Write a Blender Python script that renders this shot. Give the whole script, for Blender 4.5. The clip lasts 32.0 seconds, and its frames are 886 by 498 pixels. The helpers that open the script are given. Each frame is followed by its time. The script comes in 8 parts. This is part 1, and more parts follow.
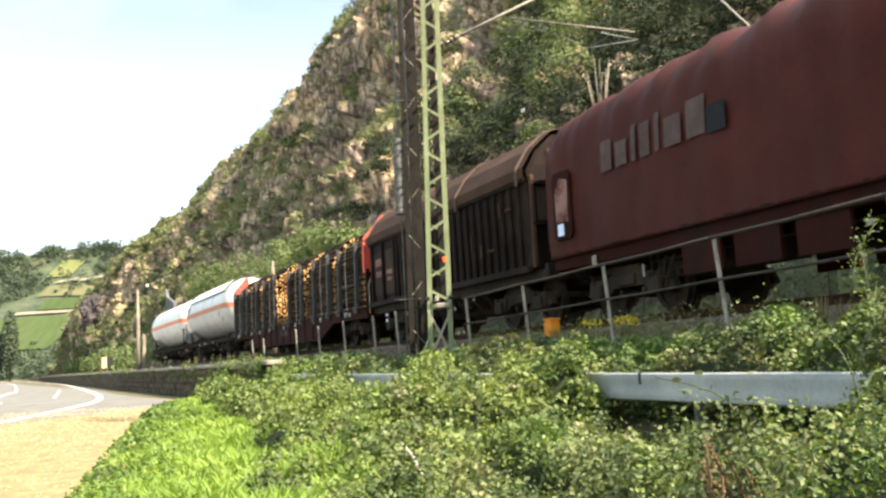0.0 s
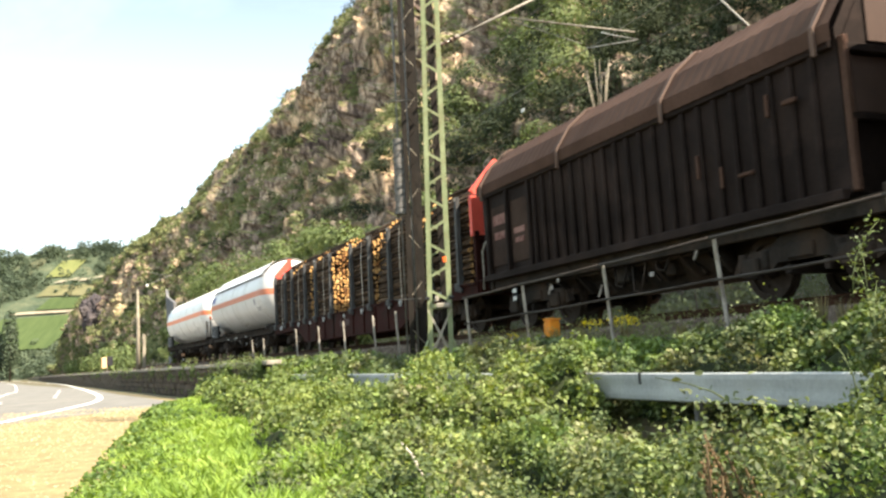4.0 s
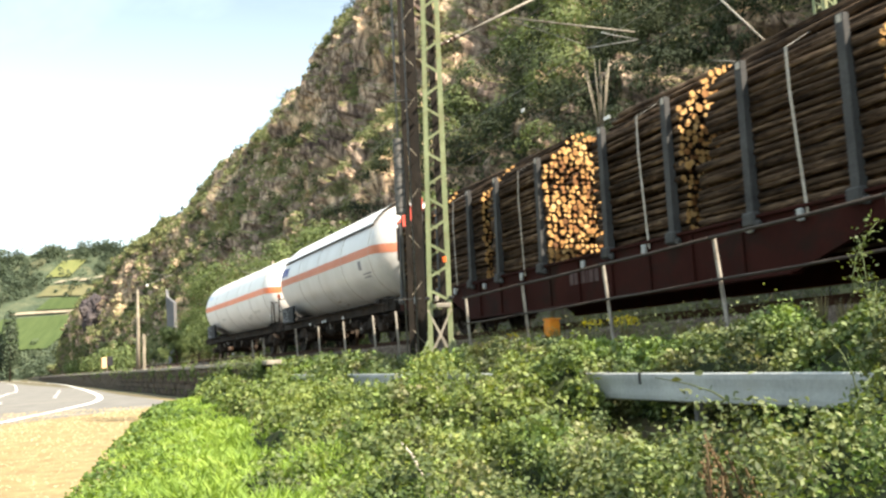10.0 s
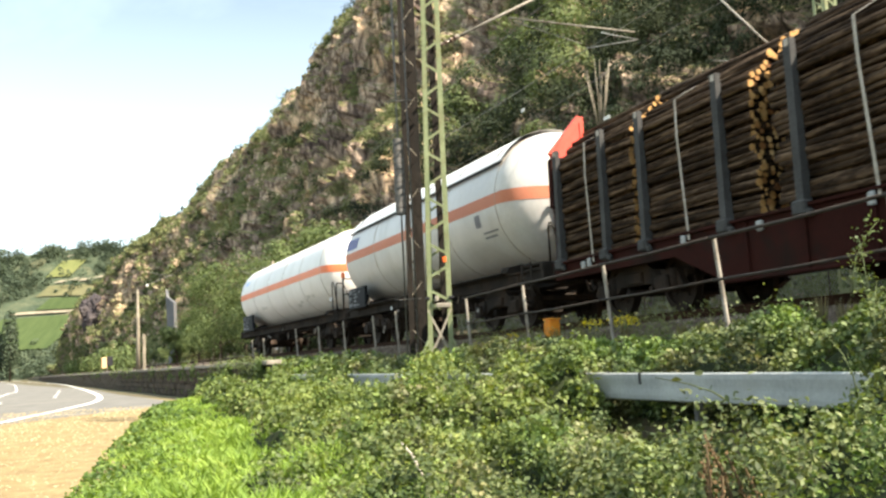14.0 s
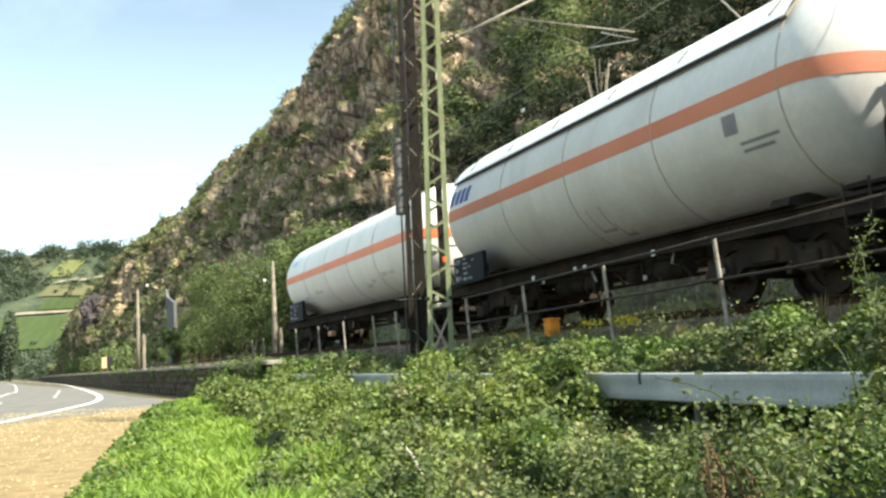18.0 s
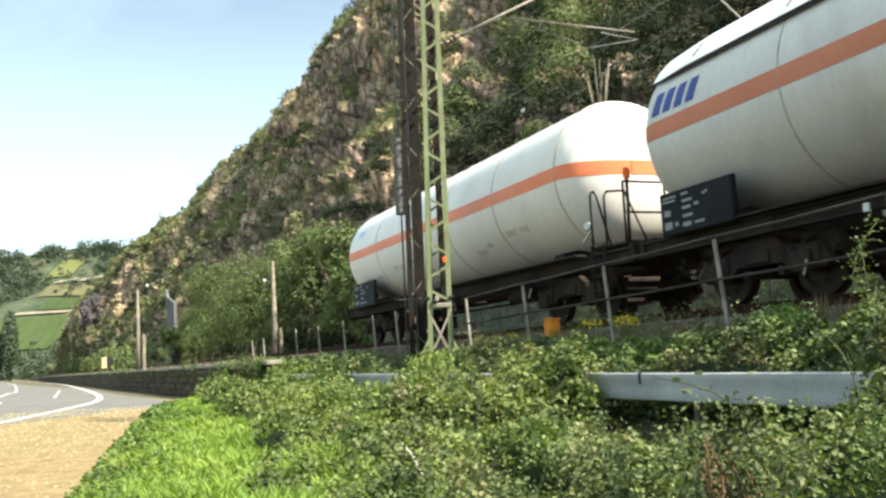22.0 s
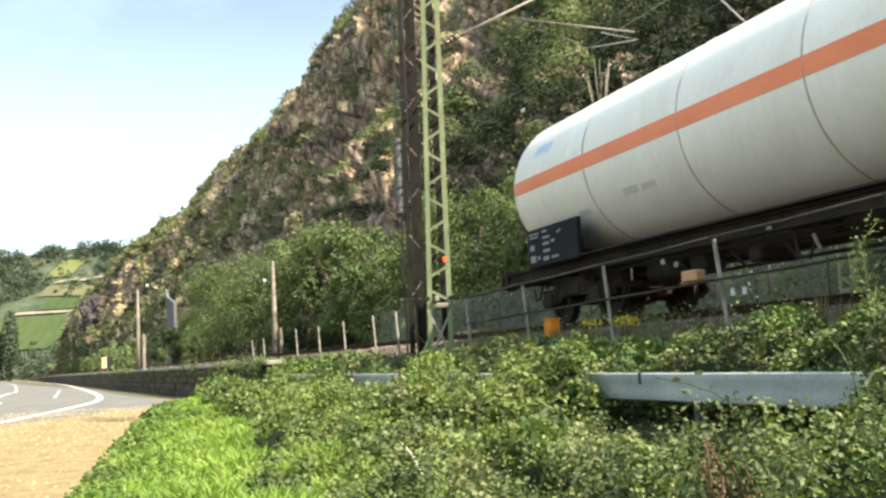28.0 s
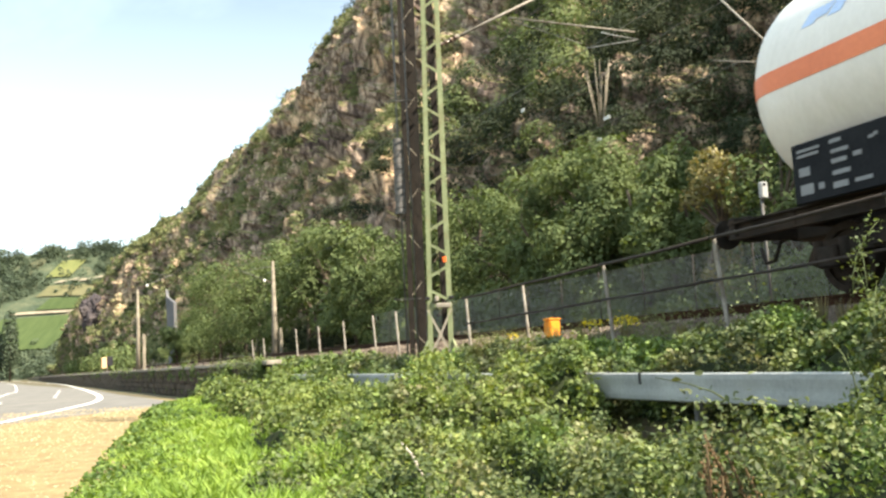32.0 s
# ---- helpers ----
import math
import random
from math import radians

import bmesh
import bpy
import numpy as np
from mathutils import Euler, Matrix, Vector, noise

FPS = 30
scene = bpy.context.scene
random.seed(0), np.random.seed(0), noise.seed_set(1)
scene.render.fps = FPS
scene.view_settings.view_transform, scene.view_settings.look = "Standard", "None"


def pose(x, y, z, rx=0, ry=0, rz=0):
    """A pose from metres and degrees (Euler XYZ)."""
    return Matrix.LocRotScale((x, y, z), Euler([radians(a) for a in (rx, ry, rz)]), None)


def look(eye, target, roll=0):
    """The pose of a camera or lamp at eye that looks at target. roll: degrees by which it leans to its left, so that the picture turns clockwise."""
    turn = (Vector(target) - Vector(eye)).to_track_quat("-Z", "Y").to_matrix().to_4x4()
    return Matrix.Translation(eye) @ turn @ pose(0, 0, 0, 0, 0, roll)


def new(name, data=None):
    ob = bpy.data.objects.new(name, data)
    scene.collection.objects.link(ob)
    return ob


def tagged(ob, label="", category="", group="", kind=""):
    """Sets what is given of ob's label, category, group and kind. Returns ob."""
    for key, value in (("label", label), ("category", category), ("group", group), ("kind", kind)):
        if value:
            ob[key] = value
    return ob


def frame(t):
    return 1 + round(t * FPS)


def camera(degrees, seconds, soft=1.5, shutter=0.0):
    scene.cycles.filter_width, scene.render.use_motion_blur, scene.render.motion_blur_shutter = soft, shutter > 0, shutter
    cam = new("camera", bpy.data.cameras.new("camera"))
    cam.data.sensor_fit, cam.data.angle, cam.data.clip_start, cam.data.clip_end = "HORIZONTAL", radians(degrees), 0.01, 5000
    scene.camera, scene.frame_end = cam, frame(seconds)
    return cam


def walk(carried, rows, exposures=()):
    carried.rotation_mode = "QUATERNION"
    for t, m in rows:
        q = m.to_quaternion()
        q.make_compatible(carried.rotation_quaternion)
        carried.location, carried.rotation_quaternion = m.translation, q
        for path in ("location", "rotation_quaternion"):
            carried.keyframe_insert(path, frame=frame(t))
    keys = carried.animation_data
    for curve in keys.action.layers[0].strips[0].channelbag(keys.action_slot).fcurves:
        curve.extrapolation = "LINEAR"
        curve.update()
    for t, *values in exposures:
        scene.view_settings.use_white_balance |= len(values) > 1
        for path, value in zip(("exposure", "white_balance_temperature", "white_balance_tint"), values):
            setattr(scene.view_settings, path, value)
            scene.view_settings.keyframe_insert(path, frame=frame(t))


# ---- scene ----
# ---- plan -------------------------------------------------------------
# z = 0 is the road beside the railway, RAIL the top of the rails. The railway is given by
# s (metres along the train's way) and lat (metres from the near track's centre line, positive
# towards the hill); the camera stands still below the embankment.
DURATION = 32.0
EYE = (0.0, 0.0, 1.2)
RAIL = 1.72
cam = camera(52.2, DURATION, 2.5, 0.5)
PITCH = radians(6.742)
STAND = look(EYE, (0.0, math.cos(PITCH), 1.2 + math.sin(PITCH)), -3.02)
walk(cam, [(0, STAND), (DURATION, STAND)],
     exposures=[(0, 1.46, 7450, 12), (8.0, 1.44, 7450, 12), (11.0, 1.34, 7400, 12), (14.0, 1.28, 7350, 11), (17.0, 1.05, 7000, 6), (24.0, 1.05, 7000, 6),
                (28.0, 1.17, 7150, 9), (DURATION, 1.32, 7350, 11)])

# how far the train has come, every second
RUN = (-0.09, 1.87, 3.91, 6.00, 8.12, 10.40, 12.82, 15.42, 18.08, 20.76, 23.27, 25.60, 27.81, 30.00, 32.16, 34.31, 36.46, 38.62, 40.78, 42.92,
       45.04, 47.10, 49.13, 51.14, 53.13, 55.12, 57.09, 59.04, 60.97, 62.86, 64.72, 66.55, 68.35)


def run_at(t):
    """Metres that the train has come at t seconds."""
    i = min(max(int(t), 0), len(RUN) - 2)
    u = t - i
    p1, p2 = RUN[i], RUN[i + 1]
    p0 = RUN[i - 1] if i else 2 * p1 - p2
    p3 = RUN[i + 2] if i + 2 < len(RUN) else 2 * p2 - p1
    return p1 + 0.5 * u * (p2 - p0 + u * (2 * p0 - 5 * p1 + 4 * p2 - p3 + u * (3 * (p1 - p2) + p3 - p0)))


def heading(s):
    return np.radians(20.17 - 0.111 * np.clip(s, -48.0, 20.0))


_S = np.linspace(-900, 260, 11601)
_T = heading(_S)
_DX, _DY = np.sin(_T), -np.cos(_T)
_X = np.concatenate([[0], np.cumsum((_DX[1:] + _DX[:-1]) * 0.05)])
_Y = np.concatenate([[0], np.cumsum((_DY[1:] + _DY[:-1]) * 0.05)])
_X += 8.69 - _X[9000] + 1.5 * np.cos(_T)
_Y += 0.0 - _Y[9000] + 1.5 * np.sin(_T)


def along(s, lat):
    """World x and y of a point of the railway (numbers or arrays)."""
    a = heading(np.asarray(s, float))
    return np.interp(s, _S, _X) + np.cos(a) * lat, np.interp(s, _S, _Y) + np.sin(a) * lat


def at(s, lat, z):
    x, y = along(s, lat)
    return Vector((float(x), float(y), z))


def rail_pose(s, lat=0.0, z=RAIL):
    """x forward along the track, y towards the hill."""
    x, y = along(s, lat)
    return pose(float(x), float(y), z, 0, 0, math.degrees(float(heading(s))) - 90)


# ---- light ------------------------------------------------------------
SUN_TO = Vector((0.594, -0.356, 0.72)).normalized()
world = bpy.data.worlds.new("sky")
scene.world = world
world.use_nodes = True
_n = world.node_tree.nodes
_sky = _n.new("ShaderNodeTexSky")
_sky.sky_type = "NISHITA"
_sky.sun_disc = False
_sky.sun_elevation = math.asin(SUN_TO.z)
_sky.sun_rotation = math.atan2(SUN_TO.x, SUN_TO.y)
_sky.air_density, _sky.dust_density, _sky.ozone_density = 1.0, 2.0, 1.0
_n["Background"].inputs["Strength"].default_value = 0.105
_L = world.node_tree.links
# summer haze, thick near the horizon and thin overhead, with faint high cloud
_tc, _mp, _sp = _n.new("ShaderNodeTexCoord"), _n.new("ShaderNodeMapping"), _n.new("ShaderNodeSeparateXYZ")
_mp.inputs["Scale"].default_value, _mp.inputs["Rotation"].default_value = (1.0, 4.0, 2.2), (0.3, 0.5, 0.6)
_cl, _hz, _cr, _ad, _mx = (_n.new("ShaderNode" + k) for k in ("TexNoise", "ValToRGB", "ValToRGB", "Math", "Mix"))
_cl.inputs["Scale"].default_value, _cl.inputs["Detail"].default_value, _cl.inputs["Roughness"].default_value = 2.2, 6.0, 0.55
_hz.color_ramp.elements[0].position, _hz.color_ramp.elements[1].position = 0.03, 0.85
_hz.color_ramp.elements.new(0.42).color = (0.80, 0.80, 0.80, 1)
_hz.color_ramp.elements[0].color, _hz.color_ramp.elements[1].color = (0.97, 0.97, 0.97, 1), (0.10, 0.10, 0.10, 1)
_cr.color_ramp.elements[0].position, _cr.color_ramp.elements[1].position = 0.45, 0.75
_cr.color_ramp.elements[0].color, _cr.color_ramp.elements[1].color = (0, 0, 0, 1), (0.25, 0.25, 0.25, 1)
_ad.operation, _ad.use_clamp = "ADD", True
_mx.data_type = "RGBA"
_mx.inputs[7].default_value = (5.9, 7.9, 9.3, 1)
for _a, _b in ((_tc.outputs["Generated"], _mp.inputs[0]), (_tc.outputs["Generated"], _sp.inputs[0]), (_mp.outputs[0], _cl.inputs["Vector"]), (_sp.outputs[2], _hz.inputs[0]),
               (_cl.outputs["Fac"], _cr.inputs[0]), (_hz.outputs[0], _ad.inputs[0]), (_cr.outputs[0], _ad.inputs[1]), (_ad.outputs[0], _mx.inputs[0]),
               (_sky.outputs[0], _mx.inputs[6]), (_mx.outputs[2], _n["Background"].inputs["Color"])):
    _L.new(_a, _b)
_sun = bpy.data.lights.new("sun", "SUN")
_sun.energy, _sun.angle, _sun.color = 7.0, radians(0.53), (1.0, 0.95, 0.86)
new("sun", _sun).matrix_world = look(tuple(SUN_TO * 200), (0, 0, 0))

# ---- materials --------------------------------------------------------
def nodes_of(name):
    m = bpy.data.materials.new(name)
    m.use_nodes = True
    t = m.node_tree
    return m, t.nodes, t.links, t.nodes["Principled BSDF"]


def noise_node(N, L, coord, scale, detail=4.0, rough=0.6, dist=0.0):
    n = N.new("ShaderNodeTexNoise")
    n.inputs["Scale"].default_value, n.inputs["Detail"].default_value = scale, detail
    n.inputs["Roughness"].default_value, n.inputs["Distortion"].default_value = rough, dist
    L.new(coord, n.inputs["Vector"])
    return n.outputs["Fac"]


def ramp(N, L, fac, stops):
    r = N.new("ShaderNodeValToRGB")
    e = r.color_ramp.elements
    e[0].position, e[0].color = stops[0][0], (*stops[0][1], 1)
    e[1].position, e[1].color = stops[-1][0], (*stops[-1][1], 1)
    for p, c in stops[1:-1]:
        e.new(p).color = (*c, 1)
    L.new(fac, r.inputs["Fac"])
    return r.outputs["Color"]


def mixed(N, L, fac, a, b, mode="MIX"):
    m = N.new("ShaderNodeMix")
    m.data_type, m.blend_type = "RGBA", mode
    for sock, v in ((m.inputs[0], fac), (m.inputs[6], a), (m.inputs[7], b)):
        if isinstance(v, (int, float)):
            sock.default_value = v
        elif isinstance(v, tuple):
            sock.default_value = (*v, 1)
        else:
            L.new(v, sock)
    return m.outputs[2]


def surface(name, dark, light, scale=4.0, fine=40.0, rough=0.8, bump=0.1, metal=0.0, stain=None, stain_amount=0.5,
            stain_scale=1.2, stretch=(1, 1, 1), spread=(0.35, 0.65), vary=0.0, spec=0.2):
    """Two-tone noisy surface with fine relief; stain is a second colour in patches."""
    m, N, L, B = nodes_of(name)
    tc = N.new("ShaderNodeTexCoord")
    mp = N.new("ShaderNodeMapping")
    mp.inputs["Scale"].default_value = stretch
    L.new(tc.outputs["Object"], mp.inputs["Vector"])
    co = mp.outputs["Vector"]
    big, small = noise_node(N, L, co, scale), noise_node(N, L, co, fine, 3.0, 0.7)
    fac = N.new("ShaderNodeMath")
    fac.operation = "MULTIPLY_ADD"
    L.new(small, fac.inputs[0])
    fac.inputs[1].default_value = 0.4
    half = N.new("ShaderNodeMath")
    half.operation = "MULTIPLY"
    L.new(big, half.inputs[0])
    half.inputs[1].default_value = 0.6
    L.new(half.outputs[0], fac.inputs[2])
    col = ramp(N, L, fac.outputs[0], [(spread[0], dark), (spread[1], light)])
    if stain:
        patch = ramp(N, L, noise_node(N, L, co, stain_scale, 5.0, 0.65, 0.6), [(0.5, (0, 0, 0)), (0.68, (stain_amount,) * 3)])
        col = mixed(N, L, patch, col, stain)
    if vary:
        oi = N.new("ShaderNodeObjectInfo")
        tint = ramp(N, L, oi.outputs["Random"], [(0, (1 - vary,) * 3), (1, (1 + vary * 0.4,) * 3)])
        col = mixed(N, L, 1.0, col, tint, "MULTIPLY")
    L.new(col, B.inputs["Base Color"])
    rr = N.new("ShaderNodeMapRange")
    L.new(small, rr.inputs[0])
    rr.inputs[3].default_value, rr.inputs[4].default_value = max(rough - 0.12, 0.05), min(rough + 0.12, 1)
    L.new(rr.outputs[0], B.inputs["Roughness"])
    B.inputs["Metallic"].default_value = metal
    B.inputs["Specular IOR Level"].default_value = 0.5 if rough < 0.5 else spec
    if bump:
        b = N.new("ShaderNodeBump")
        b.inputs["Strength"].default_value, b.inputs["Distance"].default_value = min(bump * 4, 1.0), 0.02
        L.new(fac.outputs[0], b.inputs["Height"])
        L.new(b.outputs[0], B.inputs["Normal"])
    return m


def foliage(name, stops, translucent=0.35, rough=0.5, patch_scale=0.5, tints=None, leaf_vary=0.55):
    """Leaves: colour by leaf and by patch; light passes through in part."""
    m, N, L, B = nodes_of(name)
    geo, tc = N.new("ShaderNodeNewGeometry"), N.new("ShaderNodeTexCoord")
    big = noise_node(N, L, tc.outputs["Object"], patch_scale, 4.0)
    add = N.new("ShaderNodeMath")
    add.operation = "MULTIPLY_ADD"
    L.new(geo.outputs["Random Per Island"], add.inputs[0])
    add.inputs[1].default_value = leaf_vary
    sub = N.new("ShaderNodeMath")
    sub.operation = "MULTIPLY_ADD"
    L.new(big, sub.inputs[0])
    sub.inputs[1].default_value, sub.inputs[2].default_value = 1.3, -0.42 + (0.55 - leaf_vary) / 2
    L.new(sub.outputs[0], add.inputs[2])
    col = ramp(N, L, add.outputs[0], stops)
    if tints:
        # broad patches of other growth
        col = mixed(N, L, 1.0, col, ramp(N, L, noise_node(N, L, tc.outputs["Object"], 0.7, 3.0, 0.55, 0.5), tints), "MULTIPLY")
    L.new(col, B.inputs["Base Color"])
    B.inputs["Roughness"].default_value = rough
    B.inputs["Specular IOR Level"].default_value = 0.35
    tr = N.new("ShaderNodeBsdfTranslucent")
    L.new(mixed(N, L, 1.0, col, (1.0, 1.0, 0.45), "MULTIPLY"), tr.inputs["Color"])
    mx = N.new("ShaderNodeMixShader")
    mx.inputs[0].default_value = translucent
    L.new(B.outputs[0], mx.inputs[1])
    L.new(tr.outputs[0], mx.inputs[2])
    L.new(mx.outputs[0], N["Material Output"].inputs["Surface"])
    return m


def simple(name, col, rough=0.6, metal=0.0):
    return surface(name, tuple(c * 0.82 for c in col), tuple(min(c * 1.12, 1) for c in col), 3.0, 60.0, rough, 0.03, metal)


M_GRAVEL = surface("gravel", (0.122, 0.084, 0.041), (0.265, 0.192, 0.096), 2.6, 16.0, 0.95, 0.25, stain=(0.15, 0.135, 0.052), stain_amount=0.35, stain_scale=0.8, spread=(0.34, 0.64))
M_PEBBLE = foliage("pebbles", [(0.0, (0.10, 0.075, 0.04)), (0.5, (0.24, 0.19, 0.105)), (1.0, (0.40, 0.34, 0.22))], 0.0, 0.9, 0.8)
M_SOIL = surface("soil", (0.05, 0.04, 0.025), (0.13, 0.10, 0.06), 1.0, 18.0, 0.95, 0.2, stain=(0.06, 0.09, 0.02), stain_amount=0.8)
M_ASPHALT = surface("asphalt", (0.0893, 0.0850, 0.0782), (0.1575, 0.1500, 0.1380), 0.8, 60.0, 0.9, 0.06, stain=(0.1785, 0.1650, 0.1426), stain_amount=0.5, stain_scale=0.3)
M_ROADPAINT = surface("road_paint", (0.42, 0.42, 0.40), (0.66, 0.66, 0.63), 3.0, 50.0, 0.7, 0.03, stain=(0.26, 0.25, 0.23), stain_amount=0.7, stain_scale=1.0)
M_BALLAST = surface("ballast", (0.022, 0.015, 0.010), (0.092, 0.066, 0.045), 14.0, 30.0, 0.95, 0.3, stain=(0.06076, 0.03472, 0.0217), stain_amount=0.6)
M_STONE = surface("wall_stone", (0.030, 0.022, 0.015), (0.098, 0.070, 0.046), 3.0, 24.0, 0.92, 0.2, stain=(0.0337, 0.0260, 0.0099), stain_amount=0.7, vary=0.35)
M_MORTAR = surface("mortar", (0.018, 0.0156, 0.012), (0.042, 0.036, 0.03), 5.0, 30.0, 0.95, 0.15)
M_COPING = surface("coping", (0.14, 0.125, 0.10), (0.30, 0.27, 0.225), 3.0, 30.0, 0.9, 0.1, stain=(0.16, 0.15, 0.11), stain_amount=0.6)
M_RAILSIDE = surface("rail_rust", (0.0225, 0.01125, 0.00675), (0.063, 0.0315, 0.018), 6.0, 40.0, 0.75, 0.05, metal=0.3, spec=0.05)
M_SLEEPER = surface("sleeper_wood", (0.05, 0.04, 0.03), (0.14, 0.11, 0.085), 3.0, 30.0, 0.9, 0.1, stretch=(6, 1, 6), spec=0.05)
M_MAST = surface("mast_green_paint", (0.12, 0.145, 0.075), (0.215, 0.245, 0.135), 2.0, 30.0, 0.55, 0.04, stain=(0.15, 0.12, 0.06), stain_amount=0.5, stain_scale=3.0)
M_GALV = surface("galvanised_steel", (0.225, 0.232, 0.228), (0.36, 0.365, 0.355), 1.5, 25.0, 0.7, 0.02, metal=0.1, stain=(0.2600, 0.2548, 0.2418), stain_amount=0.5)
M_POST = surface("weathered_post", (0.15, 0.134, 0.113), (0.32, 0.29, 0.25), 4.0, 30.0, 0.8, 0.08, stain=(0.112, 0.070, 0.044), stain_amount=0.6, stain_scale=5.0)
M_PIPE = surface("rusty_handrail", (0.01755, 0.01326, 0.01092), (0.0429, 0.03315, 0.0273), 4.0, 30.0, 0.75, 0.05)
M_WEIGHT = surface("cast_weight", (0.06, 0.058, 0.055), (0.135, 0.128, 0.12), 4.0, 30.0, 0.7, 0.05)
M_RUSTPALE = surface("worn_and_sunlit_pale", (0.16, 0.14, 0.11), (0.36, 0.32, 0.26), 3.0, 24.0, 0.85, 0.06)
M_RUST = surface("dark_rust", (0.007, 0.006, 0.005), (0.022, 0.017, 0.013), 3.0, 24.0, 0.85, 0.06)
M_CABLE = surface("cable", (0.10, 0.10, 0.09), (0.22, 0.21, 0.19), 4.0, 30.0, 0.6, 0.0, metal=0.3)
M_INSUL = surface("insulator_ceramic", (0.05, 0.03, 0.02), (0.11, 0.06, 0.04), 8.0, 30.0, 0.3, 0.0)
M_ORANGE = surface("orange_plastic", (0.56, 0.185, 0.018), (0.74, 0.255, 0.025), 5.0, 30.0, 0.6, 0.03)
M_ORANGEDARK = simple("orange_red_plate", (0.75, 0.14, 0.03), 0.5)
M_WHITE = simple("white_enamel", (0.54, 0.54, 0.525), 0.5)
M_BLACK = simple("black_paint", (0.02, 0.02, 0.022), 0.6)
M_GREYMARK = simple("grey_mark", (0.20, 0.20, 0.22), 0.7)
M_BLUEMARK = simple("blue_mark", (0.045, 0.07, 0.24), 0.6)
M_PALEBLUE = simple("pale_blue_mark", (0.42, 0.54, 0.76), 0.6)
M_TANK = surface("tank_white_enamel", (0.60, 0.57, 0.535), (0.725, 0.695, 0.66), 0.6, 12.0, 0.42, 0.008, stain=(0.5394, 0.5162, 0.4557), stain_amount=0.5, stain_scale=0.8, stretch=(1.0, 1.0, 0.5))
M_TANK_DULL = surface("dull_white_enamel", (0.42, 0.412, 0.40), (0.54, 0.525, 0.505), 0.6, 12.0, 0.34, 0.008, stain=(0.34, 0.315, 0.27), stain_amount=0.5, stain_scale=0.8, stretch=(1.0, 1.0, 0.5))
M_STRIPE_PALE = surface("faded_orange_stripe", (0.42, 0.145, 0.085), (0.50, 0.19, 0.115), 0.8, 14.0, 0.55, 0.005)
M_SHIELD = surface("sun_shield_white", (0.74, 0.72, 0.70), (0.86, 0.84, 0.82), 0.8, 14.0, 0.4, 0.008)
M_STRIPE = surface("orange_stripe", (0.62, 0.15, 0.055), (0.76, 0.21, 0.085), 0.8, 14.0, 0.45, 0.005)
M_SEAM = surface("weld_seam", (0.24, 0.20, 0.155), (0.40, 0.355, 0.30), 6.0, 40.0, 0.6, 0.02)
M_CHASSIS = surface("grimy_black_chassis", (0.01377, 0.01147, 0.009945), (0.03825, 0.03213, 0.02754), 2.0, 25.0, 0.75, 0.05, stain=(0.06885, 0.04208, 0.02678), stain_amount=0.5, spec=0.05)
M_BOXBLACK = surface("black_plate", (0.008, 0.009, 0.011), (0.020, 0.021, 0.024), 2.0, 25.0, 0.55, 0.02, spec=0.05)
M_WHEEL = surface("wheel_steel", (0.01688, 0.01181, 0.008438), (0.0405, 0.03037, 0.02363), 5.0, 30.0, 0.6, 0.03, metal=0.1, spec=0.05)
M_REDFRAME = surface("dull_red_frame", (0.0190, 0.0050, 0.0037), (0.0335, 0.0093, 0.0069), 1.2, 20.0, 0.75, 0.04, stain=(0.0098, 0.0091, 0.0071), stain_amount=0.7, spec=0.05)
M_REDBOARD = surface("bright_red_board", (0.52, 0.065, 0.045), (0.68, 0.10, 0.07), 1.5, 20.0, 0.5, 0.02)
M_DARKWAGON = surface("dark_brown_wagon_paint", (0.008287, 0.005738, 0.0051), (0.01976, 0.01339, 0.01148), 1.4, 18.0, 0.7, 0.04, stain=(0.04781, 0.0306, 0.0255), stain_amount=0.35, stain_scale=0.8, spec=0.05)
M_ROOF = surface("brown_roof_sheet", (0.0431, 0.0232, 0.0169), (0.0780, 0.0439, 0.0321), 1.0, 18.0, 0.75, 0.03, stain=(0.0408, 0.0244, 0.0175), stain_amount=0.5, spec=0.05)
M_TARP = surface("dark_red_tarpaulin", (0.0385, 0.0099, 0.0081), (0.0657, 0.0169, 0.0140), 0.9, 16.0, 0.55, 0.06, stain=(0.0453, 0.0174, 0.0157), stain_amount=0.6, spec=0.05)
M_GRAFFITI = surface("pale_spray_paint", (0.075, 0.022, 0.018), (0.22, 0.125, 0.11), 2.2, 14.0, 0.6, 0.01, spread=(0.42, 0.56), spec=0.05)
M_LETTER = surface("faded_lettering", (0.056, 0.034, 0.032), (0.092, 0.066, 0.063), 3.0, 30.0, 0.6, 0.0, spec=0.05)
M_BARK = surface("log_bark", (0.010, 0.0066, 0.0047), (0.080, 0.051, 0.033), 4.0, 22.0, 0.9, 0.25, stretch=(1.6, 3.0, 3.0), spread=(0.40, 0.62), stain=(0.1658, 0.1122, 0.07316), stain_amount=0.75, stain_scale=4.0, vary=0.55, spec=0.05)
M_LOGEND = foliage("fresh_log_end", [(0.0, (0.056, 0.0224, 0.0096)), (0.28, (0.192, 0.08, 0.024)), (0.55, (0.368, 0.2, 0.068)), (0.85, (0.512, 0.336, 0.152)), (1.0, (0.544, 0.416, 0.24))], 0.0, 0.85, 1.6)
M_STAKE = surface("grey_stake_steel", (0.034, 0.034, 0.034), (0.068, 0.067, 0.066), 2.0, 25.0, 0.55, 0.02, spec=0.05)
M_STRAP = surface("pale_strap", (0.28, 0.25, 0.21), (0.46, 0.42, 0.37), 4.0, 30.0, 0.8, 0.02)
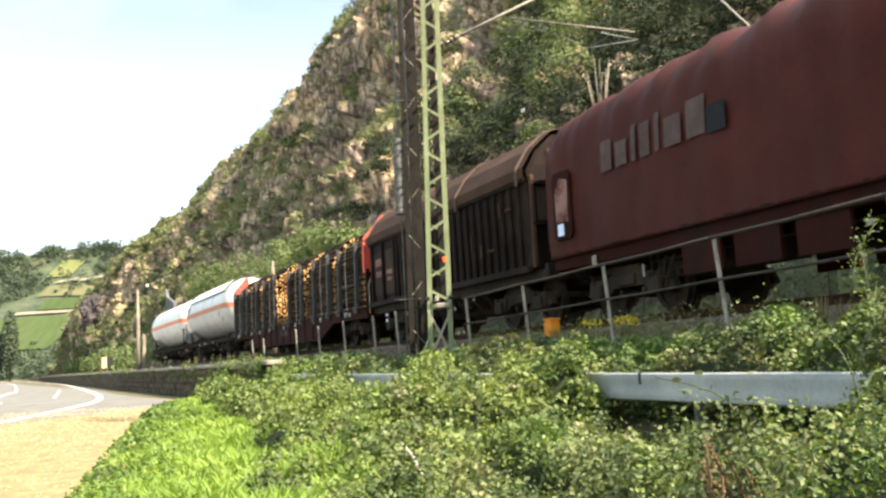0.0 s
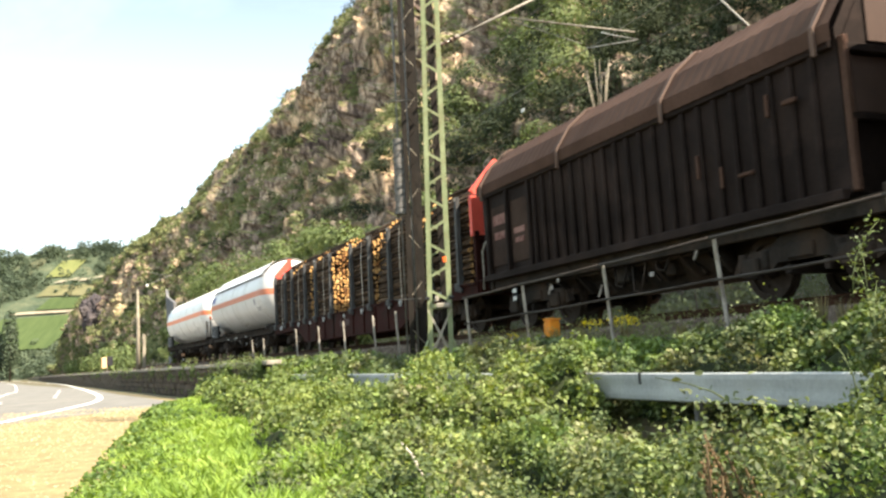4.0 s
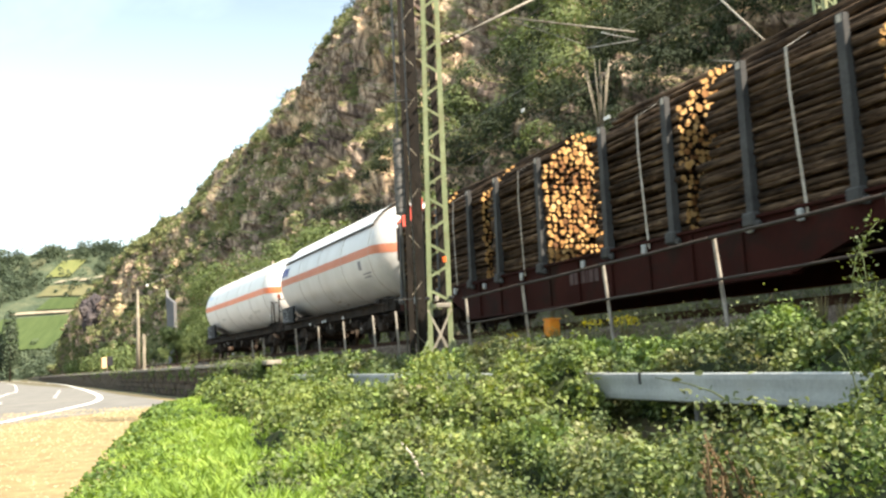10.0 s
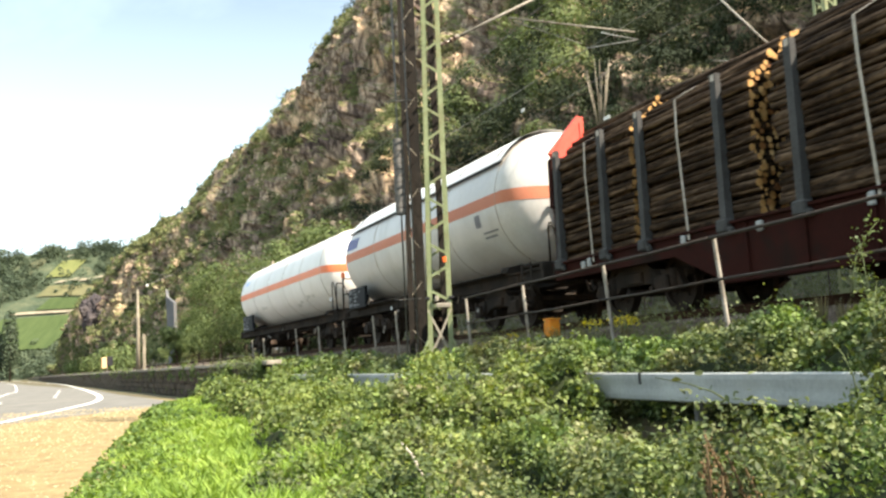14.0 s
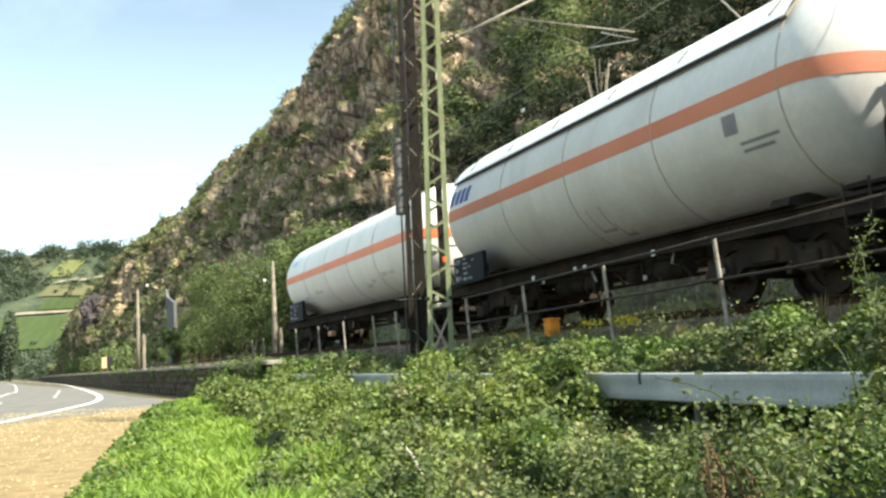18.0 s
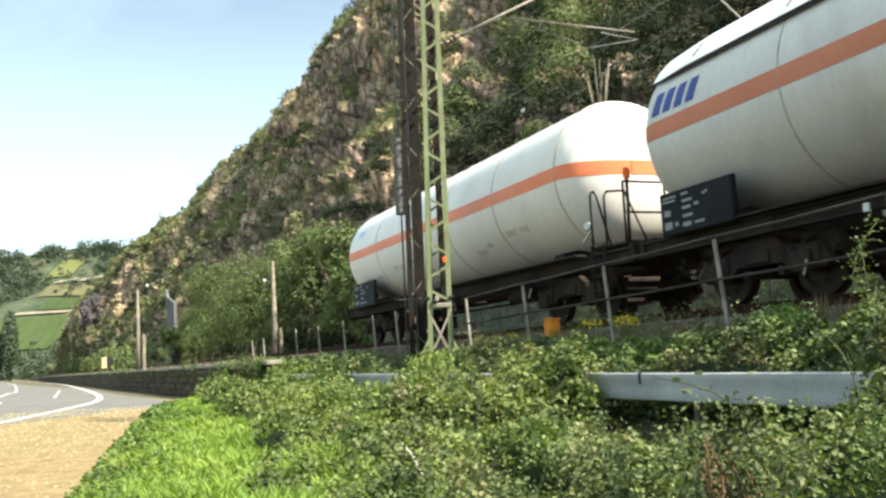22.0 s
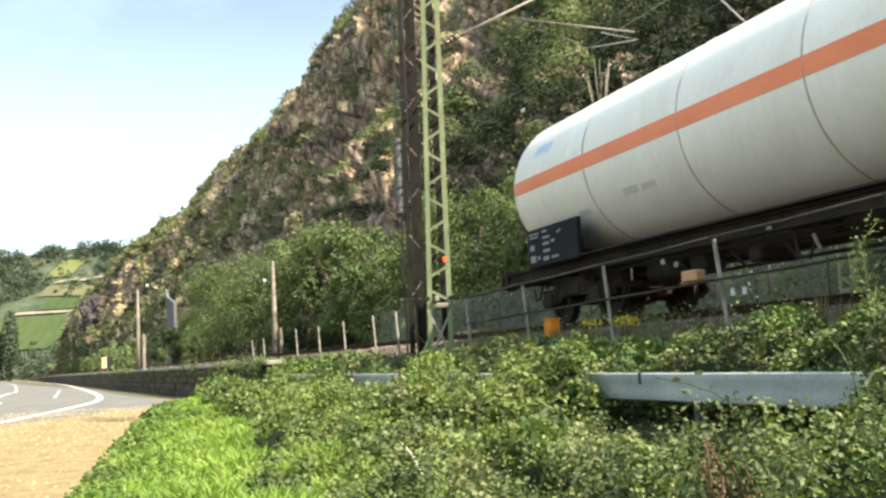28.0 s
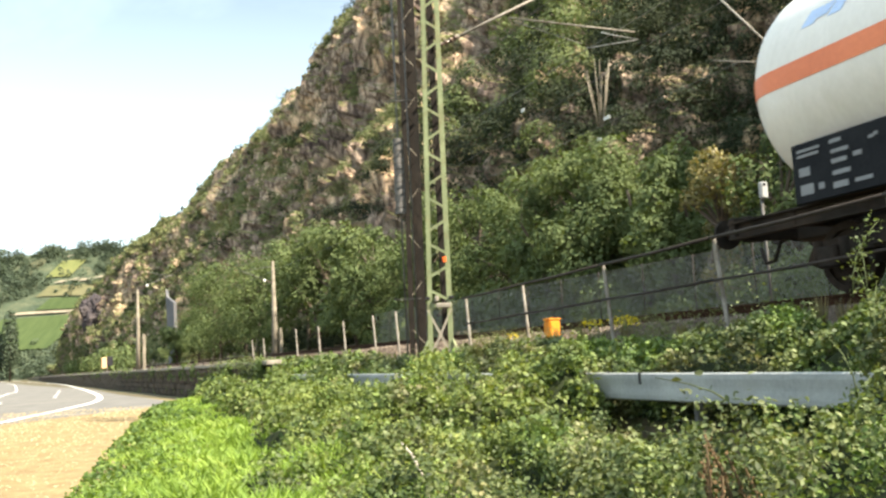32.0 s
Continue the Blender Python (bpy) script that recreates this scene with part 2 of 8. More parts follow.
M_TRUNK = surface("tree_bark", (0.045, 0.035, 0.025), (0.13, 0.10, 0.075), 4.0, 30.0, 0.95, 0.2)
M_MESHWIRE = surface("fence_wire", (0.20, 0.205, 0.195), (0.36, 0.36, 0.34), 4.0, 30.0, 0.6, 0.0, metal=0.3)
M_LEAF_BRAMBLE = foliage("bramble_leaves", [(0.0, (0.0137, 0.0226, 0.0106)), (0.30, (0.0436, 0.0638, 0.0227)), (0.52, (0.1012, 0.1236, 0.0440)), (0.74, (0.1839, 0.2060, 0.0773)), (0.90, (0.2357, 0.2369, 0.1067)), (1.0, (0.1955, 0.1082, 0.0733))], 0.32, 0.60, 1.6,
                         [(0.34, (1.08, 0.82, 0.92)), (0.45, (0.92, 0.92, 1.0)), (0.55, (0.95, 1.10, 0.98)), (0.66, (1.12, 1.42, 0.88))], 0.36)
M_LEAF_LIME = foliage("lime_weed_leaves", [(0.0, (0.0320, 0.0536, 0.0144)), (0.35, (0.0860, 0.1236, 0.0312)), (0.65, (0.1659, 0.2112, 0.0552)), (0.9, (0.2580, 0.2833, 0.0840)), (1.0, (0.2949, 0.2575, 0.1080))], 0.35, 0.6, 1.4, None, 0.4)
M_GRASS = foliage("bright_grass", [(0.0, (0.0924, 0.1632, 0.0277)), (0.4, (0.1663, 0.2624, 0.0446)), (0.75, (0.2649, 0.3673, 0.0743)), (1.0, (0.3573, 0.3615, 0.1089))], 0.4, 0.5, 0.6)
M_SHRUB_DARK = foliage("shade_dark_hillside_bush", [(0.0, (0.009, 0.015, 0.007)), (0.4, (0.018, 0.027, 0.011)), (0.75, (0.033, 0.044, 0.018)), (1.0, (0.058, 0.067, 0.029))], 0.22, 0.85, 0.16, None, 0.2)
M_LEAF_TREE = foliage("tree_leaves", [(0.0, (0.040, 0.062, 0.022)), (0.4, (0.078, 0.108, 0.039)), (0.75, (0.136, 0.170, 0.062)), (1.0, (0.195, 0.218, 0.092))], 0.3, 0.85, 0.25, None, 0.28)
M_LEAF_YELLOW = foliage("yellowing_leaves", [(0.0, (0.10, 0.095, 0.03)), (0.5, (0.185, 0.155, 0.055)), (1.0, (0.28, 0.22, 0.08))], 0.3, 0.5, 0.6)
M_SHRUB = foliage("hillside_shrub", [(0.0, (0.058, 0.074, 0.032)), (0.4, (0.128, 0.148, 0.064)), (0.75, (0.232, 0.238, 0.108)), (1.0, (0.27, 0.245, 0.118))], 0.25, 0.85, 0.06, None, 0.35)
M_BUSH = foliage("slope_bush_leaves", [(0.0, (0.022, 0.034, 0.013)), (0.4, (0.072, 0.097, 0.036)), (0.75, (0.152, 0.182, 0.069)), (1.0, (0.220, 0.232, 0.097))], 0.25, 0.85, 0.30, None, 0.13)
M_FLOWER = foliage("yellow_flowers", [(0.0, (0.62, 0.45, 0.02)), (1.0, (0.85, 0.68, 0.04))], 0.3, 0.6, 1.0)
M_DRY = foliage("dry_stems", [(0.0, (0.045, 0.026, 0.013)), (0.5, (0.12, 0.066, 0.030)), (1.0, (0.22, 0.135, 0.065))], 0.1, 0.8, 1.0)
M_FARWOOD = foliage("far_woodland", [(0.0, (0.02033, 0.03392, 0.01938)), (0.5, (0.04237, 0.06298, 0.03448)), (1.0, (0.08464, 0.1035, 0.05928))], 0.2, 0.7, 0.02)


def cliff_material():
    """Fractured rock with grass on what lies flatter."""
    m, N, L, B = nodes_of("rocky_hillside")
    tc, geo = N.new("ShaderNodeTexCoord"), N.new("ShaderNodeNewGeometry")
    co = tc.outputs["Object"]
    mv = N.new("ShaderNodeMapping")
    mv.inputs["Scale"].default_value, mv.inputs["Rotation"].default_value = (1.0, 1.0, 0.4), (0.15, 0.2, 0.0)
    L.new(co, mv.inputs["Vector"])
    rock = ramp(N, L, noise_node(N, L, mv.outputs[0], 1.1, 8.0, 0.72, 0.7), [(0.33, (0.080, 0.061, 0.051)), (0.44, (0.26, 0.200, 0.162)), (0.55, (0.45, 0.352, 0.275)), (0.70, (0.62, 0.51, 0.39))])
    # pale tan and dark weathered beds
    rock = mixed(N, L, 1.0, rock, ramp(N, L, noise_node(N, L, co, 0.09, 4.0, 0.6, 0.5), [(0.36, (0.50, 0.46, 0.49)), (0.49, (1.05, 1.0, 0.96)), (0.64, (1.85, 1.66, 1.36))]), "MULTIPLY")
    vor = N.new("ShaderNodeTexVoronoi")
    vor.feature = "DISTANCE_TO_EDGE"
    vor.inputs["Scale"].default_value = 0.8
    mp = N.new("ShaderNodeMapping")
    mp.inputs["Scale"].default_value = (1.0, 1.0, 0.45)
    mp.inputs["Rotation"].default_value = (0.5, 0.3, 0.2)
    L.new(co, mp.inputs["Vector"])
    wob = N.new("ShaderNodeMix")
    wob.data_type = "VECTOR"
    wob.inputs[0].default_value = 0.25
    nz = N.new("ShaderNodeTexNoise")
    nz.inputs["Scale"].default_value = 0.8
    L.new(mp.outputs[0], nz.inputs["Vector"])
    L.new(mp.outputs[0], wob.inputs[4])
    L.new(nz.outputs["Color"], wob.inputs[5])
    L.new(wob.outputs[1], vor.inputs["Vector"])
    crack = ramp(N, L, vor.outputs["Distance"], [(0.0, (0.16, 0.15, 0.15)), (0.16, (1, 1, 1))])
    rock = mixed(N, L, 0.75, rock, crack, "MULTIPLY")
    grass = ramp(N, L, noise_node(N, L, co, 0.35, 6.0, 0.7), [(0.32, (0.070, 0.078, 0.030)), (0.5, (0.155, 0.150, 0.062)), (0.66, (0.27, 0.235, 0.115))])
    sep = N.new("ShaderNodeSeparateXYZ")
    L.new(geo.outputs["Normal"], sep.inputs[0])
    mm = N.new("ShaderNodeMath")
    mm.operation = "MULTIPLY_ADD"
    L.new(noise_node(N, L, co, 0.17, 7.0, 0.72), mm.inputs[0])
    mm.inputs[1].default_value = 1.5
    sc = N.new("ShaderNodeMath")
    sc.operation = "ADD"
    L.new(sep.outputs[2], sc.inputs[0])
    sc.inputs[1].default_value = -0.80
    L.new(sc.outputs[0], mm.inputs[2])
    mask = ramp(N, L, mm.outputs[0], [(0.36, (0, 0, 0)), (0.52, (1, 1, 1))])
    L.new(mixed(N, L, mask, rock, grass), B.inputs["Base Color"])
    B.inputs["Roughness"].default_value = 0.95
    B.inputs["Specular IOR Level"].default_value = 0.2
    b = N.new("ShaderNodeBump")
    b.inputs["Strength"].default_value, b.inputs["Distance"].default_value = 1.0, 0.6
    L.new(noise_node(N, L, co, 0.9, 8.0, 0.7, 0.4), b.inputs["Height"])
    L.new(b.outputs[0], B.inputs["Normal"])
    return m


def far_hill_material():
    """Woods, scrub and dry terraces, far away."""
    m, N, L, B = nodes_of("far_hillside")
    tc = N.new("ShaderNodeTexCoord")
    co = tc.outputs["Object"]
    wood = ramp(N, L, noise_node(N, L, co, 0.05, 7.0, 0.7), [(0.32, (0.020, 0.034, 0.019)), (0.5, (0.038, 0.055, 0.028)), (0.65, (0.075, 0.085, 0.045))])
    dry = ramp(N, L, noise_node(N, L, co, 0.035, 5.0, 0.6), [(0.58, (0, 0, 0)), (0.70, (0.7, 0.7, 0.7))])
    L.new(mixed(N, L, dry, wood, (0.22, 0.19, 0.10)), B.inputs["Base Color"])
    B.inputs["Roughness"].default_value = 1.0
    b = N.new("ShaderNodeBump")
    b.inputs["Strength"].default_value, b.inputs["Distance"].default_value = 0.8, 3.0
    L.new(noise_node(N, L, co, 0.15, 7.0, 0.7), b.inputs["Height"])
    L.new(b.outputs[0], B.inputs["Normal"])
    return m


M_CLIFF = cliff_material()
M_FARHILL = far_hill_material()
M_VINE = surface("vineyard_green", (0.0291, 0.0476, 0.0139), (0.0556, 0.0771, 0.0249), 0.05, 0.6, 0.9, 0.0, stretch=(6, 1, 1))
M_PATHEARTH = surface("pale_earth", (0.16, 0.14, 0.10), (0.26, 0.225, 0.165), 0.2, 2.0, 0.95, 0.0)
M_DRYSLOPE = surface("dry_slope", (0.07, 0.075, 0.035), (0.14, 0.125, 0.065), 0.06, 0.5, 0.95, 0.0)
M_MEADOW = surface("yellow_meadow", (0.085, 0.10, 0.032), (0.15, 0.15, 0.058), 0.06, 0.5, 0.95, 0.0)

# ---- building blocks --------------------------------------------------
class Shape:
    """Collects vertices and faces of one mesh."""

    def __init__(self):
        self.v, self.f, self.smooth, self.slot = [], [], [], []
        self.cur = 0

    def add(self, verts, faces, smooth=False):
        o = len(self.v)
        self.v += [tuple(p) for p in verts]
        self.f += [tuple(i + o for i in q) for q in faces]
        self.smooth += [smooth] * len(faces)
        self.slot += [self.cur] * len(faces)
        return self

    def box(self, c, size, b=0.0, m=None):
        """A box round c; b cuts its edges."""
        h = [x / 2 for x in size]
        m = m or Matrix()
        if not b:
            vs = [m @ Vector((c[0] + sx * h[0], c[1] + sy * h[1], c[2] + sz * h[2])) for sx in (-1, 1) for sy in (-1, 1) for sz in (-1, 1)]
            return self.add(vs, [(0, 1, 3, 2), (4, 6, 7, 5), (0, 4, 5, 1), (2, 3, 7, 6), (0, 2, 6, 4), (1, 5, 7, 3)])
        b = min(b, min(h) * 0.9)
        vs, idx = [], {}
        for sx in (-1, 1):
            for sy in (-1, 1):
                for sz in (-1, 1):
                    for k in range(3):
                        d = [h[j] - (0 if j == k else b) for j in range(3)]
                        idx[(sx, sy, sz, k)] = len(vs)
                        vs.append(m @ Vector((c[0] + sx * d[0], c[1] + sy * d[1], c[2] + sz * d[2])))
        fs = []
        ring = ((-1, -1), (1, -1), (1, 1), (-1, 1))

        def key(k, s, a, e):
            t = [0, 0, 0]
            t[k], t[(k + 1) % 3], t[(k + 2) % 3] = s, a, e
            return tuple(t)
        for k in range(3):
            for s in (-1, 1):
                q = [idx[(*key(k, s, a, e), k)] for a, e in ring]
                fs.append(tuple(q if s > 0 else q[::-1]))
        for k in range(3):
            i, j = (k + 1) % 3, (k + 2) % 3
            for a in (-1, 1):
                for e in (-1, 1):
                    p, q = key(k, -1, a, e), key(k, 1, a, e)
                    f4 = (idx[(*p, i)], idx[(*q, i)], idx[(*q, j)], idx[(*p, j)])
                    fs.append(f4 if a * e < 0 else f4[::-1])
        for sx in (-1, 1):
            for sy in (-1, 1):
                for sz in (-1, 1):
                    f3 = (idx[(sx, sy, sz, 0)], idx[(sx, sy, sz, 1)], idx[(sx, sy, sz, 2)])
                    fs.append(f3 if sx * sy * sz > 0 else f3[::-1])
        return self.add(vs, fs)

    def bar(self, a, b, w, d=None, up=(0, 0, 1), bev=0.0):
        """A square bar from a to b."""
        a, b = Vector(a), Vector(b)
        z = (b - a).normalized()
        x = Vector(up).cross(z)
        if x.length < 1e-3:
            x = Vector((1, 0, 0)).cross(z)
        x.normalize()
        y = z.cross(x)
        m = Matrix((x, y, z)).transposed().to_4x4()
        m.translation = (a + b) / 2
        return self.box((0, 0, 0), (w, d or w, (b - a).length), bev, m)

    def tube(self, path, r, n=8, closed=False, caps=True):
        """A round tube along the path; r is a number or a radius a point."""
        path = [Vector(p) for p in path]
        k = len(path)
        rs = r if isinstance(r, (list, tuple)) else [r] * k
        vs, fs = [], []
        prev = None
        for i, p in enumerate(path):
            t = (path[(i + 1) % k] - path[i - 1]) if closed else (path[min(i + 1, k - 1)] - path[max(i - 1, 0)])
            t.normalize()
            x = (prev - t * prev.dot(t)) if prev else t.orthogonal()
            x.normalize()
            prev = x
            y = t.cross(x)
            vs += [p + (x * math.cos(2 * math.pi * j / n) + y * math.sin(2 * math.pi * j / n)) * rs[i] for j in range(n)]
        for i in range(k if closed else k - 1):
            a, b = i * n, ((i + 1) % k) * n
            fs += [(a + j, a + (j + 1) % n, b + (j + 1) % n, b + j) for j in range(n)]
        self.add(vs, fs, True)
        if caps and not closed:
            o = len(self.v) - len(vs)
            self.f += [tuple(o + j for j in range(n))[::-1], tuple(o + (k - 1) * n + j for j in range(n))]
            self.smooth += [False, False]
            self.slot += [self.cur, self.cur]
        return self

    def disc(self, c, axis, r, h, n=16, hole=0.0):
        """A short round block of height h along axis, or a ring if it has a hole."""
        c, z = Vector(c), Vector(axis).normalized()
        x = z.orthogonal().normalized()
        y = z.cross(x)
        circ = [x * math.cos(2 * math.pi * j / n) + y * math.sin(2 * math.pi * j / n) for j in range(n)]
        if not hole:
            vs = [c + q * r - z * h / 2 for q in circ] + [c + q * r + z * h / 2 for q in circ]
            self.add(vs, [(j, (j + 1) % n, n + (j + 1) % n, n + j) for j in range(n)], True)
            return self.add(vs, [tuple(range(n))[::-1], tuple(range(n, 2 * n))])
        vs = [c + q * a + z * b for a, b in ((r, -h / 2), (r, h / 2), (hole, h / 2), (hole, -h / 2)) for q in circ]
        fs = [(a * n + j, a * n + (j + 1) % n, ((a + 1) % 4) * n + (j + 1) % n, ((a + 1) % 4) * n + j) for a in range(4) for j in range(n)]
        return self.add(vs, fs)

    def prism(self, outline, x0, x1):
        """An outline of (y, z) pairs drawn out from x0 to x1."""
        n = len(outline)
        vs = [(x0, y, z) for y, z in outline] + [(x1, y, z) for y, z in outline]
        fs = [(j, (j + 1) % n, n + (j + 1) % n, n + j) for j in range(n)]
        return self.add(vs, fs + [tuple(range(n))[::-1], tuple(range(n, 2 * n))])

    def plate(self, outline, y0, y1):
        """An outline of (x, z) pairs drawn out from y0 to y1."""
        n = len(outline)
        vs = [(x, y0, z) for x, z in outline] + [(x, y1, z) for x, z in outline]
        fs = [(j, (j + 1) % n, n + (j + 1) % n, n + j) for j in range(n)]
        return self.add(vs, fs + [tuple(range(n))[::-1], tuple(range(n, 2 * n))])

    def sheet(self, rows, smooth=True, close=False):
        """A surface through rows of points, all of one length."""
        n, k = len(rows[0]), len(rows)
        vs = [p for r in rows for p in r]
        fs = [(i * n + j, i * n + (j + 1) % n, (i + 1) * n + (j + 1) % n, (i + 1) * n + j) for i in range(k - 1) for j in range(n if close else n - 1)]
        return self.add(vs, fs, smooth)

    def mesh(self, name, *mats):
        me = bpy.data.meshes.new(name)
        me.from_pydata(self.v, [], self.f)
        me.polygons.foreach_set("use_smooth", self.smooth)
        for m in mats:
            me.materials.append(m)
        if len(mats) > 1:
            me.polygons.foreach_set("material_index", self.slot)
        if len(self.f) < 6000:
            bm = bmesh.new()
            bm.from_mesh(me)
            bmesh.ops.recalc_face_normals(bm, faces=bm.faces)
            bm.to_mesh(me)
            bm.free()
        me.update()
        return me


def part(name, shape, material, parent, label=""):
    """Links a shape as one mesh object under a thing or a part."""
    mats = material if isinstance(material, tuple) else (material,)
    ob = new(name, shape if isinstance(shape, bpy.types.Mesh) else shape.mesh(name, *mats))
    ob.parent = parent
    return tagged(ob, label)


def thing(name, label, category, m=None, group="", kind=""):
    ob = tagged(new(name), label, category, group, kind)
    ob.empty_display_size = 0.2
    ob.matrix_basis = m or Matrix()
    return ob


def solid(name, shape, material, label, category="", kind="", group="", m=None):
    mats = material if isinstance(material, tuple) else (material,)
    ob = tagged(new(name, shape if isinstance(shape, bpy.types.Mesh) else shape.mesh(name, *mats)), label, category, group, kind)
    if m:
        ob.matrix_basis = m
    return ob


def array_mesh(name, verts, quads, mats, smooth=True):
    """A mesh from numpy arrays of vertices and quads."""
    me = bpy.data.meshes.new(name)
    nv, nf, k = len(verts), len(quads), quads.shape[1]
    me.vertices.add(nv)
    me.vertices.foreach_set("co", np.ascontiguousarray(verts, np.float32).ravel())
    me.loops.add(nf * k)
    me.loops.foreach_set("vertex_index", np.ascontiguousarray(quads, np.int32).ravel())
    me.polygons.add(nf)
    me.polygons.foreach_set("loop_start", np.arange(0, nf * k, k, dtype=np.int32))
    me.polygons.foreach_set("use_smooth", np.full(nf, smooth))
    for m in mats:
        me.materials.append(m)
    me.update(calc_edges=True)
    me.validate()
    return me


RNG = np.random.default_rng(7)


def unit(v):
    return v / np.maximum(np.linalg.norm(v, axis=1, keepdims=True), 1e-6)


def leaf_arrays(centres, size, lift=0.3, aspect=0.6, fold=0.25, out=None, spread=0.45):
    """Folded leaves, two faces each, at the centres: vertices and quads. out: the way that each faces."""
    n = len(centres)
    up = RNG.normal(0, 1, (n, 3)) + np.array([0, 0, lift * 3])
    if out is not None:
        up = up * spread + out
    up = unit(up)
    d = RNG.normal(0, 1, (n, 3))
    d = unit(d - up * np.sum(d * up, 1, keepdims=True))
    w = np.cross(up, d)
    ln = (size * RNG.uniform(0.6, 1.35, n))[:, None]
    wd = ln * aspect
    tip, base = centres + d * ln * 0.5, centres - d * ln * 0.5
    mid = up * ln * fold
    l1, l2 = centres - w * wd * 0.5 - d * ln * 0.08 + mid * 0.6, centres - w * wd * 0.36 + d * ln * 0.22 + mid * 0.5
    r1, r2 = centres + w * wd * 0.5 - d * ln * 0.08 + mid * 0.6, centres + w * wd * 0.36 + d * ln * 0.22 + mid * 0.5
    v = np.stack([base, l1, l2, tip, r2, r1], 1).reshape(-1, 3)
    o = np.arange(n)[:, None] * 6
    q = np.concatenate([o + np.array([[0, 1, 2, 3]]), o + np.array([[0, 3, 4, 5]])])
    return v, q


def card_arrays(centres, size, out=None, spread=0.6, aspect=0.75):
    """Small bent leaf sprays of one face each, for what is far away."""
    n = len(centres)
    up = RNG.normal(0, 1, (n, 3)) + np.array([0, 0, 0.6])
    if out is not None:
        up = up * spread + out
    up = unit(up)
    d = RNG.normal(0, 1, (n, 3))
    d = unit(d - up * np.sum(d * up, 1, keepdims=True))
    w = np.cross(up, d)
    ln = (size * RNG.uniform(0.55, 1.4, n))[:, None]
    a = centres - d * ln * 0.5
    b = centres + w * ln * aspect * 0.5 + up * ln * RNG.uniform(-0.1, 0.2, (n, 1))
    c = centres + d * ln * 0.5 + up * ln * RNG.uniform(-0.2, 0.1, (n, 1))
    e = centres - w * ln * aspect * 0.5
    v = np.stack([a, b, c, e], 1).reshape(-1, 3)
    return v, np.arange(n * 4).reshape(-1, 4)


def fleck_arrays(centres, size, out=None, spread=0.6, aspect=0.8):
    """Three-cornered leaf sprays for dense growth far away."""
    v, q = card_arrays(centres, size * 1.25, out, spread, aspect)
    return v.reshape(-1, 4, 3)[:, :3].reshape(-1, 3), np.arange(len(centres) * 3).reshape(-1, 3)

# ---- the ground, the road and the railway bed -------------------------
def build_ground():
    s = Shape()
    xs = [-5000, -900, -300, -120, -60, -30, -15, 0, 15, 40, 120, 400, 1200, 5000]
    ys = [-5000, -900, -200, -60, -20, 0, 15, 30, 50, 80, 140, 300, 900, 2000, 5000]
    s.sheet([[(x, y, -0.03) for x in xs] for y in ys], False)
    solid("ground", s, M_SOIL, "dark earthy ground with sparse green growth", "ground", "structure")

    # gravel lot beside the road
    g = Shape()
    g.add([(-3.2, 7.0, 0.0), (-1.4, -14, 0.0), (-60, -14, 0.0), (-60, 14.0, 0.0), (-40, 30.0, 0.0), (-24, 46.0, 0.0), (-15, 44.0, 0.0), (-9.0, 33.2, 0.0), (-7.6, 26.0, 0.0), (-5.0, 16.0, 0.0)],
          [tuple(range(10))])
    solid("gravel_lot", g, M_GRAVEL, "sunlit pale gravel lot beside the road", "gravel", "structure")


def road_strip(name, pts, w, z, mat, label, kind="structure", parent=None):
    """A flat strip of width w along points of the ground."""
    rows = []
    for i, p in enumerate(pts):
        a, b = Vector(pts[max(i - 1, 0)]), Vector(pts[min(i + 1, len(pts) - 1)])
        d = (b - a).normalized()
        n = Vector((-d.y, d.x))
        rows.append([(p[0] + n.x * w / 2, p[1] + n.y * w / 2, z), (p[0] - n.x * w / 2, p[1] - n.y * w / 2, z)])
    s = Shape().sheet(rows, False)
    return part(name, s, mat, parent, label) if parent else solid(name, s, mat, label, "road", kind)


def curve(pts, n=8):
    """A smooth line through ground points."""
    out = []
    for i in range(len(pts) - 1):
        p0, p1, p2, p3 = (Vector(pts[min(max(k, 0), len(pts) - 1)]) for k in (i - 1, i, i + 1, i + 2))
        for j in range(n):
            u = j / n
            out.append(tuple(p1 + 0.5 * u * (p2 - p0 + u * (2 * p0 - 5 * p1 + 4 * p2 - p3 + u * (3 * (p1 - p2) + p3 - p0)))))
    return out + [tuple(pts[-1])]


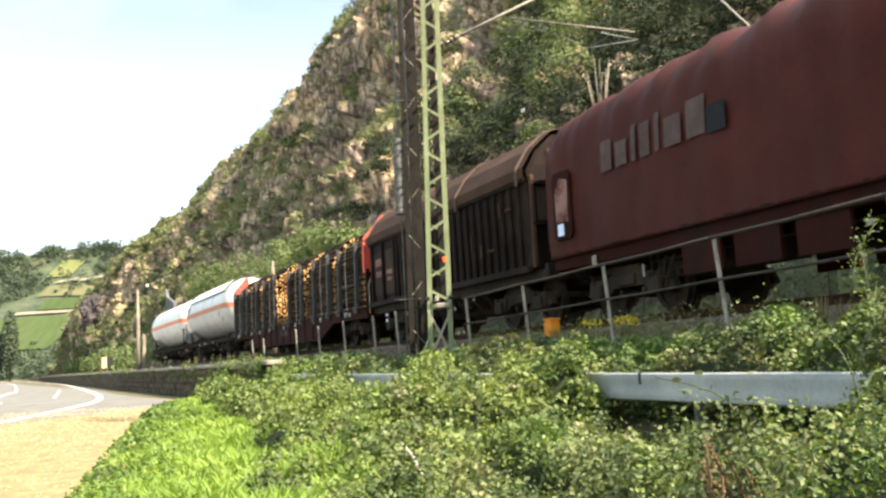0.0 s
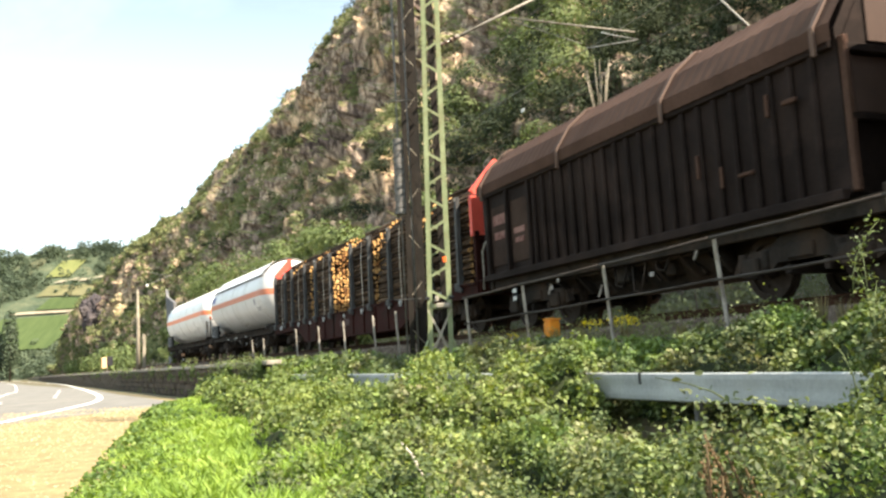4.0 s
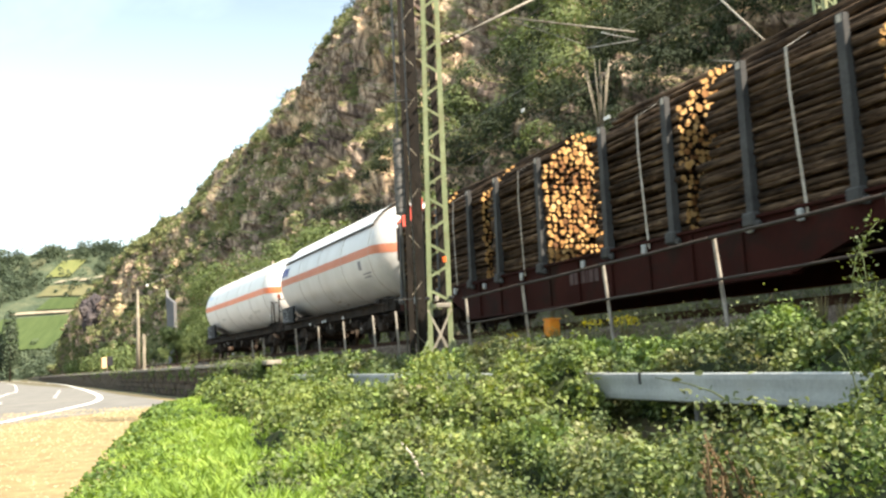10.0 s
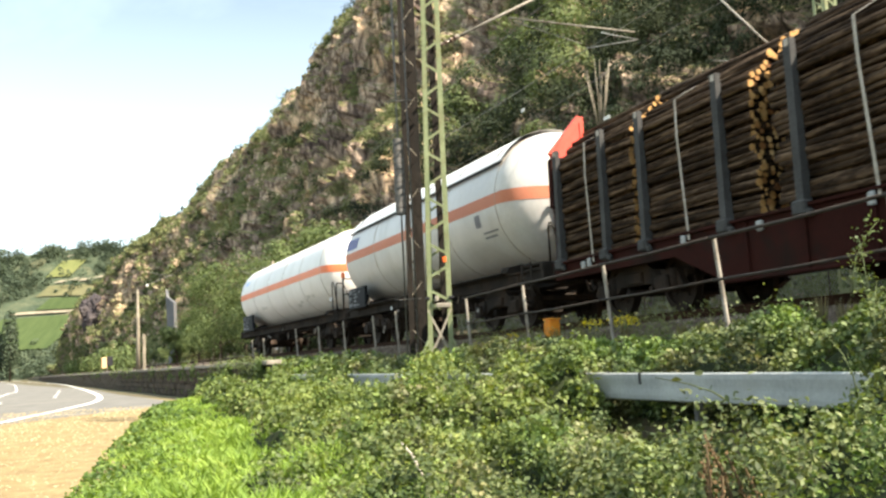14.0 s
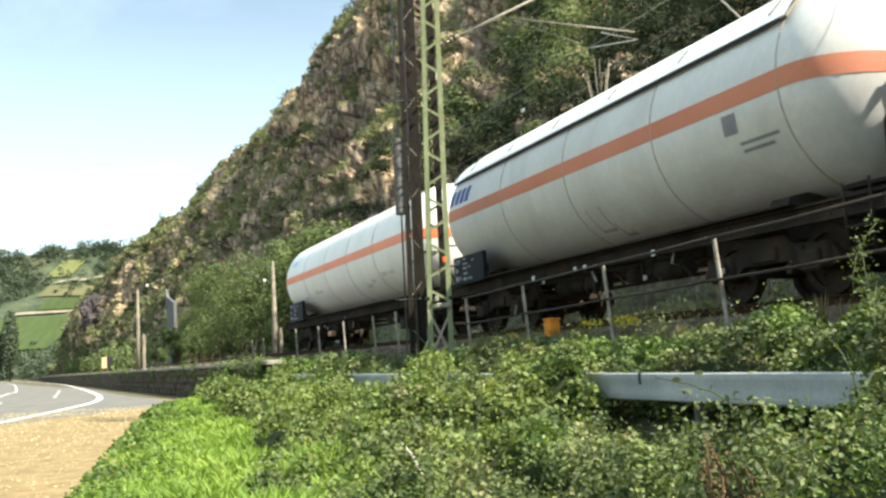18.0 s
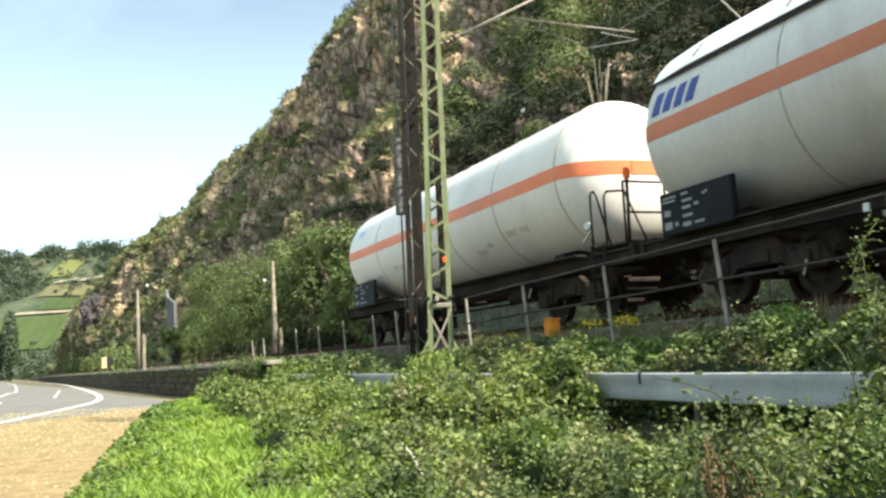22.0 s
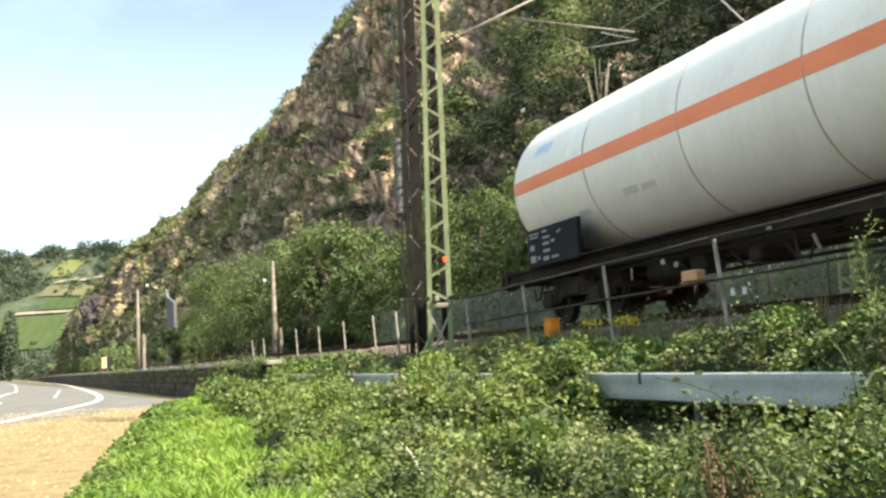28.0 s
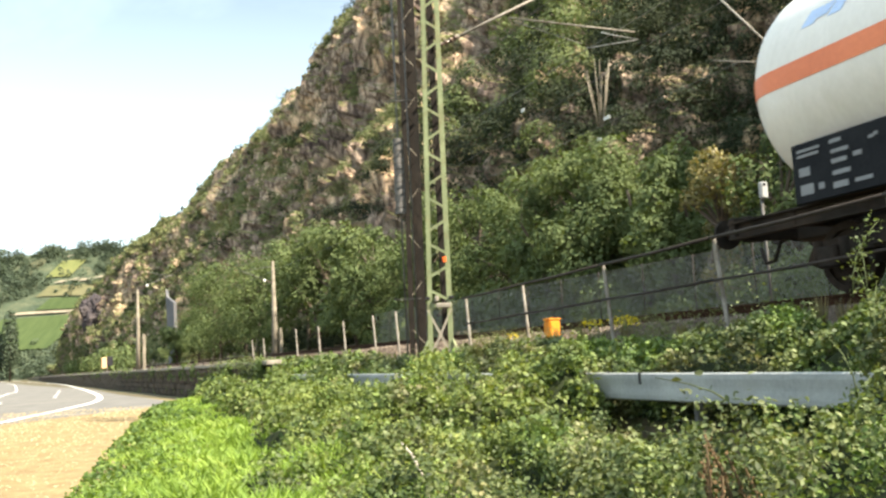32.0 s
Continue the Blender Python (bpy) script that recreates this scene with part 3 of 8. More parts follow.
def build_road():
    road = Shape()
    # the carriageway follows the foot of the wall and bends away before the lot
    road.add([(-9.6, 33.2, 0.004), (-12.0, 24.0, 0.004), (-30.0, 11.5, 0.004), (-70, 10, 0.004), (-70, 60, 0.004), (-90, 150, 0.004), (-330, 640, 0.004),
              (-322, 644, 0.004), (-62.0, 136, 0.004), (-30.0, 76, 0.004), (-18.6, 51.2, 0.004), (-12.6, 39.2, 0.004)], [tuple(range(12))])
    ob = solid("road", road, M_ASPHALT, "grey sunlit asphalt road with white lines", "road", "structure")
    edge = curve([(-300.0, 618.0), (-120.0, 258.0), (-62.5, 144.8), (-36.0, 88.0), (-24.0, 61.2), (-18.5, 48.2), (-15.6, 40.0), (-13.9, 32.6), (-13.0, 27.9), (-12.6, 24.6), (-14.6, 21.2)])
    road_strip("edge_line", edge, 0.28, 0.009, M_ROADPAINT, "white painted edge line", parent=ob)
    mid = curve([(-300.0, 606.0), (-110.0, 228.0), (-46.9, 98.7), (-35.0, 72.0), (-27.5, 55.0), (-22.3, 45.3)])
    road_strip("centre_line", mid, 0.18, 0.009, M_ROADPAINT, "white painted line", parent=ob)
    kerb = curve([(-90, 168.0), (-62.0, 112.0), (-43.0, 74.0), (-33.0, 54.0), (-28.0, 42.0)])
    road_strip("far_line", kerb, 0.3, 0.009, M_ROADPAINT, "white painted line", parent=ob)
    for k in range(6):
        f = k / 6
        a = Vector((-34.0, 79.5)).lerp(Vector((-21.5, 49.5)), f)
        b = Vector((-34.0, 79.5)).lerp(Vector((-21.5, 49.5)), f + 0.07)
        road_strip("lane_dash", [tuple(a), tuple(b)], 0.2, 0.009, M_ROADPAINT, "", parent=ob)


def build_embankment():
    """Raised bed for two tracks between the retaining wall and the foot of the hill."""
    ss = np.concatenate([np.linspace(-620, -120, 26), np.linspace(-116, 60, 60)])
    prof = [(-4.55, -0.05), (-4.3, 0.10), (-3.75, 0.85), (-3.2, 1.18), (-2.4, 1.30), (-1.9, 1.46), (-1.35, 1.54), (5.4, 1.54), (6.0, 1.44), (6.8, 1.5), (9.0, 1.9), (16.0, 3.0)]
    rows = []
    for s in ss:
        row = []
        for k, (lat, z) in enumerate(prof):
            if s < -36 and k == 1:
                lat, z = -4.5, 1.15
            jit = 0.0 if k < 2 else noise.noise((s * 0.9, lat * 3.0, 1.0)) * 0.05
            row.append(at(s, lat, z + jit))
        rows.append(row)
    sh = Shape().sheet(rows, True)
    n = len(prof) - 1
    for i in range(len(sh.f)):
        sh.slot[i] = 1 if 3 <= i % n <= 7 else 0
    solid("embankment", sh, (M_SOIL, M_BALLAST), "railway embankment of brown stone ballast over earth", "embankment", "structure")


def build_tracks():
    for lat0, tag in ((0.0, "near"), (4.0, "far")):
        tr = thing("railway_track", "rusty steel rails on dark wooden sleepers in ballast", "track", group="railway tracks", kind="structure")
        for side in (-0.75, 0.75):
            prof = [(-0.07, -0.17), (0.07, -0.17), (0.07, -0.155), (0.012, -0.13), (0.012, -0.04), (0.036, -0.03), (0.036, 0.0), (-0.036, 0.0), (-0.036, -0.03), (-0.012, -0.04), (-0.012, -0.13), (-0.07, -0.155)]
            rows = [[at(s, lat0 + side + a, RAIL + z) for a, z in prof] for s in [-600, -300, -150, -100, -70, -48, -40, -32, -24, -16, -8, 0, 8, 16, 30, 50, 120]]
            part("rail", Shape().sheet(rows, False, True), M_RAILSIDE, tr)
        sl = Shape().box((0, 0, 0), (0.26, 2.6, 0.16), 0.015).mesh("sleeper", M_SLEEPER)
        for k in range(110):
            s = 8.0 - k * 0.63
            ob = part("sleeper", sl, M_SLEEPER, tr)
            ob.matrix_basis = rail_pose(s, lat0, RAIL - 0.245)


build_ground()


def pebbles():
    """Loose stones strewn over the lot."""
    n = 9000
    y = 6.0 + 26.0 * RNG.uniform(0, 1, n) ** 1.4
    edge = np.interp(y, [-2, 7, 10, 13.2, 19.5, 30, 35], [-1.6, -3.2, -3.9, -4.9, -6.7, -9.6, -10.6])
    x = edge - RNG.uniform(0, 1, n) * np.minimum(9.0, 0.62 * y)
    r = RNG.uniform(0.5, 1.3, n) * (0.006 + 0.0011 * y)
    a = RNG.uniform(0, 6.28, n)
    v = np.stack([np.stack([x + r * np.cos(a + k * 2.09), y + r * np.sin(a + k * 2.09), np.full(n, 0.0)], 1) for k in range(3)] + [np.stack([x, y, r * 0.6], 1)], 1).reshape(-1, 3)
    o = np.arange(n)[:, None] * 4
    q = np.concatenate([o + np.array([[0, 1, 3]]), o + np.array([[1, 2, 3]]), o + np.array([[2, 0, 3]])])
    tagged(new("loose_pebbles", array_mesh("loose_pebbles", v, q, (M_PEBBLE,), False)), "loose pale stones strewn over the gravel lot", "gravel", "", "stuff")


pebbles()


def ballast_stones():
    """Broken stones lying on the shoulder of the near track."""
    n = 7000
    s = -6.0 - 24.0 * RNG.uniform(0, 1, n) ** 1.2
    lat = RNG.uniform(-2.75, -0.95, n)
    z = np.interp(lat, [-3.2, -2.4, -1.9, -1.35, 0], [1.18, 1.30, 1.46, 1.54, 1.54])
    x, y = along(s, lat)
    r = RNG.uniform(0.5, 1.3, n) * (0.016 + 0.0008 * np.hypot(x, y))
    a = RNG.uniform(0, 6.28, n)
    v = np.stack([np.stack([x + r * np.cos(a + k * 1.57), y + r * np.sin(a + k * 1.57), z - 0.01], 1) for k in range(4)]
                 + [np.stack([x + 0.45 * r * np.cos(a + k * 2.09 + 1), y + 0.45 * r * np.sin(a + k * 2.09 + 1), z + r * RNG.uniform(0.6, 1.1, n)], 1) for k in range(3)], 1).reshape(-1, 3)
    o = np.arange(n)[:, None] * 7
    q = np.concatenate([o + np.array([f]) for f in ((0, 1, 4), (1, 2, 5), (1, 5, 4), (2, 3, 5), (3, 6, 5), (3, 0, 6), (0, 4, 6), (4, 5, 6))])
    tagged(new("ballast_stones", array_mesh("ballast_stones", v, q, (M_STONES,), False)), "brown broken ballast stones beside the near track", "ballast", "", "stuff")


M_STONES = foliage("ballast_pieces", [(0.0, (0.040, 0.029, 0.021)), (0.5, (0.115, 0.086, 0.064)), (1.0, (0.25, 0.205, 0.165))], 0.0, 0.9, 0.8)
ballast_stones()
build_road()
build_embankment()
build_tracks()


# ---- the hillside -----------------------------------------------------
def crest(s):
    """Height of the ridge along the valley."""
    # beyond s = -20, unseen, the ridge is raised to shade the near slope
    return np.interp(s, [-620, -520, -465, -405, -360, -320, -285, -235, -200, -160, -128, -97, -76, -50, -25, -5, 20, 60], [4, 14, 30, 45, 54, 62, 68, 68, 73, 75, 72, 64, 56, 46, 50, 68, 78, 78])


def hill_point(s, w, lat0):
    """A point of the slope: w from 0 at the foot to 1 at the ridge."""
    h = crest(s)
    lat0 = lat0 - 2.5 * min(max((-330 - s) / 80, 0), 1)
    wide = float(np.interp(s, [-620, -465, -405, -335, -260], [12.5, 13.5, 25.0, 42.0, 52.0]))
    lat = lat0 + (wide - lat0) * (w ** (0.92 + 1.2 * min(max((-330 - s) / 80, 0), 1)))
    z = 2.4 + (h - 2.4) * (0.10 * w + 0.90 * (1 - (1 - w) ** 1.12))
    return lat, z


def rock_offset(x, y, z):
    """How far the rock stands out: broad buttresses with deep clefts between, upright ribs, and blocks with flat faces."""
    p = Vector((x, y, z))
    a = noise.fractal(Vector((x * 0.030, y * 0.030, z * 0.018)), 0.9, 2.0, 3) * 3.5
    a += noise.noise(Vector((x * 0.060 + 11, y * 0.060, z * 0.014))) * 6.5
    # cliff bands and gentler ledges
    a += noise.noise(Vector((x * 0.035, y * 0.035, z * 0.075 + 5))) * 4.5
    rid = noise.ridged_multi_fractal(Vector((x * 0.075, y * 0.075, z * 0.026)), 0.85, 2.1, 5, 1.0, 2.0)
    b = (rid - 1.25) * 3.4
    q = p + noise.noise_vector(p * 0.22) * 1.6
    big = noise.cell(Vector((q.x * 0.20, q.y * 0.20, q.z * 0.08))) * 1.8
    mid = noise.cell(Vector((q.x * 0.5 + 7, q.y * 0.5, q.z * 0.20))) * 1.0
    small = noise.cell(Vector((q.x * 1.1 + 3, q.y * 1.1, q.z * 0.5))) * 0.35
    c = noise.fractal(p * 0.6, 0.7, 2.2, 4) * 0.75
    return a + b + big + mid + small + c


HILL = {}


def build_hill():
    ns, nw = 760, 210
    # steps grow with the distance
    u = np.linspace(0, 1, ns)
    ss = 40 - 150 * u - 520 * u ** 2.4
    rows = np.zeros((ns, nw, 3))
    for i, s in enumerate(ss):
        a = float(heading(s))
        lat0 = 13.0 + 2.5 * noise.noise((s * 0.03, 3.0, 0))
        # the shoulder stands back in two places
        recess = 0.4 + 6.0 * math.exp(-((s + 36) / 15) ** 2) + 6.0 * math.exp(-((s + 156) / 26) ** 2) + 3.4 * math.exp(-((s + 206) / 11) ** 2) + 3.6 * math.exp(-((s + 285) / 26) ** 2) + 3.6 * math.exp(-((s + 235) / 18) ** 2)
        for j in range(nw):
            w = j / (nw - 1)
            lat, z = hill_point(s, w, lat0)
            x, y = along(s, lat)
            # slabs dipping along the face, each stepping back behind the next
            dip = ((-s - 0.55 * z) / 11.0 + 0.6 * noise.noise((s * 0.04, z * 0.05, 8.0))) % 1.0
            slab = (min(dip / 0.82, (1 - dip) / 0.18) - 0.5) * (1.0 + 3.2 * math.exp(-((s + 116) / 30) ** 2) * min(max((w - 0.3) / 0.15, 0), 1))
            o = (rock_offset(float(x), float(y), z) - recess + slab) * min(1.0, w * 5 + 0.15) * (1 - 0.55 * min(max((w - 0.5) / 0.4, 0), 1))
            rows[i, j] = (float(x) - math.cos(a) * o * 0.8, float(y) - math.sin(a) * o * 0.8, z + o * 0.42)
    back = rows[:, -1:, :].copy()
    for i, s in enumerate(ss):
        a = float(heading(s))
        back[i, 0] += (math.cos(a) * 120, math.sin(a) * 120, 6)
    rows = np.concatenate([rows, back], 1)
    nw += 1
    v = rows.reshape(-1, 3)
    i, j = np.meshgrid(np.arange(ns - 1), np.arange(nw - 1), indexing="ij")
    q = np.stack([i * nw + j, (i + 1) * nw + j, (i + 1) * nw + j + 1, i * nw + j + 1], -1).reshape(-1, 4)
    me = array_mesh("hillside", v, q[:, ::-1], (M_CLIFF,), False)
    solid("hillside", me, M_CLIFF, "steep hillside of brown fractured rock and scrub", "hillside", "structure").data = me
    HILL["rows"], HILL["s"] = rows[:, :-1], ss


build_hill()


def bush_flecks(c0, r, leaf, squash=0.85, most=900, shell=0.62):
    """Leaf sprays of one rounded, lobed bush: centres, outward ways and sizes."""
    n = int(np.clip(8.0 * r * r / leaf ** 2, 24, most))
    dirs = unit(RNG.normal(0, 1, (n, 3)) + np.array([0, 0, 0.15]))
    ph = RNG.uniform(0, 6.28, 3)
    lobes = 1 + 0.20 * np.sin(dirs[:, :1] * 4.5 + ph[0]) * np.cos(dirs[:, 1:2] * 4.0 + ph[1]) + 0.10 * np.sin(dirs[:, 2:] * 9.0 + ph[2])
    rad = RNG.uniform(shell, 1.0, (n, 1)) * lobes
    return c0 + dirs * rad * np.array([r, r, r * squash]), dirs, np.full(n, leaf)


def build_hill_shrubs():
    """Scrub and small trees all over the slope."""
    rows, ss = HILL["rows"], HILL["s"]
    ns, nw, _ = rows.shape
    dist = np.linalg.norm(rows[:, :, :2], axis=2)
    got = {"scrub": [], "dark": [], "bush": []}

    def up_at(i, j):
        nn = np.cross(rows[i + 1, j] - rows[i - 1, j], rows[i, j + 1] - rows[i, j - 1])
        area = np.linalg.norm(nn)
        nn = nn / max(area, 1e-6)
        return (nn if nn[2] > 0 else -nn), area

    tries, made = 0, 0
    while made < 10500 and tries < 260000:
        tries += 1
        i, j = int(RNG.integers(1, ns - 1)), int(RNG.integers(1, nw - 1))
        p = rows[i, j]
        if p[1] < 5:
            continue
        nn, area = up_at(i, j)
        # what faces away from the valley, or lies far up beyond the shoulder, is left barer
        if np.dot(nn, p - np.array([0, 0, 1.2])) > 0 or (p[0] > 0.62 * p[1] or p[2] > 0.52 * p[1]) and RNG.uniform() < 0.8:
            continue
        near = ss[i] > -75
        cover = 1.25 * noise.fractal(Vector(p) * 0.045, 0.9, 2.0, 3) + 1.0 * (nn[2] - 0.42) + (0.25 if j < 56 else 0.0) + (0.2 if near else 0.0)
        if cover < RNG.uniform(-0.22, 0.5) or near and RNG.uniform() < 0.5 or RNG.uniform() > min(1.0, area / 1.4 + 0.12):
            continue
        if -0.01 * p[1] < p[0] < 0.092 * p[1] and p[2] > 0.29 * p[1] and RNG.uniform() < 0.7:
            continue
        d = dist[i, j]
        r = RNG.uniform(0.35, 1.1) * (1.25 if d > 160 else 1.0)
        if RNG.uniform() < 0.14:
            r = RNG.uniform(1.2, 2.2)
        if j > nw - 14:
            r = min(r, 0.9)
        leaf = float(np.clip(0.0024 * d, 0.09, 0.8))
        # on the near slope the dark leaf colour stands in for shade
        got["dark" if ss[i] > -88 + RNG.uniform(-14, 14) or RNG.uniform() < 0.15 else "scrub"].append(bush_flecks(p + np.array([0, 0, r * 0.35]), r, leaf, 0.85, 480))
        made += 1
    # rounded bushes crowding the near slope, with dark gaps between
    spots, tries = [], 0
    while len(spots) < 760 and tries < 120000:
        tries += 1
        i, j = int(RNG.integers(30, 420)), int(RNG.integers(2, int(nw * 0.8)))
        p = rows[i, j]
        if p[1] < 10 or ss[i] < -130 or p[0] < 0.0 or p[0] > 0.55 * p[1] or p[2] > 0.48 * p[1]:
            continue
        if noise.noise(Vector(p) * 0.075 + Vector((5, 1, 2))) < -0.55 or (p[0] < 0.085 * p[1] and RNG.uniform() < 0.75):
            continue
        if p[0] > 0.25 * p[1] and p[2] > 1.2 + 0.22 * p[1] and RNG.uniform() < 0.25:
            continue
        if p[0] < 0.092 * p[1] and p[2] > 0.29 * p[1]:
            continue
        r = RNG.uniform(1.0, 2.7) * (1.0 if dist[i, j] < 60 else 1.25)
        if any(np.linalg.norm(p - c) < 0.62 * (r + r1) for c, r1 in spots):
            continue
        spots.append((p, r))
        leaf = float(np.clip(0.0037 * dist[i, j], 0.13, 0.6))
        # dark and bright copies mix as shaded and lit; high right is all dark
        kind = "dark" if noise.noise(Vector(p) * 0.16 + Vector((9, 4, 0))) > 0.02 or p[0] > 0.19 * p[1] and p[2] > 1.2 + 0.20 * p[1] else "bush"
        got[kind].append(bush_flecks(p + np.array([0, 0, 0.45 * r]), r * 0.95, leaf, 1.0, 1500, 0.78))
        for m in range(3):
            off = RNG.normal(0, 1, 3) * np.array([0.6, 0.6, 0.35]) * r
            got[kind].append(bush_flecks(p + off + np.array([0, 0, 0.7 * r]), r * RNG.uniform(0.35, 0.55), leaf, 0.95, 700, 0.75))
    # low trees and bushes along the ridge
    for k in range(150):
        i = int(RNG.integers(240, ns - 8))
        p = rows[i, nw - 1 - int(abs(RNG.normal(0, 4)))]
        if ss[i] < -440 or ss[i] > -120 or noise.noise((ss[i] * 0.11, 2.0, 0.0)) < -0.1:
            continue
        r = RNG.uniform(0.5, 1.5)
        got["dark"].append(bush_flecks(p + np.array([0, 0, r * 0.5]), r, float(np.clip(0.0028 * dist[i, -1], 0.3, 0.9)), 1.1, 300))
    i = int(np.argmin(np.abs(ss + 352)))
    for dz, r in ((0.6, 1.5), (2.4, 1.7), (4.2, 1.1)):
        got["dark"].append(bush_flecks(rows[i, -1] + np.array([0, 0, dz]), r, 0.7, 1.1, 300))
    for kind, mat, label in (("dark", M_SHRUB_DARK, "dark green bushes and ivy over the rock, darkened for slope shade"), ("scrub", M_SHRUB, "olive green scrub growing over the rocky slope"),
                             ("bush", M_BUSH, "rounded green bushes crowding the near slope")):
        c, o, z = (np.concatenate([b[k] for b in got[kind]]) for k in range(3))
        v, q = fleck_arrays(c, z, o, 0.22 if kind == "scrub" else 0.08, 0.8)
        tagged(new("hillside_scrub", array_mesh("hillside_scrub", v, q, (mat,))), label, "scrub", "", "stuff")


build_hill_shrubs()


def build_far_hills():
    """The hill on the other side of the bend, with terraces and vineyards."""
    nx, nz = 90, 40
    base, rows = Vector((-520.0, 560.0)), []
    for i in range(nx):
        u = i / (nx - 1)
        x, y = -620 + 620 * u, 560 + 60 * math.sin(u * 5) + 140 * u
        top = 124 + 7 * noise.noise((u * 5, 0, 0)) - 60 * max(0, u - 0.62) / 0.4
        row = []
        for j in range(nz):
            w = j / (nz - 1)
            z = -1 + (top + 1) * (w ** 1.25)
            o = noise.fractal(Vector((x * 0.012, z * 0.03, 4.0)), 0.9, 2.0, 4) * 7 * min(1, w * 4)
            row.append((x, y + 210 * w + o, z + o * 0.3))
        row.append((x, y + 700, top * 0.9))
        rows.append(row)
    sh = Shape().sheet(rows, True)
    solid("far_hill", sh, M_FARHILL, "far wooded hillside with dry terraces", "hillside", "structure")

    def face(px, w):
        i = min(max((px + 620) / 620 * (nx - 1), 0), nx - 1)
        a, b = rows[int(i)], rows[min(int(i) + 1, nx - 1)]
        j = w * (nz - 1)
        p, q = Vector(a[int(j)]).lerp(Vector(a[int(j) + 1]), j % 1), Vector(b[int(j)]).lerp(Vector(b[int(j) + 1]), j % 1)
        return p.lerp(q, i % 1)

    def field(name, x0, x1, w0, w1, mat, label, cat, lift=0.9):
        rr = [[face(x0 + (x1 - x0) * k / 16 + 6 * (w - w0) / max(w1 - w0, 0.01), w) + Vector((0, -lift * 1.6, lift)) for k in range(17)] for w in np.linspace(w0, w1, 9)]
        solid(name, Shape().sheet(rr), mat, label, cat, "structure")
    field("vineyard", -386, -318, 0.27, 0.50, M_VINE, "bright green vineyard on the far slope", "vineyard")
    field("vineyard", -357, -310, 0.548, 0.63, M_VINE, "green vineyard field above the track on the far slope", "vineyard")
    field("vineyard", -440, -398, 0.22, 0.40, M_VINE, "small green vineyard plot low on the slope", "vineyard")
    field("vineyard_track", -378, -308, 0.520, 0.537, M_PATHEARTH, "pale earth track between far vineyards", "path", 1.0)
    field("dry_terrace", -367, -300, 0.645, 0.725, M_DRYSLOPE, "dry yellowish terrace on the far slope", "terrace", 0.7)
    field("dry_meadow", -370, -347, 0.79, 0.91, M_MEADOW, "yellow green meadow high on the far slope", "meadow", 0.7)
    for x0, x1, w0 in ((-358, -350, 0.745), (-345, -340, 0.757), (-338, -326, 0.75), (-322, -308, 0.765), (-366, -362, 0.93)):
        field("terrace_wall", x0, x1, w0, w0 + 0.016, M_PATHEARTH, "pale dry-stone terrace wall on the far slope", "wall", 1.0)
    # woods on top and scattered trees
    n, c_all, o_all = 3000, [], []
    for k in range(n):
        x = RNG.uniform(-480, -190)
        w = 1.0 - abs(RNG.normal(0, 0.02)) if k < 420 else RNG.uniform(0.02, 0.98)
        if k >= 420 and (0.24 < w < 0.64 and -392 < x < -312 and RNG.uniform() < 0.985) or k >= 420 and (0.64 <= w < 0.92 and -375 < x < -305 and RNG.uniform() < 0.75):
            continue
        p = np.array(face(x, min(w, 0.999)))
        r = RNG.uniform(2.2, 5.2) if k >= 420 else RNG.uniform(3.0, 8.0)
        if k < 420 and noise.noise((x * 0.045, 1.7, 0.0)) < RNG.uniform(-0.35, 0.25):
            continue
        dirs = unit(RNG.normal(0, 1, (38, 3)))
        c_all.append(p + dirs * RNG.uniform(0.6, 1.0, (38, 1)) * np.array([r, r, r]) + np.array([0, 0, r * 0.7]))
        o_all.append(dirs)
    c, o = np.concatenate(c_all), np.concatenate(o_all)
    v, q = fleck_arrays(c, np.full(len(c), 1.9), o, 0.5, 0.85)
    tagged(new("far_woods", array_mesh("far_woods", v, q, (M_FARWOOD,))), "far green woods along the hilltop and slope", "woods", "", "stuff")


build_far_hills()

# ---- the goods train --------------------------------------------------
TRAIN = []      # (thing, its place along the train)
WHEELS = []     # (wheelset, x on its wagon)
R_WHEEL = 0.46


def wagon(name, label, s_mid):
    ob = thing(name, label, "freight wagon", rail_pose(s_mid + run_at(0)), "wagons of the goods train")
    TRAIN.append((ob, s_mid))
    return ob


def wheelset_mesh():
    s = Shape()
    s.tube([(0, -1.05, 0), (0, 1.05, 0)], 0.085, 10)
    for y in (-0.75, 0.75):
        e = 1 if y > 0 else -1
        s.disc((0, y, 0), (0, 1, 0), R_WHEEL, 0.13, 24, 0.36)
        s.disc((0, y, 0), (0, 1, 0), 0.365, 0.045, 24)
        s.disc((0, y - e * 0.055, 0), (0, 1, 0), R_WHEEL + 0.03, 0.03, 24, 0.38)
        s.disc((0, y, 0), (0, 1, 0), 0.15, 0.2, 12)
        for k in range(4):
            a = k * math.pi / 2
            s.box((0.25 * math.cos(a), y + e * 0.03, 0.25 * math.sin(a)), (0.05, 0.02, 0.05))
    return s.mesh("wheelset", M_WHEEL)


ME_WHEELSET = wheelset_mesh()


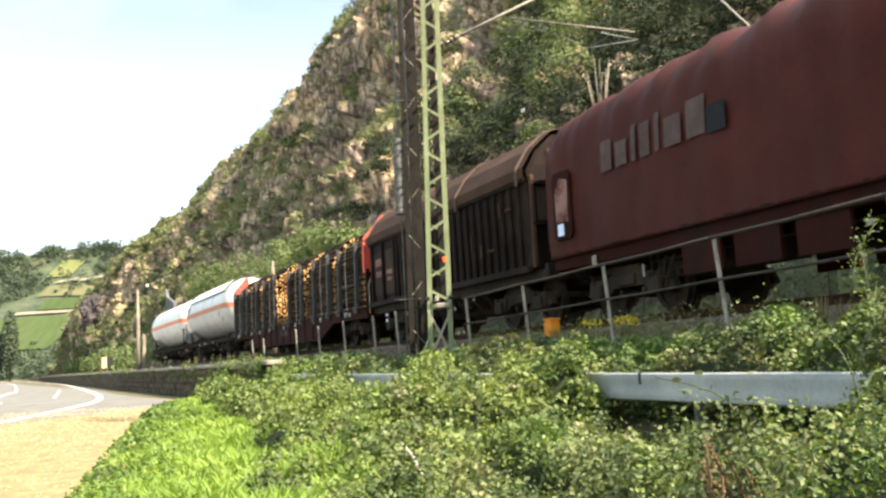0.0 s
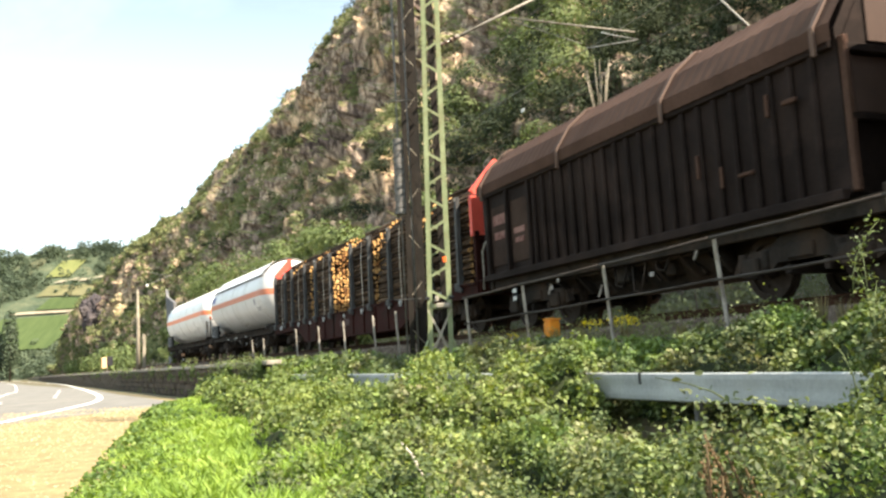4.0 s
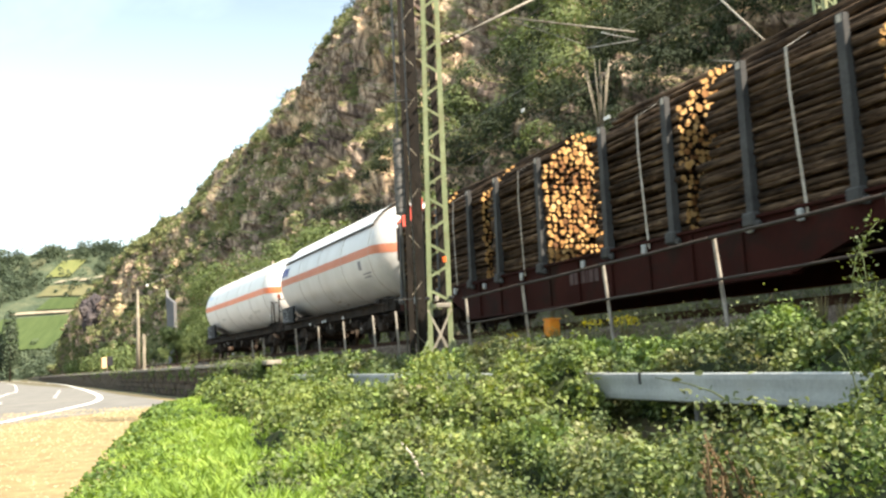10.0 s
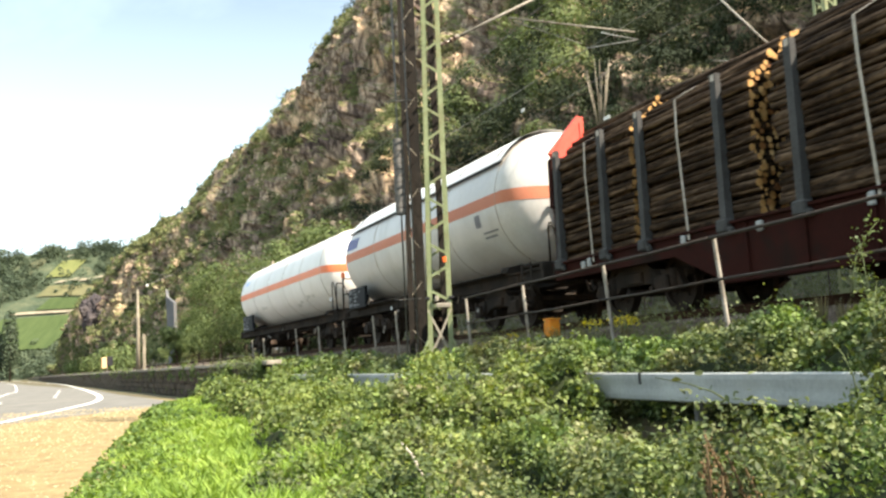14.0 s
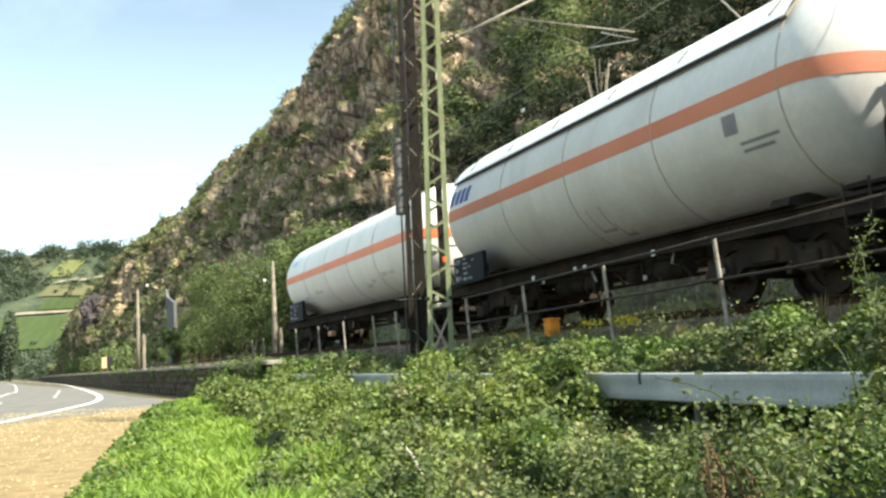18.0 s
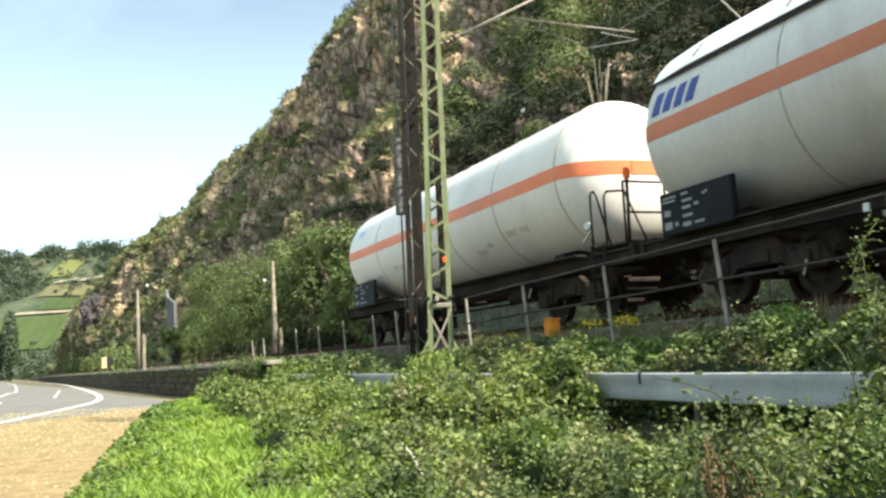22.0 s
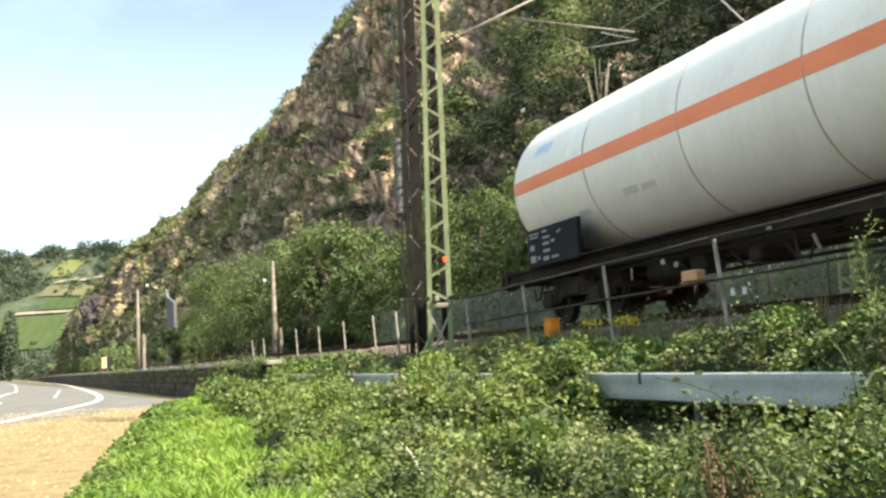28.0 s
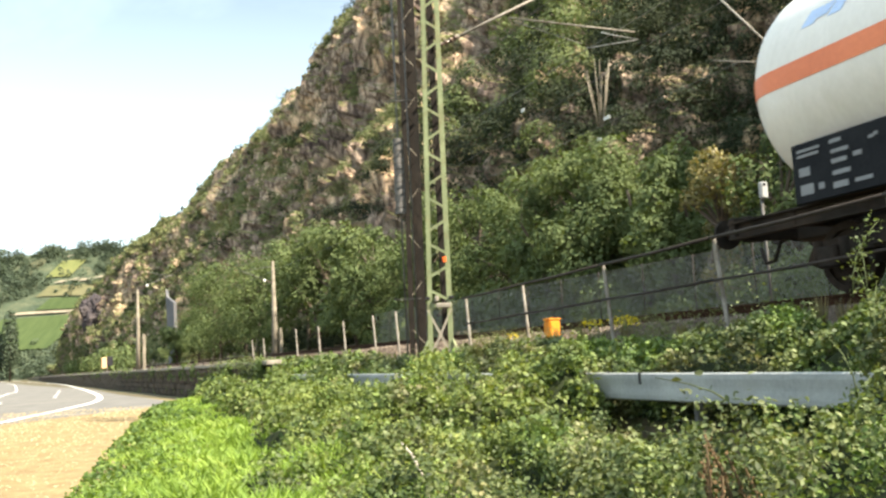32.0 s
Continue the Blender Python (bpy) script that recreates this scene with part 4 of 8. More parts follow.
def bogie_mesh():
    s = Shape()
    for y in (-1.0, 1.0):
        s.plate([(-1.35, 0.42), (-1.2, 0.66), (-0.55, 0.72), (-0.35, 0.86), (0.35, 0.86), (0.55, 0.72), (1.2, 0.66), (1.35, 0.42), (1.12, 0.34), (0.68, 0.34), (0.45, 0.5), (-0.45, 0.5), (-0.68, 0.34), (-1.12, 0.34)], y - 0.06, y + 0.06)
        for x in (-0.9, 0.9):
            s.box((x, y * 1.1, 0.46), (0.34, 0.16, 0.28), 0.03)
            for d in (-0.22, 0.22):
                s.tube([(x + d, y * 1.06, 0.36), (x + d, y * 1.06, 0.68)], 0.07, 8)
        s.box((0, y * 1.04, 0.62), (0.5, 0.14, 0.2), 0.02)
    s.box((0, 0, 0.7), (0.5, 2.1, 0.26), 0.03)
    s.box((-1.25, 0, 0.6), (0.12, 1.9, 0.12), 0.01)
    s.box((1.25, 0, 0.6), (0.12, 1.9, 0.12), 0.01)
    for x in (-0.35, 0.35):
        s.box((x, 0, 0.4), (0.1, 2.0, 0.14), 0.01)
    return s.mesh("bogie_frame", M_CHASSIS)


ME_BOGIE = bogie_mesh()


def buffer_mesh():
    s = Shape()
    s.tube([(0, 0, 0), (0.32, 0, 0)], 0.12, 12)
    s.tube([(0.3, 0, 0), (0.56, 0, 0)], 0.085, 12)
    s.disc((0.58, 0, 0), (1, 0, 0), 0.225, 0.045, 20)
    s.box((0.01, 0, 0), (0.05, 0.38, 0.38), 0.02)
    return s.mesh("buffer", M_CHASSIS)


ME_BUFFER = buffer_mesh()


def running_gear(ob, bogies, x0, x1):
    """Bogies with wheels, buffers and couplings; x0 and x1 are the headstocks."""
    for bx in bogies:
        part("bogie_frame", ME_BOGIE, M_CHASSIS, ob).location = (bx, 0, 0)
        for dx in (-0.9, 0.9):
            w = part("wheelset", ME_WHEELSET, M_WHEEL, ob, "steel wheels on an axle")
            w.location = (bx + dx, 0, R_WHEEL)
            WHEELS.append((w, bx + dx))
    for x, e in ((x0, -1), (x1, 1)):
        for y in (-0.875, 0.875):
            b = part("buffer", ME_BUFFER, M_CHASSIS, ob, "round black buffer")
            b.matrix_basis = pose(x, y, 1.06, 0, 0, 0 if e > 0 else 180)
        c = Shape()
        c.box((x + e * 0.15, 0, 1.02), (0.3, 0.22, 0.16), 0.02)
        c.tube([(x + e * 0.3, 0, 1.0), (x + e * 0.5, 0, 0.9), (x + e * 0.62, 0, 0.98)], 0.035, 8)
        c.tube([(x + e * 0.02, -0.35, 0.95), (x + e * 0.2, -0.36, 0.62), (x + e * 0.4, -0.35, 0.6), (x + e * 0.55, -0.3, 0.85)], 0.028, 6)
        part("coupling", c, M_CHASSIS, ob, "black screw coupling with hose")


M_FITTING = simple("worn_pale_fitting", (0.26, 0.24, 0.22), 0.7)


def brake_gear(ob, xs):
    """Rods, air tank and boxes hanging under the frame."""
    s = Shape()
    for k, x in enumerate(xs):
        if k % 3 == 0:
            s.tube([(x - 0.5, -0.55, 0.72), (x + 0.5, -0.55, 0.72)], 0.17, 12)
        elif k % 3 == 1:
            s.box((x, -0.8, 0.76), (0.42, 0.4, 0.34), 0.03)
        else:
            s.box((x, -0.5, 0.7), (0.25, 0.7, 0.22), 0.03)
        s.bar((x + 0.3, -0.7, 0.95), (x + 0.75, -0.7, 0.55), 0.04)
    s.tube([(xs[0] - 1.5, -0.2, 0.62), (xs[-1] + 1.5, -0.2, 0.62)], 0.03, 6)
    s.tube([(xs[0] - 1.5, -1.05, 0.84), (xs[-1] + 1.5, -1.05, 0.84)], 0.022, 6)
    part("brake_gear", s, M_CHASSIS, ob)
    # small worn fittings that catch the light
    rnd = random.Random(int(xs[0] * 10))
    lo, hi = xs[0] - 2.2, xs[-1] + 2.2
    for k in range(9):
        x, z = rnd.uniform(lo, hi), rnd.uniform(0.45, 0.95)
        if k % 3 == 0:
            part("valve_handle", Shape().bar((x, -1.22, z), (x + rnd.uniform(-0.2, 0.2), -1.25, z - 0.2), 0.03), M_POST, ob)
        elif k % 3 == 1:
            part("small_plate", Shape().box((x, -1.27, z), (0.10, 0.02, 0.08), 0.005), M_FITTING, ob)
        else:
            part("air_hose", Shape().tube([(x, -1.1, 0.95), (x + 0.1, -1.15, z - 0.15), (x + 0.3, -1.15, z - 0.2), (x + 0.42, -1.1, 0.9)], 0.022, 6), M_CHASSIS, ob)


# --- tank wagons
TANK_R, TANK_Z, DOME = 1.5, 2.80, 0.92


def tank_profile(x0, x1):
    """(x, radius) along a tank whose straight part runs from x0 to x1."""
    us = [1.0, 0.995, 0.97, 0.92, 0.84, 0.72, 0.58, 0.42, 0.26, 0.12, 0.0]
    rr = [(u, TANK_R * max(0.0, 1 - u ** 2.35) ** (1 / 2.35)) for u in us]
    left = [(x0 - DOME * u, r) for u, r in rr]
    n = 12
    mid = [(x0 + (x1 - x0) * k / n, TANK_R) for k in range(1, n)]
    right = [(x1 + DOME * u, r) for u, r in rr[::-1]]
    return left + mid + right


def on_tank(x, z, off=0.004, side=-1):
    """A point on the straight part at the height z."""
    d = max(-0.999, min(0.999, (z - TANK_Z) / TANK_R))
    a = math.asin(d)
    r = TANK_R + off
    return (x, side * r * math.cos(a), TANK_Z + r * math.sin(a))


def tank_patch(shape, x0, x1, z0, z1, skew=0.0, off=0.005):
    """A painted patch on the near side."""
    nz = max(2, int((z1 - z0) / 0.06) + 1)
    rows = []
    for k in range(nz + 1):
        f = k / nz
        z = z0 + (z1 - z0) * f
        rows.append([on_tank(x0 + skew * f, z, off), on_tank(x1 + skew * f, z, off)])
    return shape.sheet(rows, True)


def tank_wagon(s0, s1, right_bend, left_bend, rings, shield, label, plate=(1.75, 0.80), enamel=None, band=None, inset=0.22):
    """A gas tank wagon; s0 and s1 are its headstocks along the train."""
    mid = (s0 + s1) / 2
    ob = wagon("tank_wagon", label, mid)
    x0, x1 = left_bend - mid, right_bend - mid
    prof = tank_profile(x0, x1)
    n = 56
    rows = [[(x, -r * math.cos(2 * math.pi * j / n), TANK_Z + r * math.sin(2 * math.pi * j / n)) for j in range(n)] for x, r in prof]
    tank = part("tank", Shape().sheet(rows, True, True), enamel or M_TANK, ob, "white enamelled cylindrical tank with domed ends")
    # orange band round the middle
    st = Shape()
    for side in (-1, 1):
        cols = []
        for x, r in prof:
            r2 = r + 0.005
            xo = x + (-0.005 if x < x0 else 0.005 if x > x1 else 0)
            if r2 < 0.14:
                continue
            cols.append([(xo, side * math.sqrt(max(r2 * r2 - dz * dz, 1e-5)), TANK_Z + dz) for dz in (-0.135, -0.07, 0.0, 0.07, 0.135)])
        st.sheet(cols, True)
    for xe in (prof[0][0] - 0.006, prof[-1][0] + 0.006):
        st.sheet([[(xe, y, TANK_Z + dz) for dz in (-0.135, 0.0, 0.135)] for y in (-0.30, 0.0, 0.30)], False)
    part("stripe", st, band or M_STRIPE, tank, "orange band along the tank")
    for xr in rings:
        sm = Shape()
        sm.tube([(xr - mid, -(TANK_R + 0.001) * math.cos(2 * math.pi * j / 48), TANK_Z + (TANK_R + 0.001) * math.sin(2 * math.pi * j / 48)) for j in range(48)], 0.012, 5, True)
        part("seam", sm, M_SEAM, tank, "raised weld seam")
    if shield:
        a0, a1, k = radians(32), radians(148), 26
        rows = []
        for x in np.linspace(x0 - 0.25, x1 + 0.05, 14):
            rr = TANK_R + 0.09
            if x < x0:
                rr -= 0.05 * ((x0 - x) / 0.25) ** 2
            rows.append([(x, -rr * math.cos(a0 + (a1 - a0) * j / k), TANK_Z + rr * math.sin(a0 + (a1 - a0) * j / k)) for j in range(k + 1)])
        sh = Shape().sheet(rows, True)
        part("sun_shield", sh, M_SHIELD, ob, "white sheet sun shield over the tank")
        # black bars drawn in for the shadow in the gap below the shield
        ed = Shape()
        for e in (a0, a1):
            ed.bar((x0 - 0.2, -(TANK_R + 0.05) * math.cos(e), TANK_Z + (TANK_R + 0.05) * math.sin(e) - 0.02), (x1 + 0.05, -(TANK_R + 0.06) * math.cos(e), TANK_Z + (TANK_R + 0.06) * math.sin(e) - 0.02), 0.02, 0.04)
        part("shield_edge_shadow", ed, M_BLACK, ob, "thin black bars standing for the shadow under the shield's edges")
        for xf in np.linspace(x0 + 0.8, x1 - 0.3, 6):
            cl = Shape().bar((xf, -(TANK_R + 0.11) * math.cos(radians(37)), TANK_Z + (TANK_R + 0.105) * math.sin(radians(37))), (xf + 0.06, -(TANK_R + 0.11) * math.cos(radians(47)), TANK_Z + (TANK_R + 0.115) * math.sin(radians(47))), 0.025)
            part("shield_clip", cl, M_GREYMARK, ob)
    # underframe
    h0, h1 = s0 - mid, s1 - mid
    fr = Shape()
    for y in (-1.18, 1.18):
        fr.box((0, y, 1.02), (h1 - h0, 0.1, 0.24), 0.01)
        for z in (0.91, 1.13):
            fr.box((0, y - (0.06 if y < 0 else -0.06), z), (h1 - h0, 0.14, 0.03))
    for x in (h0 + 0.06, h1 - 0.06):
        fr.box((x, 0, 1.05), (0.12, 2.6, 0.32), 0.015)
    fr.box((0, 0, 1.0), (h1 - h0, 0.4, 0.26), 0.02)
    for x in np.linspace(h0 + 1.2, h1 - 1.2, 7):
        fr.box((float(x), 0, 1.02), (0.12, 2.5, 0.2), 0.01)
    part("underframe", fr, M_CHASSIS, ob, "grimy black steel underframe")
    for x in (x0 + 0.9, x1 - 0.7):
        sd = Shape().prism([(-1.15, 1.14), (1.15, 1.14), (1.0, 1.36), (0.7, 1.42), (0, 1.30), (-0.7, 1.42), (-1.0, 1.36)], x - 0.18, x + 0.18)
        part("saddle", sd, M_CHASSIS, ob)
    wk = Shape().box((0, -1.34, 1.17), (h1 - h0 - 3.2, 0.24, 0.035), 0.008)
    part("walkway", wk, M_CHASSIS, ob)
    running_gear(ob, (h0 + 2.55, h1 - 2.55), h0, h1)
    brake_gear(ob, [h0 + 5.0, h0 + 6.3, h0 + 7.4, h1 - 5.4])
    # label box at the rear end
    bx = x0 + inset
    box = part("label_box", Shape().box((bx + plate[0] / 2, -1.44, 1.12 + plate[1] / 2), (plate[0], 0.1, plate[1]), 0.015), M_BOXBLACK, ob, "black plate with white stencilled data")
    part("box_bracket", Shape().box((bx + plate[0] / 2, -1.36, 1.4), (plate[0] * 0.9, 0.1, 0.2), 0.01).box((bx + plate[0] / 2, -1.3, 1.14), (plate[0] * 0.85, 0.14, 0.06)), M_CHASSIS, ob)
    bars = [(0.05, 0.66, 0.42, 0.045), (0.05, 0.59, 0.40, 0.045), (0.08, 0.33, 0.2, 0.14), (0.08, 0.08, 0.24, 0.17), (0.55, 0.66, 0.2, 0.06), (0.55, 0.53, 0.3, 0.06), (0.55, 0.40, 0.26, 0.07),
            (0.86, 0.42, 0.14, 0.07), (0.55, 0.25, 0.30, 0.07), (0.55, 0.08, 0.25, 0.10), (0.84, 0.10, 0.28, 0.06), (0.36, 0.12, 0.10, 0.10), (1.08, 0.58, 0.08, 0.05), (1.15, 0.6, 0.06, 0.05)]
    kx, kz = plate[0] / 1.75, plate[1] / 0.80
    for bx2, bz, w, h in bars:
        part("data_bar", Shape().box((bx + (bx2 + w / 2) * kx, -1.492, 1.13 + (bz + h / 2) * kz), (w * kx * 0.8, 0.008, h * kz * 0.8)), M_DATA, box)
    return ob, mid, x0, x1


def end_platform(ob, x, reach, hoops, railing=0.0):
    """Brake platform with grab rails and steps in front of a tank's end; hoops: (x, y, top, run)."""
    pl = Shape().box((x + reach / 2, 0, 1.24), (reach, 2.5, 0.05), 0.01)
    pl.box((x + reach / 2, -1.2, 1.12), (reach, 0.05, 0.12))
    part("platform", pl, M_CHASSIS, ob, "steel end platform")
    if railing:
        px = x + reach - 0.04
        for py in (-1.3, -0.45, 0.45, 1.3):
            part("railing_post", Shape().tube([(px, py, 1.24), (px, py, railing)], 0.022, 8), M_CHASSIS, ob)
        for z in (1.75, railing):
            part("railing_bar", Shape().tube([(px, -1.3, z), (px, 1.3, z)], 0.02, 8), M_REDFRAME if z == railing else M_CHASSIS, ob)
        part("railing_brace", Shape().tube([(px, -1.3, 2.15), (px + 0.02, -0.9, 1.26)], 0.018, 6), M_CHASSIS, ob)
        part("side_bar", Shape().tube([(px, -1.3, 2.12), (px - 0.42, -1.36, 2.18), (px - 0.48, -1.38, 2.10), (px - 0.48, -1.38, 1.22)], 0.02, 8), M_CHASSIS, ob)
    for px, py, top, run in hoops:
        hoop = [(px, py, 1.2), (px + 0.02, py - 0.01, top - 0.08), (px + 0.06, py - 0.01, top), (px + 0.14, py - 0.01, top + 0.01), (px + 0.22, py, top - 0.12), (px + run, py, 1.2)]
        part("hand_hoop", Shape().tube(hoop, 0.02, 8), M_CHASSIS, ob, "bent black grab rail")
    ld = Shape()
    for k in range(4):
        ld.tube([(x + 0.1, -1.33, 0.5 + 0.25 * k), (x + 0.5, -1.33, 0.5 + 0.25 * k)], 0.016, 6)
    for px in (x + 0.1, x + 0.5):
        ld.tube([(px, -1.33, 0.4), (px, -1.33, 1.3)], 0.018, 6)
    part("ladder", ld, M_CHASSIS, ob, "short black step ladder")


M_RUSTWHEEL = simple("rusty_orange_paint", (0.15, 0.05, 0.022), 0.7)
M_SHEET = simple("bluish_paper", (0.60, 0.66, 0.88), 0.6)
M_HOOP = simple("worn_hoop_steel", (0.095, 0.060, 0.047), 0.8)
M_PANEL = surface("worn_brown_panel", (0.020, 0.0125, 0.0100), (0.046, 0.029, 0.0225), 1.2, 16.0, 0.75, 0.04, stain=(0.070, 0.046, 0.036), stain_amount=0.3, stain_scale=1.2, spec=0.05)
M_ENDBOARD = simple("sun_paled_end_board", (0.052, 0.031, 0.024), 0.8)
M_DATA = simple("dirty_white_stencil", (0.22, 0.225, 0.235), 0.7)
M_FAINT = simple("faint_grey_stencil", (0.53, 0.515, 0.475), 0.6)
M_PEACHBOX = simple("pale_orange_box", (0.50, 0.27, 0.16), 0.7)

M_REPAINT = simple("fresh_white_enamel", (0.72, 0.71, 0.685), 0.4)

# the last wagon
tank_b, mid_b, bx0, bx1 = tank_wagon(-81.95, -65.15, -67.35, -80.6, (-78.0, -75.2, -72.6, -70.0, -67.25), False, "white gas tank wagon with orange band, last of the train", (2.0, 0.76))
lg = Shape()
for k, (dx, w) in enumerate(((0.0, 0.28), (0.24, 0.24), (0.44, 0.28))):
    tank_patch(lg, bx0 + 0.52 + dx, bx0 + 0.52 + dx + w * 0.8, 3.32 + 0.05 * (k % 2), 3.52, 0.12)
part("mark", lg, M_PALEBLUE, tank_b, "pale blue slanted company mark")
for dx, z, w, h in ((9.0, 1.75, 0.5, 0.12), (9.65, 1.85, 0.3, 0.1), (10.8, 1.95, 0.45, 0.12), (11.4, 1.95, 0.4, 0.11), (1.9, 1.9, 0.45, 0.1)):
    part("stencil_bar", tank_patch(Shape(), bx0 + dx, bx0 + dx + w, z, z + h, 0, 0.004), M_FAINT, tank_b, "small grey stencil bar")
end_platform(tank_b, bx1 + DOME - 0.05, 1.2, [(-66.25 - mid_b, -1.38, 2.24, 0.58)], 2.28)
part("signal_lamp", Shape().box((-65.13 - mid_b, -1.34, 2.38), (0.10, 0.12, 0.20), 0.03), M_ORANGEDARK, tank_b, "orange red lamp bracket")
part("lamp_post", Shape().tube([(-65.17 - mid_b, -1.34, 1.2), (-65.13 - mid_b, -1.34, 2.30)], 0.028, 8), M_CHASSIS, tank_b)
part("hose_box", Shape().box((-75.48 - mid_b, -1.22, 0.48), (0.38, 0.20, 0.18), 0.03), M_PEACHBOX, tank_b, "pale orange box hung under the frame")
for sx in (-74.4, -74.15):
    part("white_tag", Shape().box((sx - mid_b, -1.40, 0.15), (0.07, 0.02, 0.10), 0.005), M_WHITE, tank_b)
for dx, w, h in ((-2.3, 0.45, 0.12), (-1.75, 0.4, 0.10)):
    part("stencil_bar", tank_patch(Shape(), -74.8 - mid_b + dx, -74.8 - mid_b + dx + w, 2.0, 2.0 + h, 0.05, 0.004), M_FAINT, tank_b, "faint grey stencil bar")
part("paint_patch", tank_patch(Shape(), -78.62 - mid_b, -78.04 - mid_b, 2.96, 4.18, 0.04, 0.003), M_REPAINT, tank_b, "paler repainted patch")
vl = Shape().disc((bx1 + 0.98, -1.38, 1.66), (0.5, -1, 0), 0.07, 0.10, 12)
vl.tube([(bx1 + 0.98, -1.3, 1.6), (bx1 + 0.75, -1.38, 1.38)], 0.022, 8)
part("valve", vl, M_WHITE, tank_b, "white valve cap")

# the shorter one with the sun shield
tank_a, mid_a, ax0, ax1 = tank_wagon(-64.95, -51.35, -52.85, -63.95, (-61.2, -58.5, -55.7, -52.9), True, "white gas tank wagon with sun shield and orange band", (1.7, 0.66), M_TANK_DULL, M_STRIPE_PALE, -0.05)
lg = Shape()
for k in range(4):
    x = ax0 - 0.10 + 0.29 * k
    tank_patch(lg, x, x + 0.20, 3.03, 3.38, 0.09, 0.006)
part("mark", lg, M_BLUEMARK, tank_a, "dark blue company mark drawn as blocks")
dm = Shape()
tank_patch(dm, -54.07 - mid_a, -53.79 - mid_a, 2.31, 2.59, 0.03)
for w, dz in ((0.75, 0.02), (0.6, -0.08)):
    tank_patch(dm, -53.83 - mid_a, -53.83 - mid_a + w, 2.12 + dz, 2.12 + dz + 0.045, 0, 0.005)
part("hazard_mark", dm, M_GREYMARK, tank_a, "grey hazard diamond and text bars")
for x0_, z0_, w_, h_ in ((-58.22 - mid_a, 1.56, 0.46, 0.42), (-57.72 - mid_a, 1.44, 0.30, 0.22)):
    for p0, p1, q0, q1 in ((x0_, x0_ + w_, z0_, z0_ + 0.045), (x0_, x0_ + 0.045, z0_ + 0.045, z0_ + h_), (x0_ + w_ - 0.045, x0_ + w_, z0_ + 0.045, z0_ + h_)):
        part("stencil_frame", tank_patch(Shape(), p0, p1, q0, q1, 0, 0.004), M_SEAM, tank_a, "thin brown stencilled frame")
for sx in (-58.44, -58.1, -60.1, -56.0):
    part("white_tag", Shape().box((sx - mid_a, -1.415, 0.92), (0.09, 0.02, 0.10), 0.005), M_WHITE, tank_a)
for dx, w, z in ((1.4, 0.3, 1.85), (6.45, 0.3, 1.55)):
    part("stencil_bar", tank_patch(Shape(), ax0 + dx, ax0 + dx + w, z, z + 0.2, 0, 0.004), M_FAINT, tank_a, "faded brownish stencil")
end_platform(tank_a, ax1 + DOME - 0.35, 0.9, [(-51.98 - mid_a, -0.75, 2.12, 0.60)])
hw = Shape().disc((ax1 + DOME + 0.20, -0.30, 2.52), (1, 0, 0.1), 0.345, 0.07, 24, 0.27)
for k in range(14):
    a = 2 * math.pi * k / 14
    hw.box((ax1 + DOME + 0.20, -0.30 + 0.365 * math.cos(a), 2.52 + 0.365 * math.sin(a)), (0.06, 0.05, 0.05))
for k in range(3):
    a = math.pi * k / 3
    hw.bar((ax1 + DOME + 0.20, -0.30 - 0.26 * math.cos(a), 2.52 - 0.26 * math.sin(a)), (ax1 + DOME + 0.20, -0.30 + 0.26 * math.cos(a), 2.52 + 0.26 * math.sin(a)), 0.03)
hw.tube([(ax1 + DOME - 0.3, -0.35, 2.52), (ax1 + DOME + 0.16, -0.35, 2.52)], 0.04, 8)
part("hand_wheel", hw, M_RUSTWHEEL, tank_a, "toothed orange brown hand wheel")


